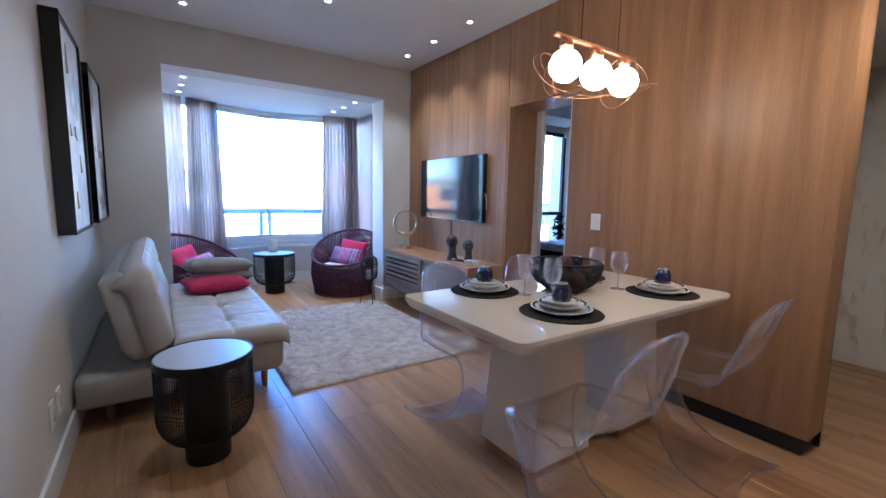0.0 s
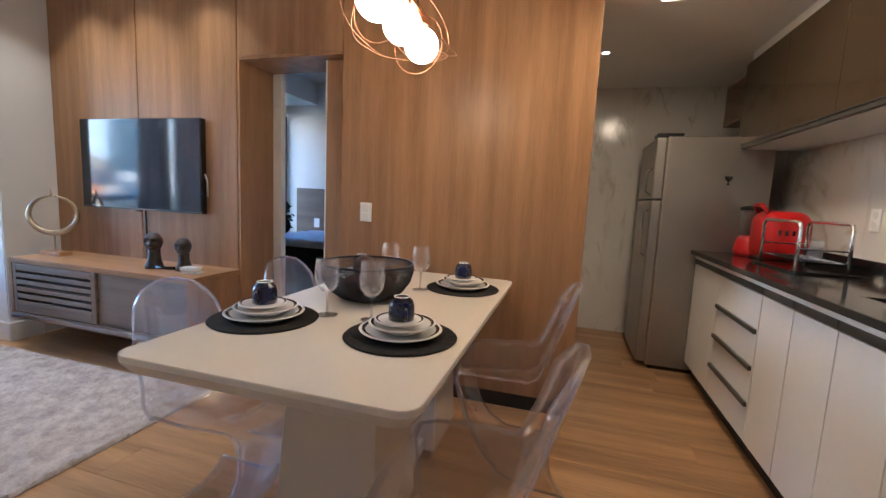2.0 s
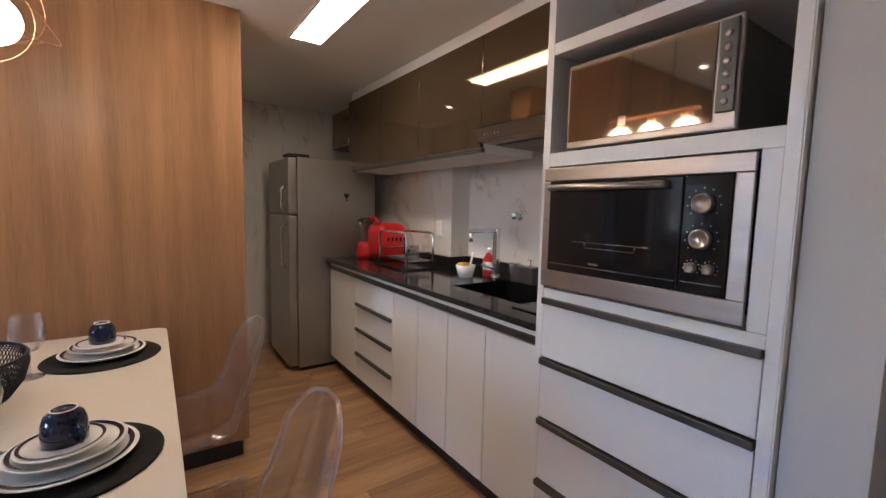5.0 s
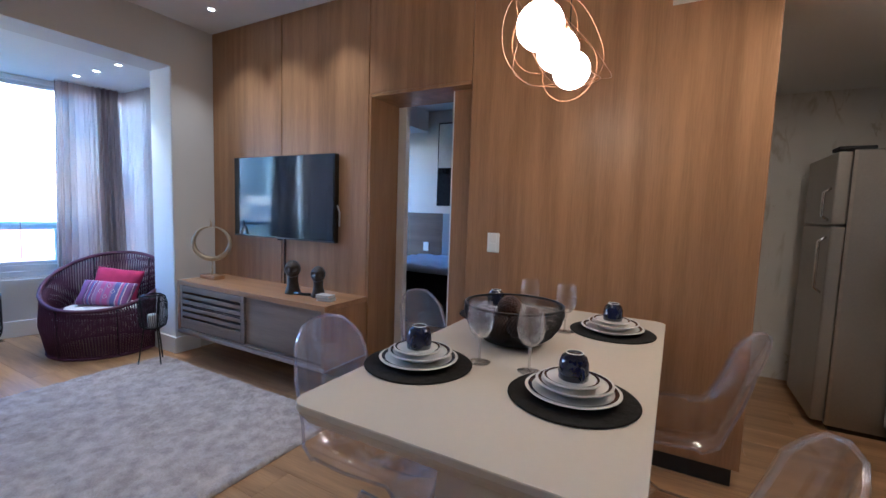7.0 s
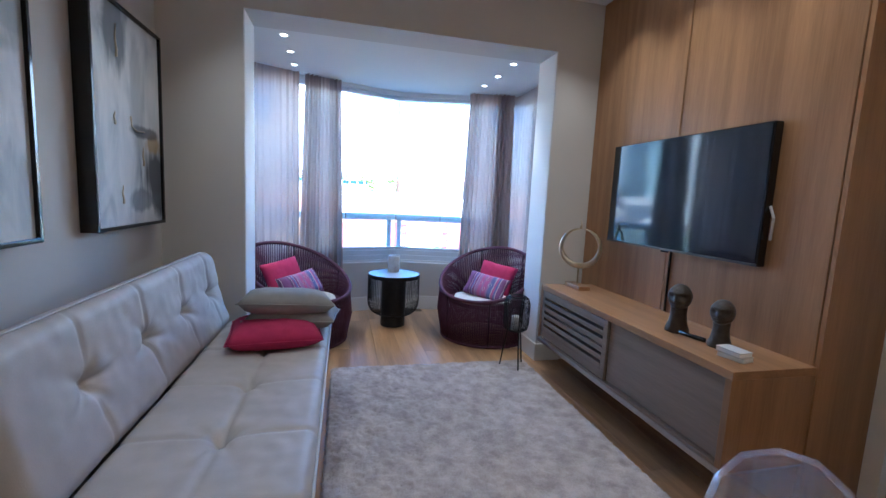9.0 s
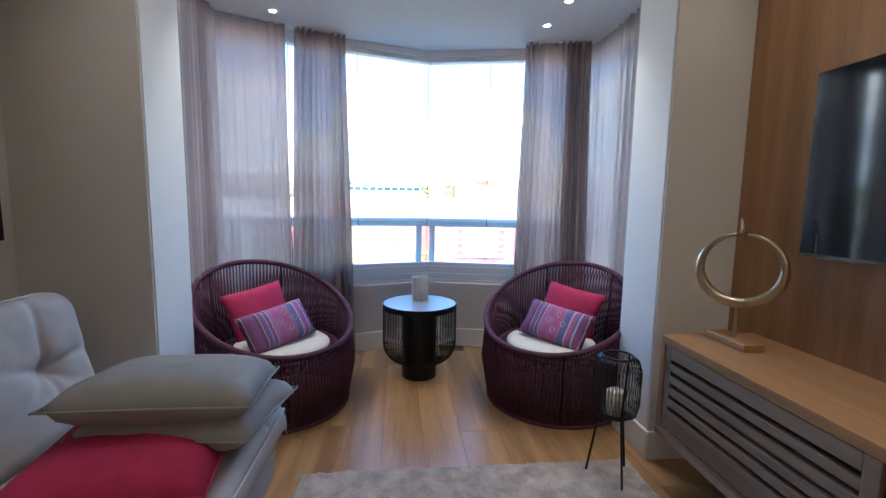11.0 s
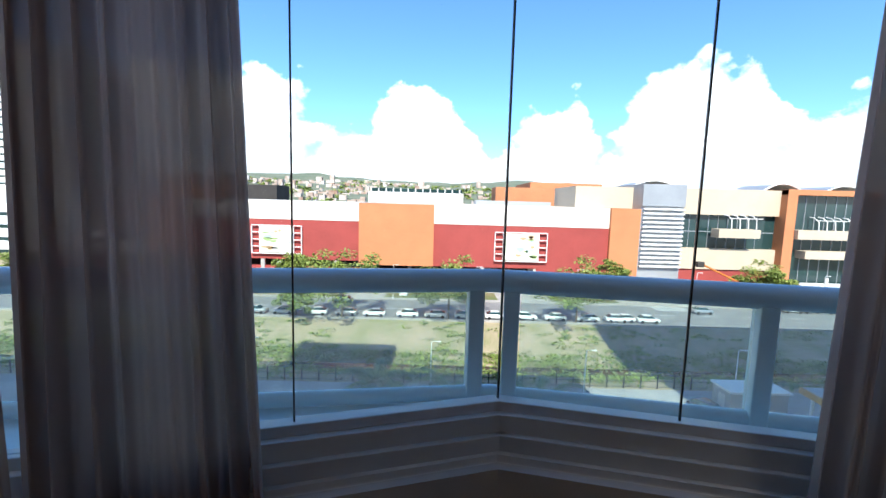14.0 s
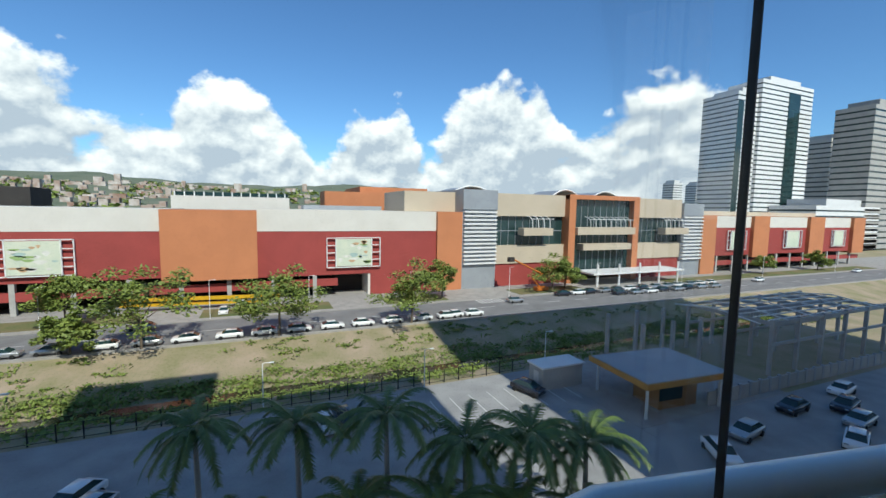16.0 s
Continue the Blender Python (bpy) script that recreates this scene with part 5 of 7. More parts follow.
copy_thing(c1, pose(2.17, 2.80, 0, 0, 0, 180))
copy_thing(c1, pose(2.84, 2.82, 0, 0, 0, 176))


# place settings
def plate(x, y, z, r, h, label, name="plate", band=COBALT):
    ob = thing(name, x, y, z, label, "plate", "stacked plates")
    part("dish", lathe([(0, 0.0), (r * 0.62, 0.0), (r * 0.66, 0.004), (r * 0.98, h - 0.004), (r, h - 0.001), (r * 0.985, h), (r * 0.66, 0.012), (0, 0.010)], 40), PORC, ob, "", True)
    part("rim_band", lathe([(r * 0.85, h * 0.71 + 0.0043), (r * 0.93, h * 0.86 + 0.004)], 40), band, ob, "dark blue painted rim band", True)
    return ob


def setting_place(x, y, rz):
    ob = thing("placemat", x, y, TZ, "round charcoal placemat lying on the table", "placemat", "round placemats")
    part("mat", lathe([(0, 0), (0.172, 0), (0.175, 0.003), (0.172, 0.006), (0, 0.006)], 48), SLATE, ob)
    plate(x, y, TZ + 0.006, 0.128, 0.022, "white dinner plate with a dark blue rim")
    plate(x + 0.004, y - 0.003, TZ + 0.023, 0.104, 0.024, "white soup plate with a dark blue rim")
    plate(x - 0.002, y + 0.004, TZ + 0.043, 0.078, 0.014, "small white saucer with a dark blue rim", "saucer")
    cup = thing("cup", x, y, TZ + 0.054, "cobalt blue glazed cup standing upside down on its saucer", "cup", "upturned cups", rz)
    part("body", lathe([(0.037, 0.0), (0.040, 0.002), (0.0405, 0.02), (0.039, 0.045), (0.033, 0.062), (0.024, 0.068), (0.024, 0.072), (0.021, 0.072), (0.021, 0.069), (0, 0.069)], 32), COBALT, cup, "", True)
    part("foot_ring", lathe([(0.0245, 0.0722), (0.0235, 0.0735), (0.0215, 0.0735), (0.0208, 0.0722)], 28), PORC, cup, "white unglazed foot ring", True)
    part("handle", tube([(0.037, 0, 0.014), (0.056, 0, 0.012), (0.064, 0, 0.028), (0.058, 0, 0.044), (0.038, 0, 0.048)], 0.0048, 8), COBALT, cup, "", True)


for px, py, rz in ((2.147, 2.13, 215), (2.13, 2.615, 190), (2.92, 2.125, 20), (2.895, 2.655, 60)):
    setting_place(px, py, rz)


def wine_glass(x, y):
    ob = thing("wine_glass", x, y, TZ, "clear stemmed wine glass standing on the table", "wine glass", "wine glasses")
    part("bowl", lathe([(0.005, 0.082), (0.024, 0.090), (0.039, 0.112), (0.0445, 0.140), (0.0425, 0.170), (0.038, 0.203)], 32), WINEG, ob, "", True)
    part("stem", lathe([(0.0, 0.003), (0.009, 0.003), (0.0045, 0.012), (0.0038, 0.045), (0.006, 0.084), (0.0, 0.085)], 16), WINEG, ob, "", True)
    part("foot", lathe([(0, 0), (0.036, 0), (0.037, 0.0015), (0.012, 0.005), (0, 0.006)], 32), WINEG, ob, "", True)


for gx, gy in ((2.255, 2.455), (2.265, 2.288), (2.80, 2.30), (2.84, 2.47)):
    wine_glass(gx, gy)

# woven wire bowl with dark balls
fb = thing("fruit_bowl", 2.535, 2.44, TZ, "dark woven wire bowl holding dark cork balls", "bowl")
bowl_prof = [(0.07, 0.004), (0.11, 0.012), (0.15, 0.04), (0.178, 0.08), (0.19, 0.125), (0.187, 0.15)]
bm = bmesh.new()
for k in range(110):
    for dirn in (-1, 1):
        pts = []
        for i, (r, z) in enumerate(bowl_prof):
            a = 2 * math.pi * k / 110 + dirn * 0.11 * i
            pts.append((r * math.cos(a), r * math.sin(a), z))
        tube(pts, 0.0016, 3, bm=bm)
part("mesh", bm, BLACKM, fb, "crossed black wires", True)
part("base", lathe([(0, 0), (0.075, 0), (0.078, 0.004), (0.0, 0.006)], 32), BLACKM, fb)
part("rim", tube([(0.187 * math.cos(a), 0.187 * math.sin(a), 0.151) for a in [k * math.pi / 24 for k in range(48)]], 0.0045, 6, True), BLACKM, fb, "", True)
BALL = surface("cork_ball", (0.075, 0.035, 0.025), (0.03, 0.015, 0.012), 0.8, 0, 40, 0.9, 160)
random.seed(8)
for bx, by, bz, br in ((-0.05, 0.03, 0.06, 0.05), (0.06, 0.04, 0.062, 0.052), (0.0, -0.065, 0.06, 0.05), (0.01, 0.02, 0.13, 0.048), (-0.09, -0.05, 0.088, 0.042), (0.09, -0.05, 0.085, 0.042)):
    b = thing("decor_ball", 2.535 + bx, 2.44 + by, TZ + bz, "rough dark brown decorative ball in the bowl", "ornament", "balls in the bowl")
    bm = bmesh.new()
    bmesh.ops.create_icosphere(bm, subdivisions=3, radius=br)
    for v in bm.verts:
        v.co *= 1 + 0.05 * noise.noise(v.co * 60)
    part("ball", bm, BALL, b, "", True)

# pendant: three opal globes in copper wire loops
pn = thing("pendant_lamp", 2.54, 2.325, 1.855, "copper wire pendant with three glowing opal globes", "lamp")
for dx in (-0.22, 0.0, 0.22):
    bm = bmesh.new()
    bmesh.ops.create_uvsphere(bm, u_segments=32, v_segments=20, radius=0.073)
    part("globe", bm, GLOBE, pn, "glowing opal glass globe", True, at=pose(dx, 0, 0))
    part("socket", lathe([(0, 0.078), (0.03, 0.078), (0.03, 0.105), (0.012, 0.115), (0, 0.115)], 16), COPPER, pn, "", True, at=pose(dx, 0, 0))
part("bar", box(-0.30, 0.30, -0.012, 0.012, 0.115, 0.13, 0.003), COPPER, pn)
for ry, rx, ph in ((0.40, 0.155, 0.0), (0.37, 0.13, 0.55), (0.34, 0.15, -0.6)):
    loop = []
    for k in range(64):
        a = 2 * math.pi * k / 64
        ex = math.copysign(abs(math.cos(a)) ** 0.75, math.cos(a)) * ry
        ey = math.sin(a) * rx
        loop.append((ex, ey * math.cos(ph) + 0.02 * math.sin(2 * a), ey * math.sin(ph) * 0.9 + 0.035 * math.cos(2 * a + ph * 3) - 0.02))
    part("wire_loop", tube(loop, 0.0012, 5, True), COPPER, pn, "thin bent copper wire", True)
for dx in (-0.18, 0.18):
    loop = [(dx + 0.02 * math.sin(a), 0.105 * math.cos(a), 0.125 * math.sin(a) - 0.01) for a in [2 * math.pi * k / 40 for k in range(40)]]
    part("wire_loop", tube(loop, 0.0012, 5, True), COPPER, pn, "thin bent copper wire", True)
for dx in (-0.12, 0.16):
    part("cable", tube([(dx, 0, 0.12), (dx, 0, CZ - 1.857)], 0.0025, 5), BLACKM, pn)
part("ceiling_rose", lathe([(0, CZ - 1.88), (0.05, CZ - 1.88), (0.05, CZ - 1.858), (0, CZ - 1.858)], 24), COPPER, pn, "", False, at=pose(0.02, 0, 0))

sw = thing("light_switch", WX - 0.001, 2.862, 1.102, "white double light switch on the walnut wall", "switch")
part("plate", box(-0.008, 0, -0.038, 0.038, -0.058, 0.058, 0.003), TRIM, sw)
for z in (-0.027, 0.027):
    part("rocker", box(-0.012, -0.008, -0.022, 0.022, z - 0.022, z + 0.022, 0.002), PORC, sw)
for oy in (3.25, 3.40):
    so = thing("wall_socket", LX, oy, 0.32, "white wall socket above the skirting", "socket", "wall sockets")
    part("plate", box(0, 0.008, -0.038, 0.038, -0.058, 0.058, 0.003), TRIM, so)
    part("insert", box(0.008, 0.011, -0.02, 0.02, -0.03, 0.03, 0.002), PORC, so)

# ---- living corner ----
rug = thing("rug", 2.14, 4.575, 0, "shaggy beige-grey rug lying on the oak floor", "rug")
RX, RY = 0.74, 0.975
part("backing", box(-RX, RX, -RY, RY, 0.0, 0.008), RUG, rug)
rnd = np.random.RandomState(4)
NX, NY = 190, 250
verts, faces = [], []
for j in range(NY + 1):
    for i in range(NX + 1):
        x, y = RX * (2 * i / NX - 1), RY * (2 * j / NY - 1)
        edge = min(RX - abs(x), RY - abs(y))
        clump = 0.5 + 0.55 * noise.noise((x * 34, y * 34, 0.0)) + 0.35 * noise.noise((x * 9, y * 9, 3.0))
        z = 0.010 + 0.016 * clump + rnd.uniform(0, 0.006)
        if edge < 0.004:
            z = 0.006
            x, y = x + rnd.uniform(-0.008, 0.008), y + rnd.uniform(-0.008, 0.008)
        verts.append((x + rnd.uniform(-0.002, 0.002), y + rnd.uniform(-0.002, 0.002), z))
for j in range(NY):
    for i in range(NX):
        b = j * (NX + 1) + i
        faces.append((b, b + 1, b + NX + 2, b + NX + 1))
for _ in range(1500):
    x, y = rnd.uniform(-RX, RX), rnd.uniform(-RY, RY)
    ang, w, ln = rnd.uniform(0, 6.283), rnd.uniform(0.003, 0.006), rnd.uniform(0.012, 0.026)
    b = len(verts)
    dx, dy = math.cos(ang), math.sin(ang)
    verts += [(x - dy * w, y + dx * w, 0.010), (x + dy * w, y - dx * w, 0.010), (x + dx * 0.008, y + dy * 0.008, 0.006 + ln)]
    faces.append((b, b + 1, b + 2))
me = bpy.data.meshes.new("wool")
me.from_pydata(verts, [], faces)
for poly in me.polygons:
    poly.use_smooth = True
me.materials.append(RUG)
pile = new("wool", me)
pile.parent = rug
tagged(pile, "uneven beige-grey wool pile", "", "", "stuff")

# sofa bed: tufted seat and reclining back
SY0, SY1 = 3.62, 5.36
sofa = thing("sofa", 0.9, 4.49, 0, "grey tufted leatherette sofa bed against the wall", "sofa")


def tuft(u, v, nu, buttons, seams):
    d = 0.0
    for bu, bv in buttons:
        rr = math.hypot((u - bu) * nu, (v - bv))
        d += 0.038 * math.exp(-(rr / 0.05) ** 2) + 0.016 * math.exp(-(rr / 0.28) ** 2)
    for sv in seams:
        d += 0.008 * math.exp(-(((u - sv) * nu) / 0.013) ** 2)
    for k, (bu, bv) in enumerate(buttons):        # creases that pull towards each button
        du, dv = (u - bu) * nu, v - bv
        rr, an = math.hypot(du, dv), math.atan2(dv, du)
        d += 0.010 * math.exp(-(rr / 0.17) ** 2) * (0.5 + 0.5 * math.cos(5 * an + k * 1.7)) ** 3
    d += 0.005 * noise.noise((u * 9, v * 4, 2.0)) + 0.003 * noise.noise((u * 30, v * 12, 7.0))
    return d


LY = SY1 - SY0
btn = [(0.216, 0.5), (0.449, 0.5), (0.68, 0.5), (0.90, 0.5)]


def rounded(e, r):
    """Drop of a padded edge, e from it."""
    return 0 if e > r else r - math.sqrt(max(0, r * r - (r - e) ** 2))


def seat_fn(u, v):
    y = u * LY
    w = 0.62
    x = v * w
    z = 0.455 - tuft(u, v, LY, btn, (0.216, 0.449, 0.68, 0.90)) - rounded(min(x, w - x), 0.05) - rounded(min(y, LY - y), 0.05) + 0.012 * math.sin(math.pi * v) - 0.008 * math.exp(-((v - 0.5) * w / 0.014) ** 2)
    return (-0.12 + x, y - LY / 2, z)


def pad(fn, depth):
    """A padded slab: the tufted face, with sides and a flat back."""
    bm = sheet(fn, 210, 64)
    bm.normal_update()
    ed = [e for e in bm.edges if e.is_boundary]
    ret = bmesh.ops.extrude_edge_only(bm, edges=ed)
    for v in [g for g in ret["geom"] if isinstance(g, bmesh.types.BMVert)]:
        v.co += Vector(depth)
    bmesh.ops.holes_fill(bm, edges=[e for e in bm.edges if e.is_boundary])
    return bm


part("seat", pad(seat_fn, (0, 0, -0.055)), SOFA, sofa, "", True)


def back_fn(u, v):
    y = u * LY
    cut = max(0.0, 0.09 - min(y, LY - y))
    h = 0.475 - (0.09 - math.sqrt(0.09 ** 2 - cut ** 2)) * 0.8
    s = v * h
    d = 0.0 - tuft(u, v * 0.7 + 0.15, LY, btn, (0.216, 0.449, 0.68, 0.90)) - rounded(min(s, h - s), 0.06) - rounded(min(y, LY - y), 0.05)
    ax, az = -0.09, 0.43
    ux, uz = -0.24, 0.971
    return (ax + ux * s + uz * d, y - LY / 2, az + uz * s - ux * d)


part("backrest", pad(back_fn, (-0.075, 0, -0.035)), SOFA, sofa, "", True)
bm = bmesh.new()
pr = [(-0.175, 0.40), (-0.28, 0.82), (-0.34, 0.845), (-0.42, 0.80), (-0.34, 0.42), (-0.29, 0.36)]
lo = [bm.verts.new((x, -LY / 2 + 0.015, z)) for x, z in pr]
hi = [bm.verts.new((x, LY / 2 - 0.015, z)) for x, z in pr]
bm.faces.new(lo[::-1])
bm.faces.new(hi)
for k in range(len(pr)):
    q = (k + 1) % len(pr)
    bm.faces.new((lo[k], lo[q], hi[q], hi[k]))
bmesh.ops.bevel(bm, geom=list(bm.edges), offset=0.02, segments=2, affect="EDGES", profile=0.5)
part("back_panel", bm, SOFA_D, sofa, "", True)
part("base", box(-0.10, 0.475, -LY / 2 + 0.02, LY / 2 - 0.02, 0.155, 0.398, 0.06, 4), SOFA_D, sofa, "", True)
part("storage_box", box(-0.545, -0.11, -LY / 2 + 0.05, LY / 2 - 0.05, 0.13, 0.30, 0.03, 3), SOFA_D, sofa, "", True)
for lx in (0.38, -0.42):
    for ly in (-LY / 2 + 0.2, LY / 2 - 0.2):
        part("leg", lathe([(0, 0), (0.016, 0), (0.028, 0.16), (0, 0.16)], 14), PANEL_H, sofa, "tapered wooden leg", True, at=pose(lx, ly, 0))
pts = [(0.50, -LY / 2 + 0.03 + (LY - 0.06) * k / 30, 0.425) for k in range(31)]
part("piping", tube(pts, 0.005, 6), PIPE, sofa, "pale piping along the seat edge", True)
pts = [(-0.235, -LY / 2 + 0.13 + (LY - 0.26) * k / 30, 0.882) for k in range(31)]
part("piping", tube(pts, 0.003, 6), PIPE, sofa, "pale piping along the back edge", True)


def pillow(name, x, y, z, rx, ry, rz, w, h, t, mat, label, group="sofa cushions"):
    ob = thing(name, 0, 0, 0, label, "cushion", group)
    ob.matrix_basis = pose(x, y, z, rx, ry, rz)
    part("cover", cushion(w, h, t), mat, ob, "", True)
    pts = [(w / 2 * c, 0, h / 2 * d) for c, d in [(-1, -1), (0, -0.97), (1, -1), (0.97, 0), (1, 1), (0, 0.97), (-1, 1), (-0.97, 0)]]
    part("seam", tube(pts, 0.0035, 5, True), mat, ob, "", True)


pillow("cushion", 1.12, 4.93, 0.505, 90, 0, 8, 0.46, 0.42, 0.13, RED_C, "raspberry red cushion lying on the sofa seat")
pillow("cushion", 1.20, 5.12, 0.535, 84, 0, -4, 0.48, 0.44, 0.13, GREY_C, "grey cotton cushion lying on the sofa")
pillow("cushion", 1.16, 5.10, 0.625, 82, 3, 6, 0.50, 0.44, 0.14, GREY_C, "grey cotton cushion on top of the stack")


def drum_table(x, y, r, label, wires, top):
    ob = thing("side_table", x, y, 0, label, "side table")
    part("top", lathe([(0, 0.490), (r - 0.004, 0.490), (r - 0.002, 0.496), (r - 0.004, 0.510), (r - 0.012, 0.512), (0, 0.512)], 56), top, ob, "pale round top")
    part("rim", lathe([(r - 0.003, 0.478), (r + 0.003, 0.478), (r + 0.003, 0.513), (r - 0.003, 0.513), (r - 0.003, 0.478)], 56), BLACKM, ob, "black metal rim")
    part("column", lathe([(0, 0), (r * 0.47, 0), (r * 0.475, 0.004), (r * 0.475, 0.489), (0, 0.489)], 40), BLACKM, ob, "black metal drum", False)
    prof = [(r, 0.48), (r, 0.24)] + [(r * 0.49 + r * 0.51 * math.cos(a), 0.24 - 0.13 * math.sin(a)) for a in [k * math.pi / 12 for k in range(1, 7)]]
    first = part("wire", tube([(q, 0, z) for q, z in prof], 0.0024 if wires < 100 else 0.0016, 4), BLACKM, ob, "", True)
    for k in range(1, wires):
        o = new("wire", first.data)
        o.parent = ob
        o.matrix_basis = pose(0, 0, 0, 0, 0, 360 * k / wires)
    bm = bmesh.new()
    if wires > 100:
        for j in range(20):
            z = 0.475 - j * 0.018
            q = r if z > 0.24 else r * 0.49 + r * 0.51 * math.sqrt(max(0, 1 - ((0.24 - z) / 0.13) ** 2))
            if z > 0.115:
                tube([(q * math.cos(a), q * math.sin(a), z) for a in [2 * math.pi * k / 48 for k in range(48)]], 0.0014, 4, True, bm=bm)
        tagged(part("wire_cage", bm, BLACKM, ob, "fine black mesh hoops", True), "", "", "", "stuff")
    else:
        bm.free()


TOPW = surface("pale_grey_lacquer", (0.46, 0.48, 0.50), (0.42, 0.44, 0.46), 0.30, 0, 3, 0.02)
drum_table(0.90, 3.165, 0.205, "black mesh drum side table with a pale top", 110, TOPW)
drum_table(1.955, 6.61, 0.248, "black wire drum side table with a pale top", 72, TOPW)
vs = thing("vase", 1.960, 6.695, 0.512, "marbled ceramic cylinder vase standing on the side table", "vase")
part("body", lathe([(0, 0), (0.050, 0), (0.056, 0.006), (0.058, 0.06), (0.056, 0.155), (0.054, 0.161), (0.047, 0.161), (0.046, 0.02), (0, 0.015)], 32), CERAM, vs, "", True)

# TV console, hung on the wall
cs = thing("tv_console", 3.135, 4.62, 0.235, "wall-hung walnut TV console with a slatted sliding door", "console")
y0, y1, xf, xb = -0.81, 0.81, -0.208, 0.208
part("top", box(xf, xb, y0, y1, 0.385, 0.42, 0.002), PANEL_H, cs)
part("side", box(xf, xb, y0, y0 + 0.03, 0.0, 0.3845, 0.002), PANEL, cs)
part("side", box(xf, xb, y1 - 0.03, y1, 0.0, 0.3845, 0.002), PANEL, cs)
part("bottom", box(xf, xb, y0 + 0.031, y1 - 0.031, 0.0, 0.03, 0.002), CAB, cs)
part("back", box(xb - 0.02, xb, y0 + 0.031, y1 - 0.031, 0.031, 0.384), DARK, cs)
part("shelf", box(xf + 0.06, xb - 0.021, y0 + 0.031, y1 - 0.031, 0.19, 0.205), CAB, cs)
dr = part("door", box(xf + 0.022, xf + 0.04, y0 + 0.032, -0.02, 0.034, 0.383, 0.002), CAB, cs, "plain grey oak sliding door")
sd = part("slatted_door", box(xf + 0.004, xf + 0.02, -0.02, 0.02, 0.034, 0.383, 0.002), CAB, cs, "slatted grey oak sliding door")
part("stile", box(xf + 0.004, xf + 0.02, 0.745, 0.779, 0.034, 0.383, 0.002), CAB, sd)
for k in range(7):
    z = 0.036 + k * 0.0495
    part("slat", box(xf + 0.004, xf + 0.02, 0.021, 0.744, z, z + (0.05 if k in (0, 6) else 0.031) - (0.002 if k == 6 else 0), 0.002), CAB, sd)
part("track", box(xf - 0.004, xf + 0.004, y0, y1, -0.012, 0.016, 0.002), STEEL, cs, "aluminium sliding track")
part("underside", box(xf + 0.004, xb, y0 + 0.002, y1 - 0.002, -0.010, -0.001), STEEL, cs)

tv = thing("television", 3.325, 4.652, 1.345, "large black flat television reflecting the window", "television")
part("body", box(-0.028, 0.018, -0.567, 0.567, -0.325, 0.325, 0.005), BLACK, tv)
part("screen", box(-0.0305, -0.0281, -0.557, 0.557, -0.310, 0.316), SCREEN, tv, "dark glossy screen")
part("bezel_strip", box(-0.031, -0.0281, -0.567, 0.567, -0.325, -0.313, 0.001), HANDLE, tv)
part("logo", box(-0.034, -0.028, -0.03, 0.03, -0.335, -0.325, 0.002), BLACK, tv)
part("cable", tube([(0.0, -0.57, -0.05), (-0.01, -0.60, -0.10), (0.005, -0.585, -0.2)], 0.006, 6), PIPE, tv, "white cable")
part("cable_cover", box(0.012, 0.019, -0.006, 0.006, -0.69, -0.326), BLACK, tv, "black cable strip")

rg = thing("ring_sculpture", 3.14, 5.295, 0.655, "champagne metal crescent ring on a wooden block", "sculpture")
part("block", box(-0.045, 0.045, -0.10, 0.10, 0, 0.03, 0.003), PANEL_H, rg, "wooden block")
part("stem", tube([(0, 0, 0.03), (0, 0, 0.18)], 0.007, 10), BRASS, rg)
bm = bmesh.new()
rings = []
for k in range(49):
    a = radians(95 + 350 * k / 48)
    wd = 0.005 + 0.016 * math.sin(math.pi * k / 48)
    c = Vector((0, 0.135 * math.cos(a), 0.30 + 0.135 * math.sin(a)))
    o = Vector((0, math.cos(a), math.sin(a)))
    rings.append([bm.verts.new(c + o * wd * math.cos(q) + Vector((1, 0, 0)) * wd * 0.8 * math.sin(q)) for q in [2 * math.pi * j / 10 for j in range(10)]])
for a, b in zip(rings, rings[1:]):
    for j in range(10):
        bm.faces.new((a[j], a[(j + 1) % 10], b[(j + 1) % 10], b[j]))
bm.faces.new(rings[0])
bm.faces.new(rings[-1][::-1])
part("ring", bm, BRASS, rg, "hammered champagne metal ring", True, at=pose(0, 0, 0, 0, 0, 48))
part("tip", tube([(0, 0.012, 0.435), (0, 0.004, 0.46), (0, 0.02, 0.495)], 0.012, 8, r_end=0.003), BRASS, rg, "", True)


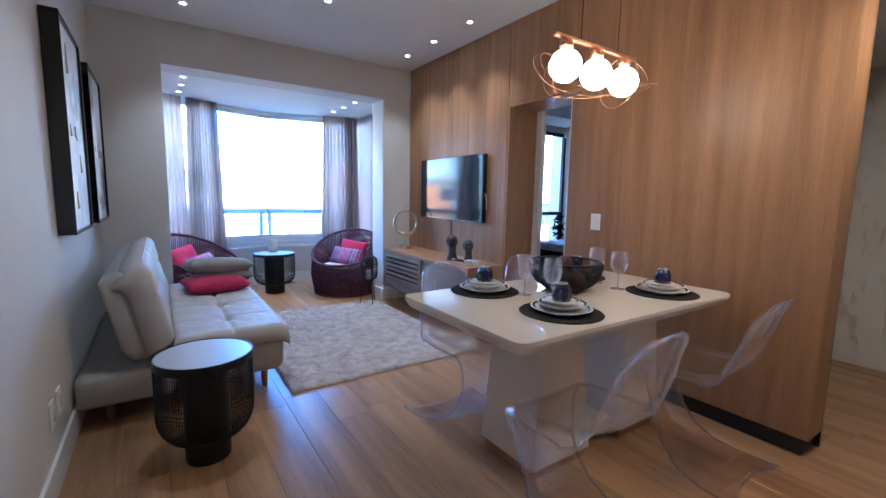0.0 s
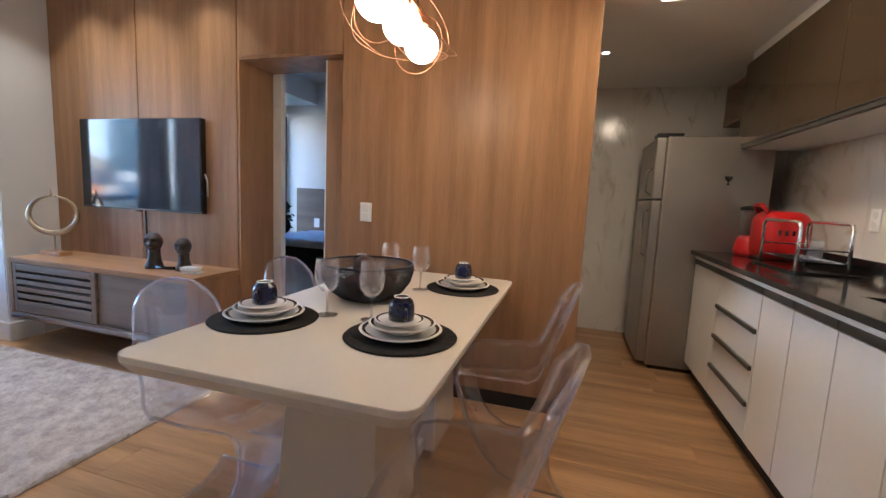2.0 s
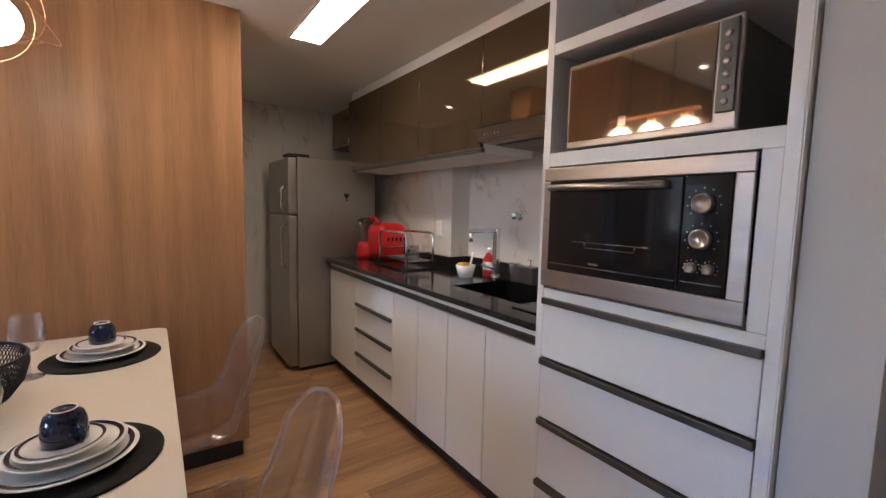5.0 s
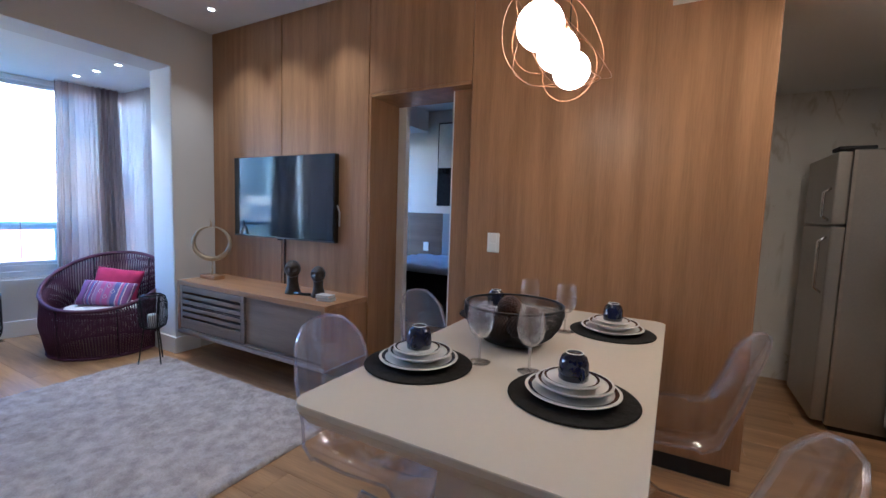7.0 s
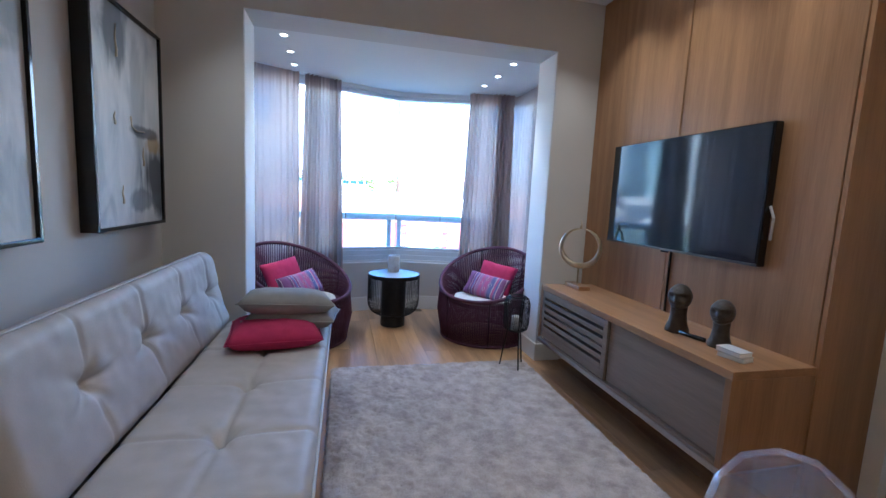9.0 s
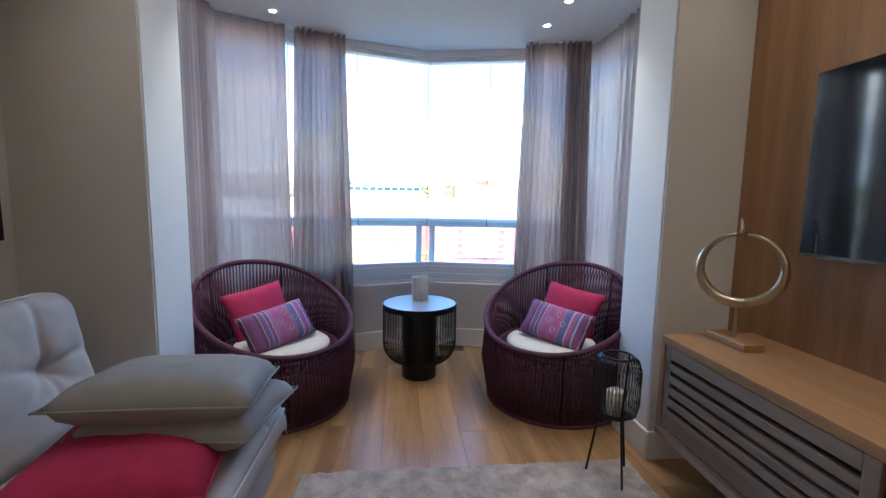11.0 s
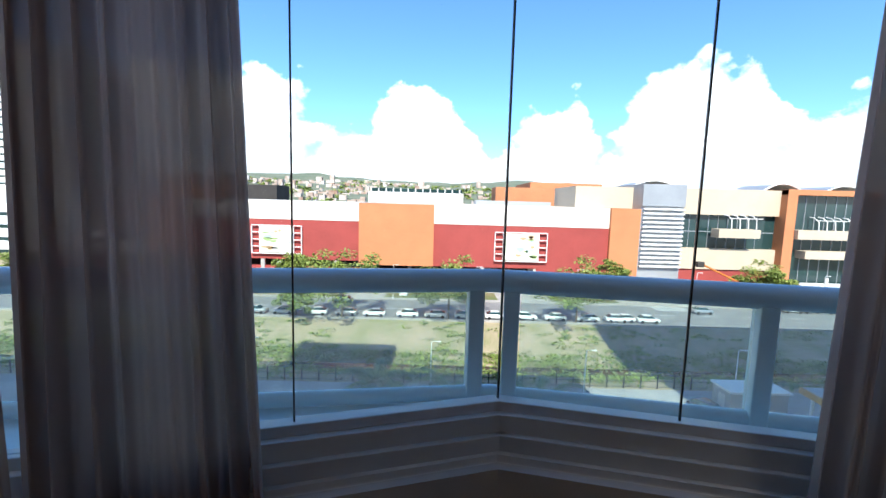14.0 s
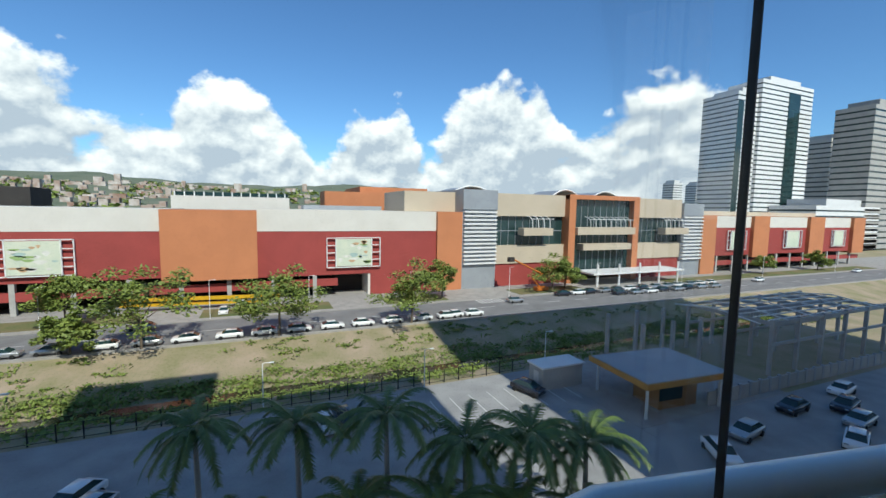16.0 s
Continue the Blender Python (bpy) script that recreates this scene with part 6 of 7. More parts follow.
def bust(x, y, s, rz):
    """A cast abstract head: flared neck, swept skull, cut-away face with brow, nose and chin."""
    bm = lathe([(0, 0), (0.056, 0), (0.054, 0.015), (0.042, 0.05), (0.036, 0.09), (0.038, 0.12), (0.03, 0.15), (0, 0.16)], 24)
    c = Vector((0, -0.010, 0.178))
    made = bmesh.ops.create_icosphere(bm, subdivisions=4, radius=0.064, matrix=Matrix.Translation(c) @ Matrix.Diagonal((0.84, 1.12, 1.0, 1)))
    for v in made["verts"]:
        n = v.co - c
        if n.y < -0.012:
            v.co.y += 0.022 * math.exp(-((n.z - 0.006) / 0.014) ** 2) * math.exp(-((abs(n.x) - 0.022) / 0.016) ** 2)
            v.co.y -= 0.014 * math.exp(-((n.z + 0.006) / 0.016) ** 2 - (n.x / 0.008) ** 2)
            v.co.y += 0.012 * math.exp(-((n.z + 0.030) / 0.006) ** 2)
            v.co.y -= 0.010 * math.exp(-((n.z + 0.046) / 0.012) ** 2 - (n.x / 0.02) ** 2)
            v.co.y -= 0.006 * math.exp(-((n.z - 0.024) / 0.007) ** 2)
        if n.y > 0.01:
            v.co.z -= 0.010 * max(0.0, n.z / 0.064) * n.y / 0.07
        v.co += n.normalized() * 0.0015 * noise.noise(n * 90)
    ob = part("bust", bm, BUST, None, "", True)
    ob.matrix_basis = pose(x, y, 0.655, 0, 0, rz) @ Matrix.Diagonal((s, s, s, 1))
    tagged(ob, "dark bronze abstract head standing on the console", "sculpture", "dark heads")


bust(3.11, 4.30, 1.0, 305)
bust(3.135, 4.075, 0.90, 300)
bk = thing("pen_tray", 3.10, 4.19, 0.655, "black curved tray lying between the heads", "tray")
part("tray", tube([(-0.02, 0.06, 0.012), (0, 0, 0.008), (0.0, -0.07, 0.014)], 0.011, 8), BLACK, bk, "", True)
for k, (m, lb) in enumerate(((CREAM, "small cream boxed book lying on the console"), (PIPE, "thin white booklet lying on a book"))):
    b = thing("book", 3.07 - 0.01 * k, 3.935, 0.655 + 0.022 * k, lb, "book", "", 12 - 8 * k)
    part("cover", box(-0.036, 0.036, -0.054, 0.054, 0, 0.003), m, b)
    part("page_block", box(-0.034, 0.034, -0.052, 0.052, 0.003, 0.018), PORC, b)
    part("cover", box(-0.036, 0.036, -0.054, 0.054, 0.018, 0.021), m, b)


# pictures over the sofa
def painting(y0, y1, label, seed, blots):
    ob = thing("picture", LX + 0.002, (y0 + y1) / 2, 1.032, label, "picture", "framed abstracts")
    w, h = (y1 - y0), 1.066
    for a0, a1, b0, b1 in ((-w / 2, w / 2, 0, 0.018), (-w / 2, w / 2, h - 0.018, h), (-w / 2, -w / 2 + 0.018, 0.0181, h - 0.0181), (w / 2 - 0.018, w / 2, 0.0181, h - 0.0181)):
        part("frame", box(0, 0.072, a0, a1, b0, b1, 0.002), BLACK, ob)
    m, n, l, b = shader("abstract_paint")
    tc, mp = n.new("ShaderNodeTexCoord"), n.new("ShaderNodeMapping")
    mp.inputs["Scale"].default_value, mp.inputs["Location"].default_value = (1, 5.0, 1.6), (seed, seed * 2, 0)
    n1 = n.new("ShaderNodeTexNoise")
    n1.inputs["Scale"].default_value, n1.inputs["Detail"].default_value, n1.inputs["Distortion"].default_value = 1.5, 8, 0.8
    rp = n.new("ShaderNodeValToRGB")
    e = rp.color_ramp.elements
    e[0].position, e[0].color = 0.30, (0.40, 0.43, 0.46, 1)
    e[1].position, e[1].color = 0.62, (0.72, 0.72, 0.71, 1)
    k = e.new(0.45)
    k.color = (0.60, 0.61, 0.61, 1)
    l.new(tc.outputs["Object"], mp.inputs[0])
    l.new(mp.outputs[0], n1.inputs["Vector"])
    l.new(n1.outputs["Fac"], rp.inputs[0])
    col = rp.outputs[0]
    # brushed masses: centre across, centre up, half sizes, strength, colour
    for cy, cz, ry, rz, amount, tint in blots:
        mb, ln, ad, mr, mx = [n.new("ShaderNode" + q) for q in ("Mapping", "VectorMath", "Math", "MapRange", "Mix")]
        mb.vector_type = "POINT"
        mb.inputs["Scale"].default_value = (0, 1 / (ry * w), 1 / (rz * h))
        mb.inputs["Location"].default_value = (0, -cy / ry, -cz / rz)
        ln.operation, ad.operation, ad.inputs[1].default_value, mx.data_type = "LENGTH", "MULTIPLY_ADD", 1.9, "RGBA"
        l.new(tc.outputs["Object"], mb.inputs[0])
        l.new(mb.outputs[0], ln.inputs[0])
        l.new(n1.outputs["Fac"], ad.inputs[0])
        l.new(ln.outputs["Value"], ad.inputs[2])
        for key, val in (("From Min", 1.75), ("From Max", 2.2), ("To Min", amount), ("To Max", 0.0)):
            mr.inputs[key].default_value = val
        l.new(ad.outputs[0], mr.inputs["Value"])
        l.new(mr.outputs[0], mx.inputs["Factor"])
        l.new(col, mx.inputs["A"])
        mx.inputs["B"].default_value = (*tint, 1)
        col = mx.outputs["Result"]
    l.new(col, b.inputs["Base Color"])
    b.inputs["Roughness"].default_value = 0.55
    part("canvas", box(0.004, 0.058, -w / 2 + 0.0181, w / 2 - 0.0181, 0.0181, h - 0.0181), m, ob, "grey and white abstract painting")
    for sy, sz, sl in ((-0.17, 0.84, 0.15), (-0.22, 0.50, 0.06), (0.17, 0.35, 0.10), (-0.15, 0.16, 0.09)):
        pts = [(0.0605, (sy + 0.008 * math.sin(j * 1.7)) * w, (sz * h + sl * (j / 5 - 0.5))) for j in range(6)]
        part("gold_stroke", tube(pts, 0.007, 5, r_end=0.002), BRASS, ob, "gold leaf stroke", True)
    pts = [(0.0605, q * w, r * h) for q, r in ((0.0, 0.53), (0.01, 0.485), (0.08, 0.468), (0.20, 0.472))]
    part("gold_stroke", tube(pts, 0.004, 5), BRASS, ob, "gold leaf stroke", True)


painting(4.722, 5.448, "black-framed grey abstract painting with gold strokes", 3,
         ((-0.17, 0.90, 0.14, 0.20, 0.8, (0.10, 0.12, 0.14)), (0.10, 0.62, 0.10, 0.30, 0.4, (0.25, 0.27, 0.29)), (0.38, 0.24, 0.17, 0.17, 0.95, (0.05, 0.055, 0.065)), (0.36, 0.42, 0.13, 0.05, 0.8, (0.42, 0.28, 0.10)), (0.20, 0.13, 0.22, 0.05, 0.7, (0.12, 0.13, 0.15)), (0.22, 0.47, 0.24, 0.03, 0.8, (0.07, 0.07, 0.08))))
painting(3.72, 4.371, "black-framed pale abstract painting with gold strokes", 9,
         ((0.30, 0.72, 0.30, 0.08, 0.7, (0.30, 0.36, 0.36)), (-0.10, 0.40, 0.20, 0.20, 0.5, (0.36, 0.38, 0.39)), (0.20, 0.62, 0.22, 0.04, 0.6, (0.26, 0.30, 0.31))))

# lantern on a tripod
ln = thing("lantern", 2.745, 5.44, 0, "black wire lantern on a tripod with a white candle", "lantern")
for k in range(3):
    a = 2 * math.pi * k / 3 + 0.5
    part("leg", tube([(0.105 * math.cos(a), 0.105 * math.sin(a), 0.0), (0.06 * math.cos(a), 0.06 * math.sin(a), 0.30), (0.085 * math.cos(a), 0.085 * math.sin(a), 0.55)], 0.005, 6), BLACKM, ln)
bm = bmesh.new()
lp = [(0.05, 0.30), (0.085, 0.315), (0.095, 0.36), (0.097, 0.50), (0.085, 0.545), (0.06, 0.56)]
for k in range(44):
    for dd in (-1, 1):
        tube([(r * math.cos(2 * math.pi * k / 44 + dd * 0.09 * i), r * math.sin(2 * math.pi * k / 44 + dd * 0.09 * i), z) for i, (r, z) in enumerate(lp)], 0.0013, 3, bm=bm)
part("cage", bm, BLACKM, ln, "fine black wire cage")
part("rim", tube([(0.062 * math.cos(a), 0.062 * math.sin(a), 0.56) for a in [k * math.pi / 16 for k in range(32)]], 0.005, 6, True), BLACKM, ln, "", True)
part("floor_plate", lathe([(0, 0.297), (0.06, 0.297), (0.06, 0.303), (0, 0.303)], 24), BLACKM, ln)
cd = thing("candle", 2.745, 5.44, 0.303, "white pillar candle standing in the lantern", "candle")
part("wax", lathe([(0, 0), (0.036, 0), (0.037, 0.10), (0.033, 0.106), (0, 0.103)], 24), CREAM, cd, "", True)

# recessed ceiling spots
def spot(x, y, z, label):
    ob = thing("ceiling_spot", x, y, z, label, "spotlight", "recessed spots")
    part("ring", lathe([(0.022, -0.001), (0.033, -0.004), (0.036, 0.0), (0.022, 0.0)], 24), TRIM, ob, "", True)
    part("lens", lathe([(0, -0.0015), (0.021, -0.0015), (0.021, 0.0), (0, 0.0)], 20), SPOT_G, ob, "glowing lens")


for sx, sy in MAIN_SPOTS:
    spot(sx, sy, CZ, "small round recessed spot in the ceiling")
for sx, sy in BAY_SPOTS:
    spot(sx, sy, 2.376, "small round recessed spot in the bay ceiling")
for sx, sy in ((2.3, 1.75), (1.6, 1.3), (4.3, 1.5)):
    spot(sx, sy, KZ, "small round recessed spot in the kitchen ceiling")
kl = thing("ceiling_light", 3.13, 1.20, KZ, "glowing rectangular recessed kitchen light", "lamp")
bm = box(-0.405, 0.405, -0.095, -0.085, -0.006, 0.0)
box(-0.405, 0.405, 0.085, 0.095, -0.006, 0.0, bm=bm)
box(-0.405, -0.395, -0.085, 0.085, -0.006, 0.0, bm=bm)
box(0.395, 0.405, -0.085, 0.085, -0.006, 0.0, bm=bm)
part("frame", bm, TRIM, kl)
part("diffuser", box(-0.394, 0.394, -0.084, 0.084, -0.003, 0.0), glow("warm_diffuser", (1.0, 0.74, 0.46), 0.5), kl, "glowing warm diffuser")

# ---- the bay ----
def rope_chair(x, y, rz, label):
    """Round rope armchair; its front looks along -y before turning."""
    ob = thing("armchair", x, y, 0, label, "armchair", "rope armchairs in the bay", rz)

    def rim(a):
        b = 0.5 - 0.5 * math.cos(a)         # 0 at the front, 1 at the back
        r = 0.405 + 0.045 * b
        return Vector((r * math.sin(a), -r * math.cos(a) * 1.02, 0.40 + 0.385 * b ** 1.2))

    def seat_ring(a):
        return Vector((0.33 * math.sin(a), -0.34 * math.cos(a), 0.335))

    def foot(a):
        return Vector((0.392 * math.sin(a), -0.392 * math.cos(a), 0.012))
    N = 132
    part("rim", tube([rim(2 * math.pi * k / 72) for k in range(72)], 0.016, 10, True), ROPE, ob, "rope-wrapped rim", True)
    part("foot_ring", tube([foot(2 * math.pi * k / 48) for k in range(48)], 0.012, 8, True), ROPE, ob, "", True)
    part("seat_ring", tube([seat_ring(2 * math.pi * k / 48) for k in range(48)], 0.010, 8, True), ROPE, ob, "", True)
    for k in range(N):
        a = 2 * math.pi * k / N
        p, q, f = rim(a), seat_ring(a + 0.12), foot(a)
        out = Vector((math.sin(a), -math.cos(a), 0)) * 0.03
        part("rope", tube([p, (p + f) / 2 + out, f], 0.0045, 4), ROPE, ob, "", True)
        part("rope", tube([p, p.lerp(q, 0.55) + out * 0.7, q], 0.0045, 4), ROPE, ob, "", True)
    for k in range(36):
        xx = -0.31 + 0.62 * k / 35
        yy = 0.335 * math.sqrt(max(0.01, 1 - (xx / 0.335) ** 2))
        part("seat_rope", tube([(xx, -yy, 0.338), (xx, 0, 0.325), (xx, yy, 0.338)], 0.0072, 4), ROPE, ob, "", True)
    for j in range(22):
        z = 0.03 + j * 0.0135
        r = 0.394 + 0.006 * (z / 0.33)
        part("skirt_rope", tube([(r * math.sin(2 * math.pi * k / 48), -r * math.cos(2 * math.pi * k / 48), z) for k in range(48)], 0.0048, 4, True), ROPE, ob, "", True)
    for k in range(6):
        a = 2 * math.pi * (k + 0.5) / 6
        part("frame_bar", tube([rim(a), foot(a)], 0.008, 6), BLACKM, ob, "dark steel frame bar")
    return ob


PURPLE, PINK, BLUE_, LILAC, PALE, DKP = (0.20, 0.075, 0.20), (0.40, 0.10, 0.25), (0.12, 0.13, 0.32), (0.30, 0.16, 0.31), (0.52, 0.42, 0.48), (0.12, 0.055, 0.13)
STRIPE = banded("ikat_stripes", [(0.0, DKP), (0.05, PALE), (0.058, DKP), (0.085, PALE), (0.093, PURPLE), (0.20, DKP), (0.24, PALE), (0.25, PURPLE), (0.285, BLUE_), (0.31, PALE), (0.318, PURPLE), (0.36, PALE), (0.37, LILAC), (0.43, PINK), (0.50, LILAC), (0.535, PINK), (0.62, LILAC), (0.66, BLUE_), (0.735, PALE), (0.755, PINK), (0.80, BLUE_), (0.835, PALE), (0.85, PURPLE), (0.92, PALE), (0.93, DKP)], 0, 0.46)
for cx, cy, rz, flip in ((1.115, 6.27, 42, 1), (2.765, 6.235, -42, -1)):
    if flip > 0:
        tub = rope_chair(cx, cy, rz, "aubergine rope tub armchair standing in the window bay")
    else:
        copy_thing(tub, pose(cx, cy, 0, 0, 0, rz))
    M = pose(cx, cy, 0, 0, 0, rz)

    def put(name, m, bm, mat, label, group):
        ob = thing(name, 0, 0, 0, label, "cushion", group)
        ob.matrix_basis = M @ m
        part("cover", bm, mat, ob, "", True)
        return ob
    seat_pad = lathe([(0, 0), (0.255, 0.0), (0.265, 0.012), (0.258, 0.026), (0.22, 0.032), (0, 0.034)], 40)
    put("seat_pad", pose(0, -0.05, 0.347), seat_pad, CREAM, "round cream felt seat pad on the rope seat", "seat pads")
    put("cushion", pose(-0.02 * flip, 0.195, 0.515, -24, -7 * flip, 6 * flip), cushion(0.38, 0.30, 0.11), RED_C, "raspberry cushion leaning on the armchair's back", "raspberry cushions")
    ob = put("cushion", pose(-0.025 * flip, -0.05, 0.475, -34, -5 * flip, 10 * flip), cushion(0.425, 0.235, 0.12), STRIPE, "purple and pink striped cushion resting in the armchair", "striped cushions")
    for dx, dz in ((0.03, 0.05), (0.03, -0.05), (0.075, 0.0), (-0.02, 0.0)):
        pts = [(dx + 0.016 * a, -0.0655 + 0.004 * abs(dz) * 10, dz + 0.02 * b) for a, b in ((-1, 0), (0, 1), (1, 0), (0, -1))]
        part("diamond", tube(pts, 0.0016, 4, True), PIPE, ob, "pale woven diamond")


def curtain(name, line, folds, amp, label, mat, flare=0.05, seed=1):
    """Hanging cloth along a plan line, with uneven folds; it spreads a little towards the floor."""
    pts = [Vector((*p, 0)) for p in line]
    seg = [(b - a).length for a, b in zip(pts, pts[1:])]
    tot = sum(seg)
    random.seed(seed)
    ph = [random.uniform(0, 6.28) for _ in range(4)]

    def fn(u, v):
        s = u * tot
        i = 0
        while i < len(seg) - 1 and s > seg[i]:
            s -= seg[i]
            i += 1
        d = (pts[i + 1] - pts[i]).normalized()
        p = pts[i] + d * s
        n = Vector((-d.y, d.x, 0))
        w = u * folds * 2 * math.pi
        depth = amp * (0.55 + 0.45 * math.sin(u * 9 + ph[0])) * (0.75 + 0.35 * (1 - v))
        f = math.sin(w + 0.6 * math.sin(u * 13 + ph[1])) + 0.35 * math.sin(2.3 * w + ph[2]) + 0.25 * (1 - v) * math.sin(u * 21 + v * 3 + ph[3])
        p = p + n * depth * f + d * (u - 0.5) * flare * (1 - v) * 2
        return (p.x, p.y, 0.012 + 2.355 * v)
    bm = sheet(fn, max(60, folds * 18), 22)
    ob = thing(name, pts[0].x, pts[0].y, 0, label, "curtain", "taupe voile curtains")
    ob.matrix_basis = Matrix.Identity(4)
    part("cloth", bm, mat, ob, "", True)
    part("track", tube([(p.x, p.y, 2.371) for p in pts], 0.004, 6), TRIM, ob, "white curtain track")


curtain("curtain", [(1.085, 6.93), (1.415, 7.045)], 9, 0.050, "taupe voile curtain drawn aside, hanging to the floor", VOILE, 0.06, 2)
curtain("curtain", [(0.648, 5.92), (0.648, 6.72), (1.03, 6.90)], 17, 0.034, "taupe voile curtain covering the bay's side panes", VOILE, 0.02, 5)
curtain("curtain", [(2.74, 7.0), (3.20, 6.895)], 10, 0.048, "taupe voile curtain drawn aside, hanging to the floor", VOILE, 0.05, 3)
curtain("curtain", [(3.06, 6.985), (3.25, 6.92), (3.258, 5.93)], 15, 0.030, "thin taupe voile curtain over the bay's side panes", VOILE_T, 0.0, 7)

# ---- kitchen ----
FY = 0.765                                   # front of the base cabinets


def base_unit(x0, x1, kind, label):
    ob = thing("base_cabinet", (x0 + x1) / 2, 0.4, 0.10, label, "cabinet", "kitchen base cabinets")
    w = (x1 - x0) / 2
    part("body", box(-w + 0.001, w - 0.001, -0.36 if x0 < 3.4 else -0.20, FY - 0.42, 0.0, 0.775 if x0 > 2.9 else 0.60), LACQ, ob)
    yf0, yf1 = FY - 0.419, FY - 0.4
    if kind == "drawers":
        for k in range(4):
            z0 = 0.003 + k * 0.182
            d = part("drawer_front", box(-w + 0.002, w - 0.002, yf0, yf1, z0, z0 + 0.178, 0.0015), LACQ, ob)
            if k:
                part("handle", box(-w + 0.01, w - 0.01, yf1 + 0.0005, yf1 + 0.016, z0 - 0.012, z0 + 0.012, 0.002), HANDLE, d, "dark grip profile")
    else:
        d = part("door", box(-w + 0.002, w - 0.002, yf0, yf1, 0.003, 0.728, 0.0015), LACQ, ob)
    part("handle_rail", box(-w + 0.002, w - 0.002, yf1 - 0.012, yf1 + 0.004, 0.733, 0.765, 0.002), HANDLE, ob, "dark grip profile under the worktop")
    return ob


base_unit(3.82, 4.35, "door", "white lacquered base cabinet beside the fridge")
base_unit(3.25, 3.818, "drawers", "white lacquered drawer cabinet with dark grips")
base_unit(2.962, 3.248, "door", "white lacquered base cabinet with a dark grip")
base_unit(2.67, 2.96, "door", "white lacquered base cabinet with a dark grip")
base_unit(2.38, 2.668, "door", "white lacquered sink cabinet with a dark grip")
base_unit(2.055, 2.378, "door", "white lacquered base cabinet beside the oven tower")
setting("trim_toe_kick", box(2.055, 4.35, 0.10, FY - 0.05, 0.0, 0.098), DARK, "dark recessed toe kick")

wt = thing("worktop", 3.2, 0.4, 0.876, "polished black granite worktop with a low upstand", "worktop")
wt.matrix_basis = Matrix.Identity(4)
for x0, x1, y0, y1 in ((2.055, 2.32, 0.032, 0.795), (2.86, 3.459, 0.032, 0.795), (3.459, 4.355, 0.192, 0.795), (2.32, 2.86, 0.032, 0.20), (2.32, 2.86, 0.62, 0.795)):
    part("slab", box(x0, x1, y0, y1, 0.898, 0.925), GRANITE, wt)
part("front_edge", box(2.055, 4.355, 0.7955, 0.803, 0.897, 0.925, 0.002), GRANITE, wt)
part("upstand", box(2.055, 3.455, 0.031, 0.05, 0.9255, 1.0, 0.002), GRANITE, wt)
part("upstand", box(3.44, 3.458, 0.051, 0.21, 0.9255, 1.0, 0.002), GRANITE, wt)
part("upstand", box(3.459, 4.355, 0.191, 0.21, 0.9255, 1.0, 0.002), GRANITE, wt)
part("light_strip", box(2.055, 4.35, FY - 0.02, FY + 0.006, 0.868, 0.8965), LACQ, wt, "pale strip under the worktop")
sk = thing("sink", 2.59, 0.41, 0.74, "black granite sink bowl let into the worktop", "sink")
bm = box(-0.268, 0.268, -0.208, 0.208, 0.0, 0.008)
box(-0.268, -0.26, -0.208, 0.208, 0.008, 0.185, bm=bm)
box(0.26, 0.268, -0.208, 0.208, 0.008, 0.185, bm=bm)
box(-0.26, 0.26, -0.208, -0.2, 0.008, 0.185, bm=bm)
box(-0.26, 0.26, 0.2, 0.208, 0.008, 0.185, bm=bm)
part("bowl", bm, BLACK, sk)
part("drain", lathe([(0, 0.009), (0.04, 0.009), (0.045, 0.013), (0.03, 0.012), (0, 0.011)], 24), CHROME, sk, "chrome drain", True)
hob = thing("cooktop", 2.20, 0.45, 0.925, "black glass cooktop flush on the worktop", "cooktop")
part("glass", box(-0.11, 0.10, -0.24, 0.24, 0.0, 0.006, 0.002), BLACK, hob)

fc = thing("faucet", 2.88, 0.27, 0.925, "angular chrome kitchen tap with a swivel arm", "tap")
part("base", lathe([(0, 0), (0.028, 0), (0.028, 0.03), (0.02, 0.036), (0, 0.036)], 24), CHROME, fc, "", True)
part("column", box(-0.017, 0.017, -0.017, 0.017, 0.036, 0.31, 0.004), CHROME, fc)
part("arm", box(-0.012, 0.012, -0.012, 0.21, 0.285, 0.31, 0.004), CHROME, fc)
part("spout", lathe([(0, 0.235), (0.012, 0.235), (0.013, 0.284), (0, 0.284)], 16), CHROME, fc, "", True, at=pose(0, 0.195, 0))
part("lever", tube([(0.0, 0.02, 0.07), (0, 0.07, 0.085), (0, 0.11, 0.10)], 0.007, 8), CHROME, fc, "", True)

rk = thing("dish_rack", 3.62, 0.46, 0.925, "chrome wire dish rack on a black tray", "dish rack")
part("tray", box(-0.22, 0.22, -0.14, 0.15, 0.0, 0.012, 0.004), BLACK, rk, "black plastic tray")
for y in (-0.09, 0.12):
    part("hoop", tube([(-0.20, y, 0.012), (-0.20, y, 0.22), (-0.185, y, 0.245), (-0.16, y, 0.25), (0.16, y, 0.25), (0.185, y, 0.245), (0.20, y, 0.22), (0.20, y, 0.012)], 0.009, 8), CHROME, rk, "bent chrome hoop", True)
for k in range(10):
    part("wire", tube([(-0.19 + k * 0.042, -0.085, 0.06), (-0.19 + k * 0.042, 0.115, 0.06)], 0.003, 5), CHROME, rk)
part("side_rail", tube([(-0.20, -0.09, 0.12), (-0.20, 0.12, 0.12)], 0.005, 6), CHROME, rk)
part("side_rail", tube([(0.20, -0.09, 0.12), (0.20, 0.12, 0.12)], 0.005, 6), CHROME, rk)
gl = thing("tumbler", 3.50, 0.47, 0.988, "clear upturned tumbler in the dish rack", "glass")
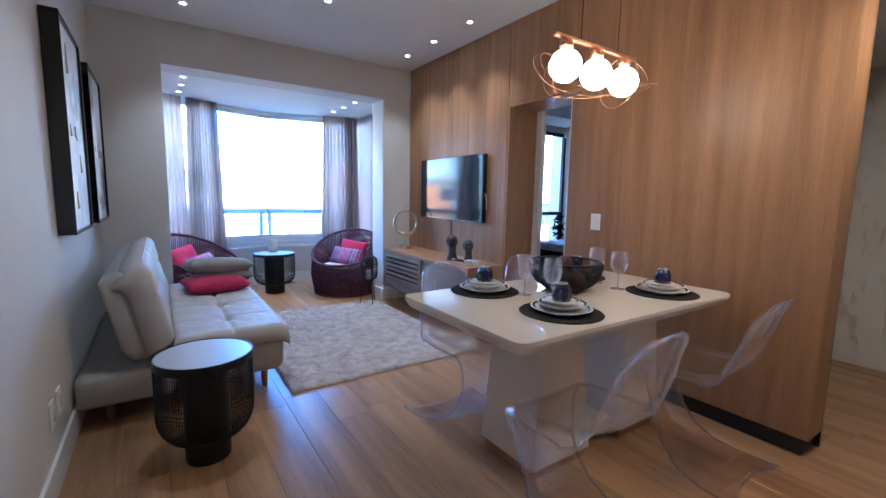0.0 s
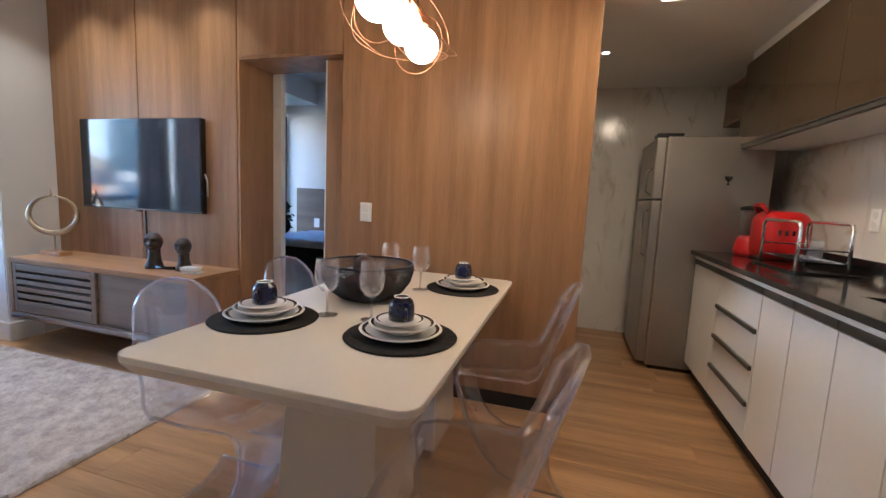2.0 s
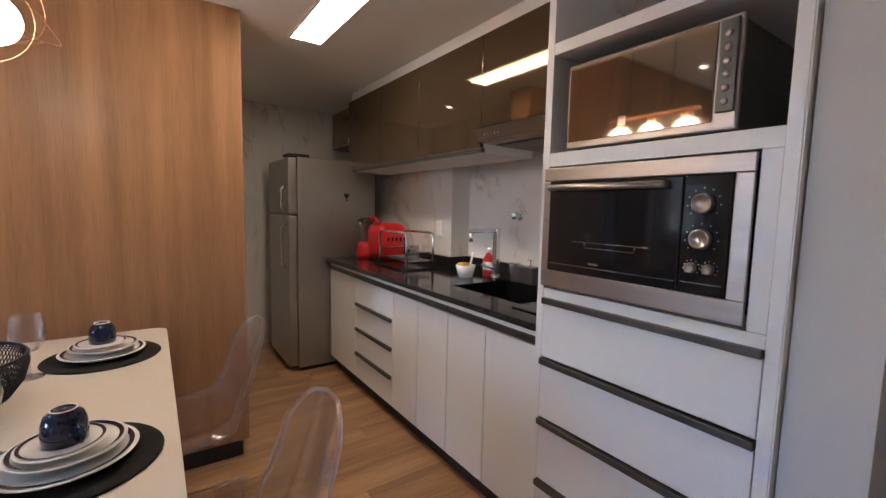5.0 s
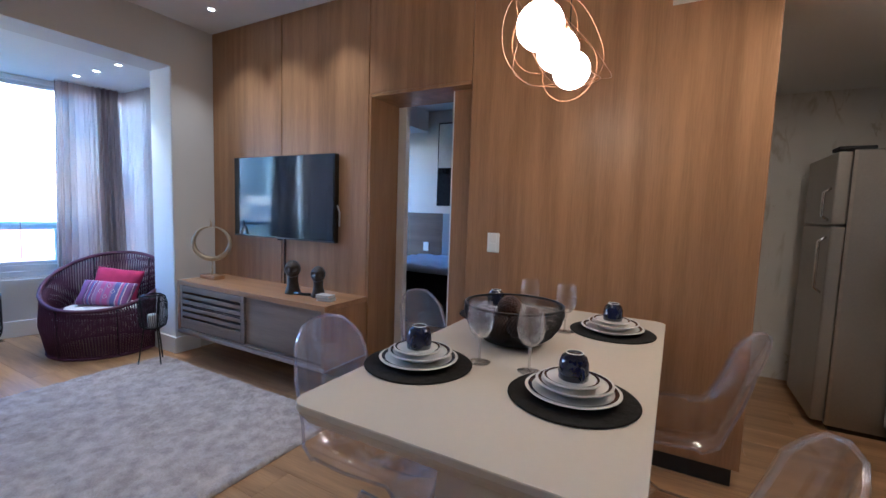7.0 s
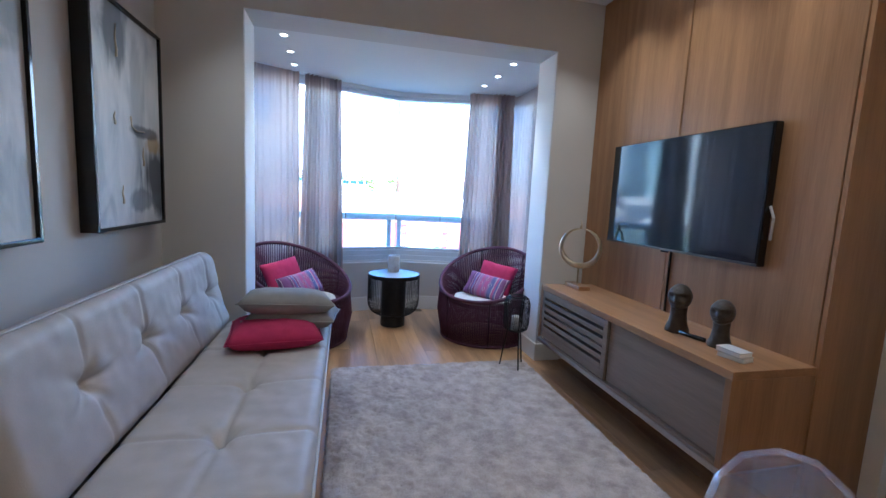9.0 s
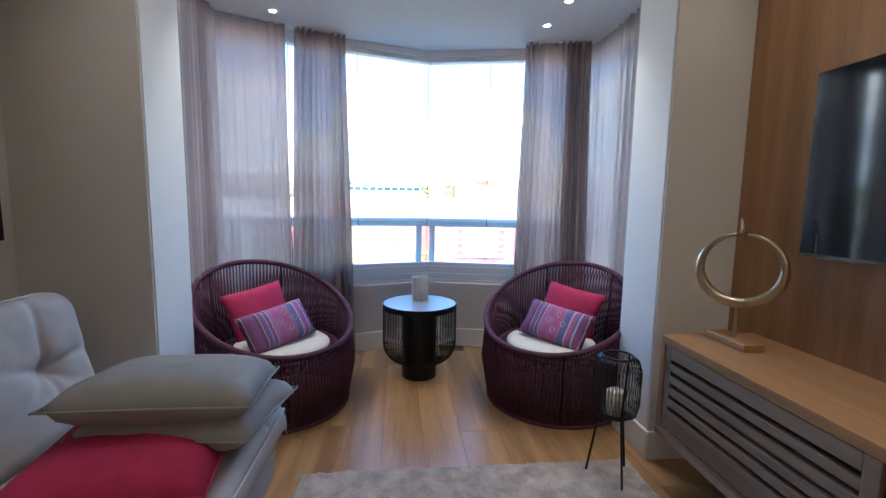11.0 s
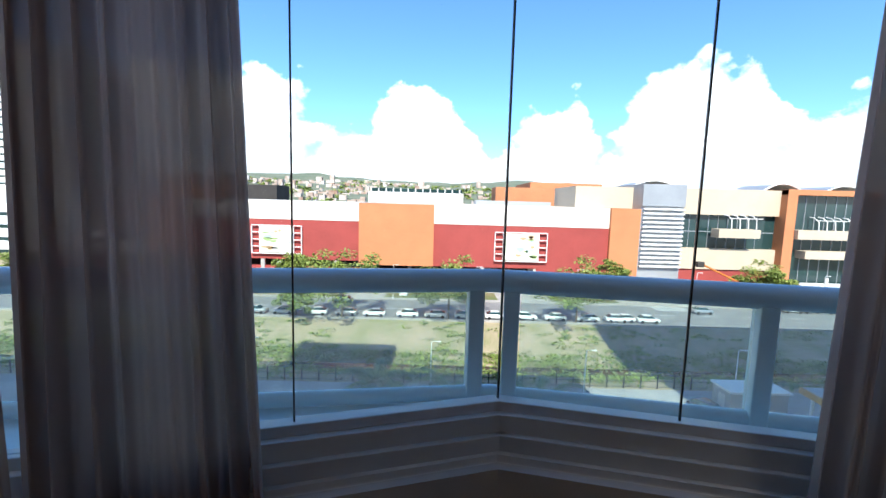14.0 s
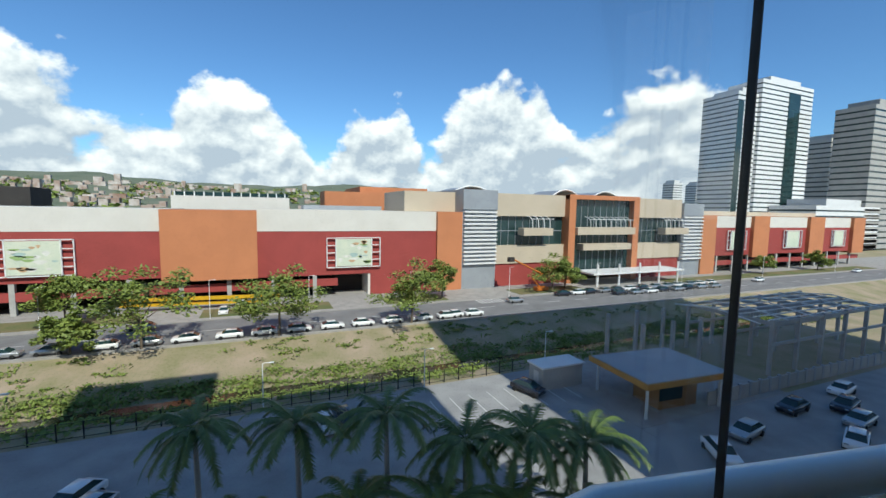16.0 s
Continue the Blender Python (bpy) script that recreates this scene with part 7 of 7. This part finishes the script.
part("glass", lathe([(0.026, 0), (0.032, 0.0), (0.029, 0.10), (0, 0.10), (0, 0.096), (0.026, 0.096), (0.026, 0)], 20), WINEG, gl, "", True)
rc_ = thing("rice_cooker", 4.02, 0.42, 0.925, "glossy red rounded kitchen appliance standing on the worktop", "appliance")
bm = box(-0.13, 0.13, -0.13, 0.13, 0.0, 0.30, 0.075, 6)
part("body", bm, RED_P, rc_, "", True)
part("handle", tube([(-0.07, 0.1, 0.29), (-0.05, 0.13, 0.335), (0.05, 0.13, 0.335), (0.07, 0.1, 0.29)], 0.013, 8), RED_P, rc_, "", True)
part("base", box(-0.11, 0.11, -0.11, 0.11, -0.0, 0.012, 0.004), BLACK, rc_)
for k in range(4):
    part("slot", box(-0.134, -0.128, -0.06 + k * 0.035, -0.045 + k * 0.035, 0.16, 0.19, 0.002), BLACK, rc_)
bl = thing("blender", 4.24, 0.50, 0.925, "red blender with a clear jug beside the fridge", "blender")
part("base", lathe([(0, 0), (0.075, 0), (0.08, 0.02), (0.07, 0.10), (0.055, 0.13), (0, 0.13)], 28), RED_P, bl, "", True)
part("jug", lathe([(0.05, 0.131), (0.065, 0.30), (0.062, 0.30), (0.047, 0.134), (0, 0.134)], 28), WINEG, bl, "clear jug", True)
part("lid", lathe([(0, 0.30), (0.067, 0.30), (0.067, 0.318), (0.03, 0.33), (0, 0.33)], 28), BLACK, bl, "black lid", True)
bw = thing("soap_bowl", 3.06, 0.36, 0.925, "white tapered bowl with brush and sponge", "bowl")
part("bowl", lathe([(0, 0), (0.045, 0), (0.062, 0.075), (0.058, 0.075), (0.042, 0.006), (0, 0.006)], 28), PORC, bw, "", True)
part("sponge", box(-0.01, 0.05, -0.03, 0.03, 0.05, 0.085, 0.006), YEL, bw, "yellow sponge")
part("brush", tube([(-0.03, 0, 0.03), (-0.06, -0.01, 0.16)], 0.006, 8), PORC, bw, "white brush handle", True)
dtg = thing("soap_bottle", 3.03, 0.20, 0.925, "red detergent bottle with a white label", "bottle")
part("body", lathe([(0, 0), (0.034, 0), (0.036, 0.03), (0.034, 0.11), (0.014, 0.145), (0.014, 0.15), (0, 0.15)], 24), RED_P, dtg, "", True)
part("label", lathe([(0.0365, 0.04), (0.0355, 0.09)], 24), PORC, dtg, "white label", True)
part("cap", lathe([(0, 0.15), (0.013, 0.15), (0.012, 0.175), (0, 0.178)], 16), PORC, dtg, "white cap", True)
spb = thing("sponge_holder", 2.70, 0.16, 0.925, "grey square sponge holder with a pump", "holder")
part("box", box(-0.055, 0.055, -0.045, 0.045, 0, 0.095, 0.006), HANDLE, spb)
part("pump", tube([(0, 0, 0.095), (0, 0, 0.135), (0, 0.035, 0.137)], 0.005, 6), CHROME, spb, "chrome pump")
tb = thing("tumbler", 2.79, 0.20, 0.925, "clear tumbler standing by the tap", "glass")
part("glass", lathe([(0, 0), (0.026, 0), (0.034, 0.11), (0.031, 0.11), (0.024, 0.005), (0, 0.005)], 20), WINEG, tb, "", True)
so = thing("wall_socket", 2.52, 0.032, 1.235, "white double wall socket on the tiles", "socket", "wall sockets")
part("plate", box(-0.038, 0.038, 0, 0.008, -0.058, 0.058, 0.003), TRIM, so)
for z in (-0.024, 0.024):
    part("insert", lathe([(0, 0), (0.017, 0), (0.017, 0.003), (0, 0.003)], 18), PORC, so, at=pose(0, 0.008, z, -90, 0, 0))
so2 = copy_thing(so, pose(3.60, 0.192, 1.20))
sv = thing("stop_valve", 2.93, 0.032, 1.31, "round chrome stop valve on the tiles", "valve")
part("rose", lathe([(0, 0), (0.032, 0), (0.028, 0.012), (0, 0.014)], 24), CHROME, sv, "", True, at=pose(0, 0, 0, -90, 0, 0))
part("knob", lathe([(0, 0.014), (0.02, 0.014), (0.024, 0.03), (0.024, 0.06), (0.018, 0.068), (0, 0.068)], 20), CHROME, sv, "", True, at=pose(0, 0, 0, -90, 0, 0))

# wall cabinets in bronze glass, with the extractor hood
UY = 0.571
ux = [4.44, 3.84, 3.304, 2.692, 2.255]
for i in range(4):
    x1, x0 = ux[i], ux[i + 1]
    zb = 1.665 if i < 3 else 1.762
    ob = thing("wall_cabinet", (x0 + x1) / 2, 0, zb, "wall cabinet with a bronze mirror-glass door", "cabinet", "bronze glass wall cabinets")
    w, h = (x1 - x0) / 2, 2.21 - zb
    back = 0.194 if i < 2 else 0.034
    part("body", box(-w + 0.001, w - 0.001, back if i != 2 else 0.195, UY - 0.022, 0.0, h), LACQ, ob)
    d = part("door", box(-w + 0.0015, w - 0.0015, UY - 0.021, UY, 0.0, h, 0.001), BRONZE, ob, "bronze mirror-glass door")
    part("door_edge", box(-w + 0.0015, w - 0.0015, UY - 0.02, UY + 0.002, -0.006, -0.0005), HANDLE, d)
    if i < 3:
        part("grip_rail", box(-w, w, UY - 0.03, UY - 0.004, -0.028, -0.0065, 0.002), HANDLE, ob, "dark grip rail")
        part("bottom_board", box(-w, w, back if i != 2 else 0.195, UY - 0.031, -0.03, -0.001), LACQ, ob)
setting("trim_cabinet_filler", box(2.255, 4.44, 0.20, UY - 0.03, 2.211, KZ), LACQ, "white filler over the wall cabinets")
hd = thing("extractor_hood", 2.474, 0.30, 1.63, "slim stainless extractor hood under the wall cabinet", "extractor hood")
part("housing", box(-0.217, 0.217, -0.26, 0.262, 0.048, 0.130, 0.002), STEEL, hd)
bm = box(-0.230, 0.232, 0.2625, 0.312, 0.056, 0.112)
for v in bm.verts:
    if v.co.y > 0.3 and v.co.z < 0.08:
        v.co.y -= 0.034
part("visor", bm, STEEL, hd, "pull-out steel visor")
part("vent_gap", box(-0.217, 0.217, 0.2625, 0.280, 0.1125, 0.1295), BLACK, hd)
part("filter", box(-0.18, 0.18, -0.2, 0.20, 0.040, 0.0475, 0.002), HANDLE, hd, "grey mesh grease filter")
for k in range(9):
    part("filter_slat", box(-0.17, 0.17, -0.185 + k * 0.042, -0.170 + k * 0.042, 0.036, 0.0398), STEEL, hd)
for k in range(5):
    part("button", lathe([(0, 0), (0.006, 0), (0.006, 0.003), (0, 0.003)], 12), CHROME, hd, at=pose(0.06 + k * 0.024, 0.2945, 0.084, -122, 0, 0))
sh = thing("open_shelf", 4.68, 0.36, 1.88, "small open wooden shelf over the fridge", "shelf")
for z in (0, 0.30):
    part("board", box(-0.23, 0.30, -0.16, 0.16, z, z + 0.02), CAB, sh)
part("side", box(-0.23, -0.21, -0.16, 0.16, 0.0201, 0.2999), CAB, sh)
part("side", box(0.28, 0.30, -0.16, 0.16, 0.0201, 0.2999), CAB, sh)
for k, (dx, hh, m) in enumerate(((-0.12, 0.12, PORC), (-0.02, 0.15, CERAM), (0.1, 0.10, PORC))):
    j = thing("jar", 4.68 + dx, 0.40, 1.90, "small pale jar standing on the open shelf", "jar", "jars")
    part("body", lathe([(0, 0), (0.035, 0), (0.04, 0.01), (0.04, hh * 0.8), (0.03, hh), (0, hh)], 20), m, j, "", True)

# fridge
fr = thing("fridge", 4.685, 0.72, 0.0, "tall two-door stainless fridge freezer", "fridge")
part("body", box(-0.315, 0.315, -0.36, 0.30, 0.03, 1.722, 0.006), FRIDGE, fr)
for z0, z1, hz0, hz1 in ((0.05, 1.265, 0.85, 1.2), (1.275, 1.715, 1.30, 1.5)):
    d = part("door", box(-0.315, 0.315, 0.303, 0.375, z0, z1, 0.012, 3), FRIDGE, fr, "stainless door")
    part("handle", tube([(-0.26, 0.376, hz0), (-0.26, 0.41, hz0 + 0.03), (-0.26, 0.41, hz1 - 0.03), (-0.26, 0.376, hz1)], 0.009, 8), CHROME, d, "", True)
part("side_trim", box(-0.317, -0.309, 0.285, 0.303, 0.04, 1.72), STEEL, fr)
part("hinge_cover", box(-0.30, -0.16, 0.20, 0.37, 1.7225, 1.745, 0.004), BLACKM, fr)
part("foot_grille", box(-0.30, 0.30, -0.3, 0.28, 0.0, 0.029), BLACK, fr)
mg = thing("fridge_magnet", 4.366, 0.62, 1.42, "small black cup-shaped magnet on the fridge side", "magnet")
part("magnet", lathe([(0, -0.03), (0.012, -0.03), (0.005, -0.02), (0.004, -0.005), (0.022, 0.01), (0.024, 0.03), (0, 0.03)], 16), BLACK, mg, at=Matrix.Diagonal((0.2, 1, 1, 1)))

# oven tower
TX0, TX1, TY = 1.318, 2.05, 0.806
tw = thing("oven_tower", (TX0 + TX1) / 2, 0.4, 0.0, "white lacquered tall unit with built-in oven and niches", "cabinet")
w = (TX1 - TX0) / 2
by_, fy_ = -0.365, TY - 0.4
part("side", box(-w, -w + 0.03, by_, fy_, 0.10, KZ - 0.002, 0.0015), LACQ, tw)
part("side", box(w - 0.03, w, by_, fy_, 0.10, KZ - 0.002, 0.0015), LACQ, tw)
part("back", box(-w + 0.031, w - 0.031, by_, by_ + 0.02, 0.10, KZ - 0.002), LACQ, tw)
for z0, z1 in ((1.035, 1.07), (1.498, 1.545), (1.875, 1.914), (2.25, 2.286)):
    part("shelf", box(-w + 0.0305, w - 0.0305, by_ + 0.021, fy_ - 0.001, z0, z1, 0.001), LACQ, tw)
part("filler", box(-w + 0.031, -w + 0.072, fy_ - 0.02, fy_ - 0.002, 1.071, 1.497), LACQ, tw, "white filler beside the oven")
part("plinth", box(-w + 0.01, w - 0.01, by_, fy_ - 0.05, 0.0, 0.099), DARK, tw)
for z0, z1 in ((0.105, 0.322), (0.352, 0.561), (0.591, 0.789), (0.819, 1.012)):
    d = part("drawer_front", box(-w + 0.032, w - 0.032, fy_ - 0.02, fy_ + 0.001, z0, z1, 0.0015), LACQ, tw)
    part("handle", box(-w + 0.032, w - 0.032, fy_ - 0.012, fy_ + 0.014, z1 + 0.002, z1 + 0.024, 0.002), HANDLE, d, "graphite grip profile")
setting("trim_tower_plinth", box(TX0 - 0.004, TX0 - 0.001, 0.035, TY, 0.0, KZ), LACQ, "white tower end panel")
ov = thing("oven", 1.712, TY, 1.08, "built-in electric oven with a steel frame and black glass", "oven")
part("body", box(-0.29, 0.29, -0.5, -0.006, 0.01, 0.405), BLACK, ov)
part("frame", box(-0.318, 0.318, -0.003, 0.010, 0.0, 0.058, 0.003), STEEL, ov, "brushed steel frame")
part("frame", box(-0.318, 0.318, -0.003, 0.010, 0.366, 0.412, 0.003), STEEL, ov, "brushed steel frame")
part("frame", box(-0.318, -0.276, -0.003, 0.010, 0.0581, 0.3659, 0.003), STEEL, ov, "brushed steel frame")
part("frame", box(0.286, 0.318, -0.003, 0.010, 0.0581, 0.3659, 0.003), STEEL, ov, "brushed steel frame")
dg = part("door", box(-0.162, 0.285, -0.004, 0.016, 0.060, 0.364, 0.003), BLACK, ov, "black glass door")
part("window", box(-0.09, 0.23, 0.0162, 0.0172, 0.118, 0.31), SCREEN, dg, "dark tinted window")
part("handle", tube([(-0.12, 0.017, 0.342), (-0.118, 0.045, 0.342), (0.262, 0.045, 0.342), (0.264, 0.017, 0.342)], 0.011, 10), STEEL, dg, "curved steel handle", True)
part("rack", tube([(-0.04, 0.0185, 0.165), (-0.04, 0.0185, 0.15), (0.13, 0.0185, 0.15), (0.13, 0.0185, 0.165)], 0.0016, 5), CHROME, dg, "wire shelf behind the glass")
part("rack", tube([(-0.08, 0.0185, 0.167), (0.18, 0.0185, 0.167)], 0.0014, 5), CHROME, dg, "wire shelf behind the glass")
part("trim_line", box(-0.155, 0.275, 0.0165, 0.0175, 0.086, 0.088), CHROME, dg)
part("badge", box(0.08, 0.115, 0.0165, 0.0175, 0.097, 0.103), CHROME, dg, "small silver badge")
pnl = part("control_panel", box(-0.275, -0.164, -0.004, 0.014, 0.060, 0.364, 0.003), BLACK, ov, "black control panel")
for kx, kz, kr in ((-0.214, 0.292, 0.026), (-0.214, 0.203, 0.026), (-0.195, 0.128, 0.013), (-0.238, 0.128, 0.013)):
    part("knob", lathe([(0, 0), (kr, 0), (kr * 1.02, 0.004), (kr * 0.98, 0.014), (kr * 0.90, 0.017), (kr * 0.78, 0.017), (kr * 0.74, 0.013), (0, 0.013)], 28), STEEL, pnl, "round steel knob", True, at=pose(kx, 0.014, kz, -90, 0, 0))
    tk = bmesh.new()
    for q in range(9):
        a = radians(-40 + q * 32)
        box(kx + kr * 1.5 * math.cos(a) - 0.0015, kx + kr * 1.5 * math.cos(a) + 0.0015, 0.0141, 0.0146, kz + kr * 1.5 * math.sin(a) - 0.001, kz + kr * 1.5 * math.sin(a) + 0.001, bm=tk)
    part("dial_marks", tk, PORC, pnl, "fine white dial marks")
part("trim_line", box(-0.268, -0.17, 0.0142, 0.0148, 0.088, 0.09), CHROME, pnl)
mw = thing("microwave", 1.712, TY - 0.012, 1.545, "mirror-fronted microwave oven standing in the niche", "microwave")
part("body", box(-0.255, 0.255, -0.38, -0.02, 0.012, 0.275, 0.006), HANDLE, mw)
part("front", box(-0.26, 0.25, -0.0195, 0.0, 0.008, 0.28, 0.005), STEEL, mw, "silver front frame")
part("mirror_door", box(-0.205, 0.240, 0.0005, 0.004, 0.030, 0.272, 0.002), MIRROR, mw, "bronze mirror door")
cp = part("control_panel", box(-0.254, -0.212, 0.0005, 0.010, 0.05, 0.270, 0.003), HANDLE, mw, "black control panel")
for k in range(6):
    part("button", lathe([(0, 0), (0.009, 0), (0.008, 0.003), (0, 0.0035)], 14), STEEL, cp, "", True, at=pose(-0.233, 0.010, 0.075 + k * 0.032, -90, 0, 0))
part("badge", box(0.03, 0.055, 0.0042, 0.006, 0.06, 0.085, 0.001), CHROME, mw, "small silver badge")
for fx in (-0.2, 0.2):
    part("foot", lathe([(0, 0), (0.014, 0), (0.014, 0.0125), (0, 0.0125)], 12), BLACK, mw, at=pose(fx, -0.1, 0))
for k, (gx, gy) in enumerate(((1.50, 0.62), (1.62, 0.66), (1.74, 0.60), (1.86, 0.66), (1.58, 0.5), (1.8, 0.48))):
    ob = thing("wine_glass", gx, gy, 1.914, "clear stemmed glass standing in the upper niche", "wine glass", "glasses in the niche")
    part("bowl", lathe([(0.005, 0.082), (0.022, 0.090), (0.036, 0.112), (0.041, 0.140), (0.039, 0.168), (0.0345, 0.195)], 24), WINEG, ob, "", True)
    part("stem", lathe([(0, 0), (0.036, 0), (0.012, 0.004), (0.0045, 0.012), (0.0038, 0.045), (0.006, 0.084), (0, 0.085)], 20), WINEG, ob, "", True)

# ---- bedroom glimpse ----
bd = thing("bed", 5.05, 4.15, 0.0, "single bed with a pale quilted mattress on a black base", "bed")
part("base", box(-0.19, 0.90, -0.8, 0.8, 0.04, 0.615, 0.02), SLATE, bd, "black upholstered base")


def quilt(u, v):
    x, y = -0.21 + 1.12 * u, -0.81 + 1.62 * v
    e = min(x + 0.21, 0.91 - x, y + 0.81, 0.81 - y)
    return (x, y, 0.70 - rounded(e, 0.05) + 0.006 * math.sin(x * 30) * math.sin(y * 30) + 0.01 * noise.noise((x * 3, y * 3, 0)))


bm = sheet(quilt, 70, 60)
ret = bmesh.ops.extrude_edge_only(bm, edges=[e for e in bm.edges if e.is_boundary])
for v in [g for g in ret["geom"] if isinstance(g, bmesh.types.BMVert)]:
    v.co.z = 0.617
part("mattress", bm, surface("quilted_sheet", (0.62, 0.62, 0.66), (0.50, 0.50, 0.55), 0.85, 0, 6, 0.3, 120), bd, "pale quilted mattress", True)
HEADB = wood("dark_headboard_veneer", (0.16, 0.105, 0.07), (0.10, 0.065, 0.042), "y", 0.5)
hbd = thing("headboard", 5.975, 4.1, 0.0, "brown and grey panelled headboard on the wall", "headboard")
for y0, y1, m in ((-1.6, -0.35, HEADB), (-0.34, 0.55, M_GRY), (0.56, 1.12, HEADB)):
    part("panel", box(-0.03, 0.02, y0, y1, 0.02, 1.256, 0.003), m, hbd)
so3 = thing("wall_socket", 5.943, 4.90, 0.80, "white wall socket on the headboard", "socket", "wall sockets")
part("plate", box(-0.008, 0, -0.04, 0.04, -0.06, 0.06, 0.003), TRIM, so3)
pc = thing("picture", 5.998, 4.45, 1.36, "large black-framed landscape print over the bed", "picture")
part("frame", box(-0.03, 0, -0.40, 0.32, 0.0, 1.09, 0.003), BLACK, pc)
part("print", box(-0.034, -0.0301, -0.385, 0.305, 0.5, 1.075), CREAM, pc, "pale upper half of the print")
bm = box(-0.034, -0.0301, -0.385, 0.305, 0.012, 0.42)
random.seed(2)
for k in range(26):
    yy = -0.38 + 0.68 * random.random()
    box(-0.0338, -0.0302, yy, yy + 0.02, 0.41, 0.44 + 0.09 * random.random(), bm=bm)
part("print", bm, SLATE, pc, "dark lower half of the print")
stl = thing("floor_plant", 5.55, 5.1, 0.0, "dark dried plant standing beside the bed", "plant")
bm = bmesh.new()
random.seed(6)
leaf_cloud(bm, (0, 0, 0.85), (0.09, 0.09, 0.20), 70, 0.05)
part("leaves", bm, SLATE, stl)
part("stem", tube([(0, 0, 0), (0.01, 0, 0.85)], 0.006, 6), SLATE, stl)
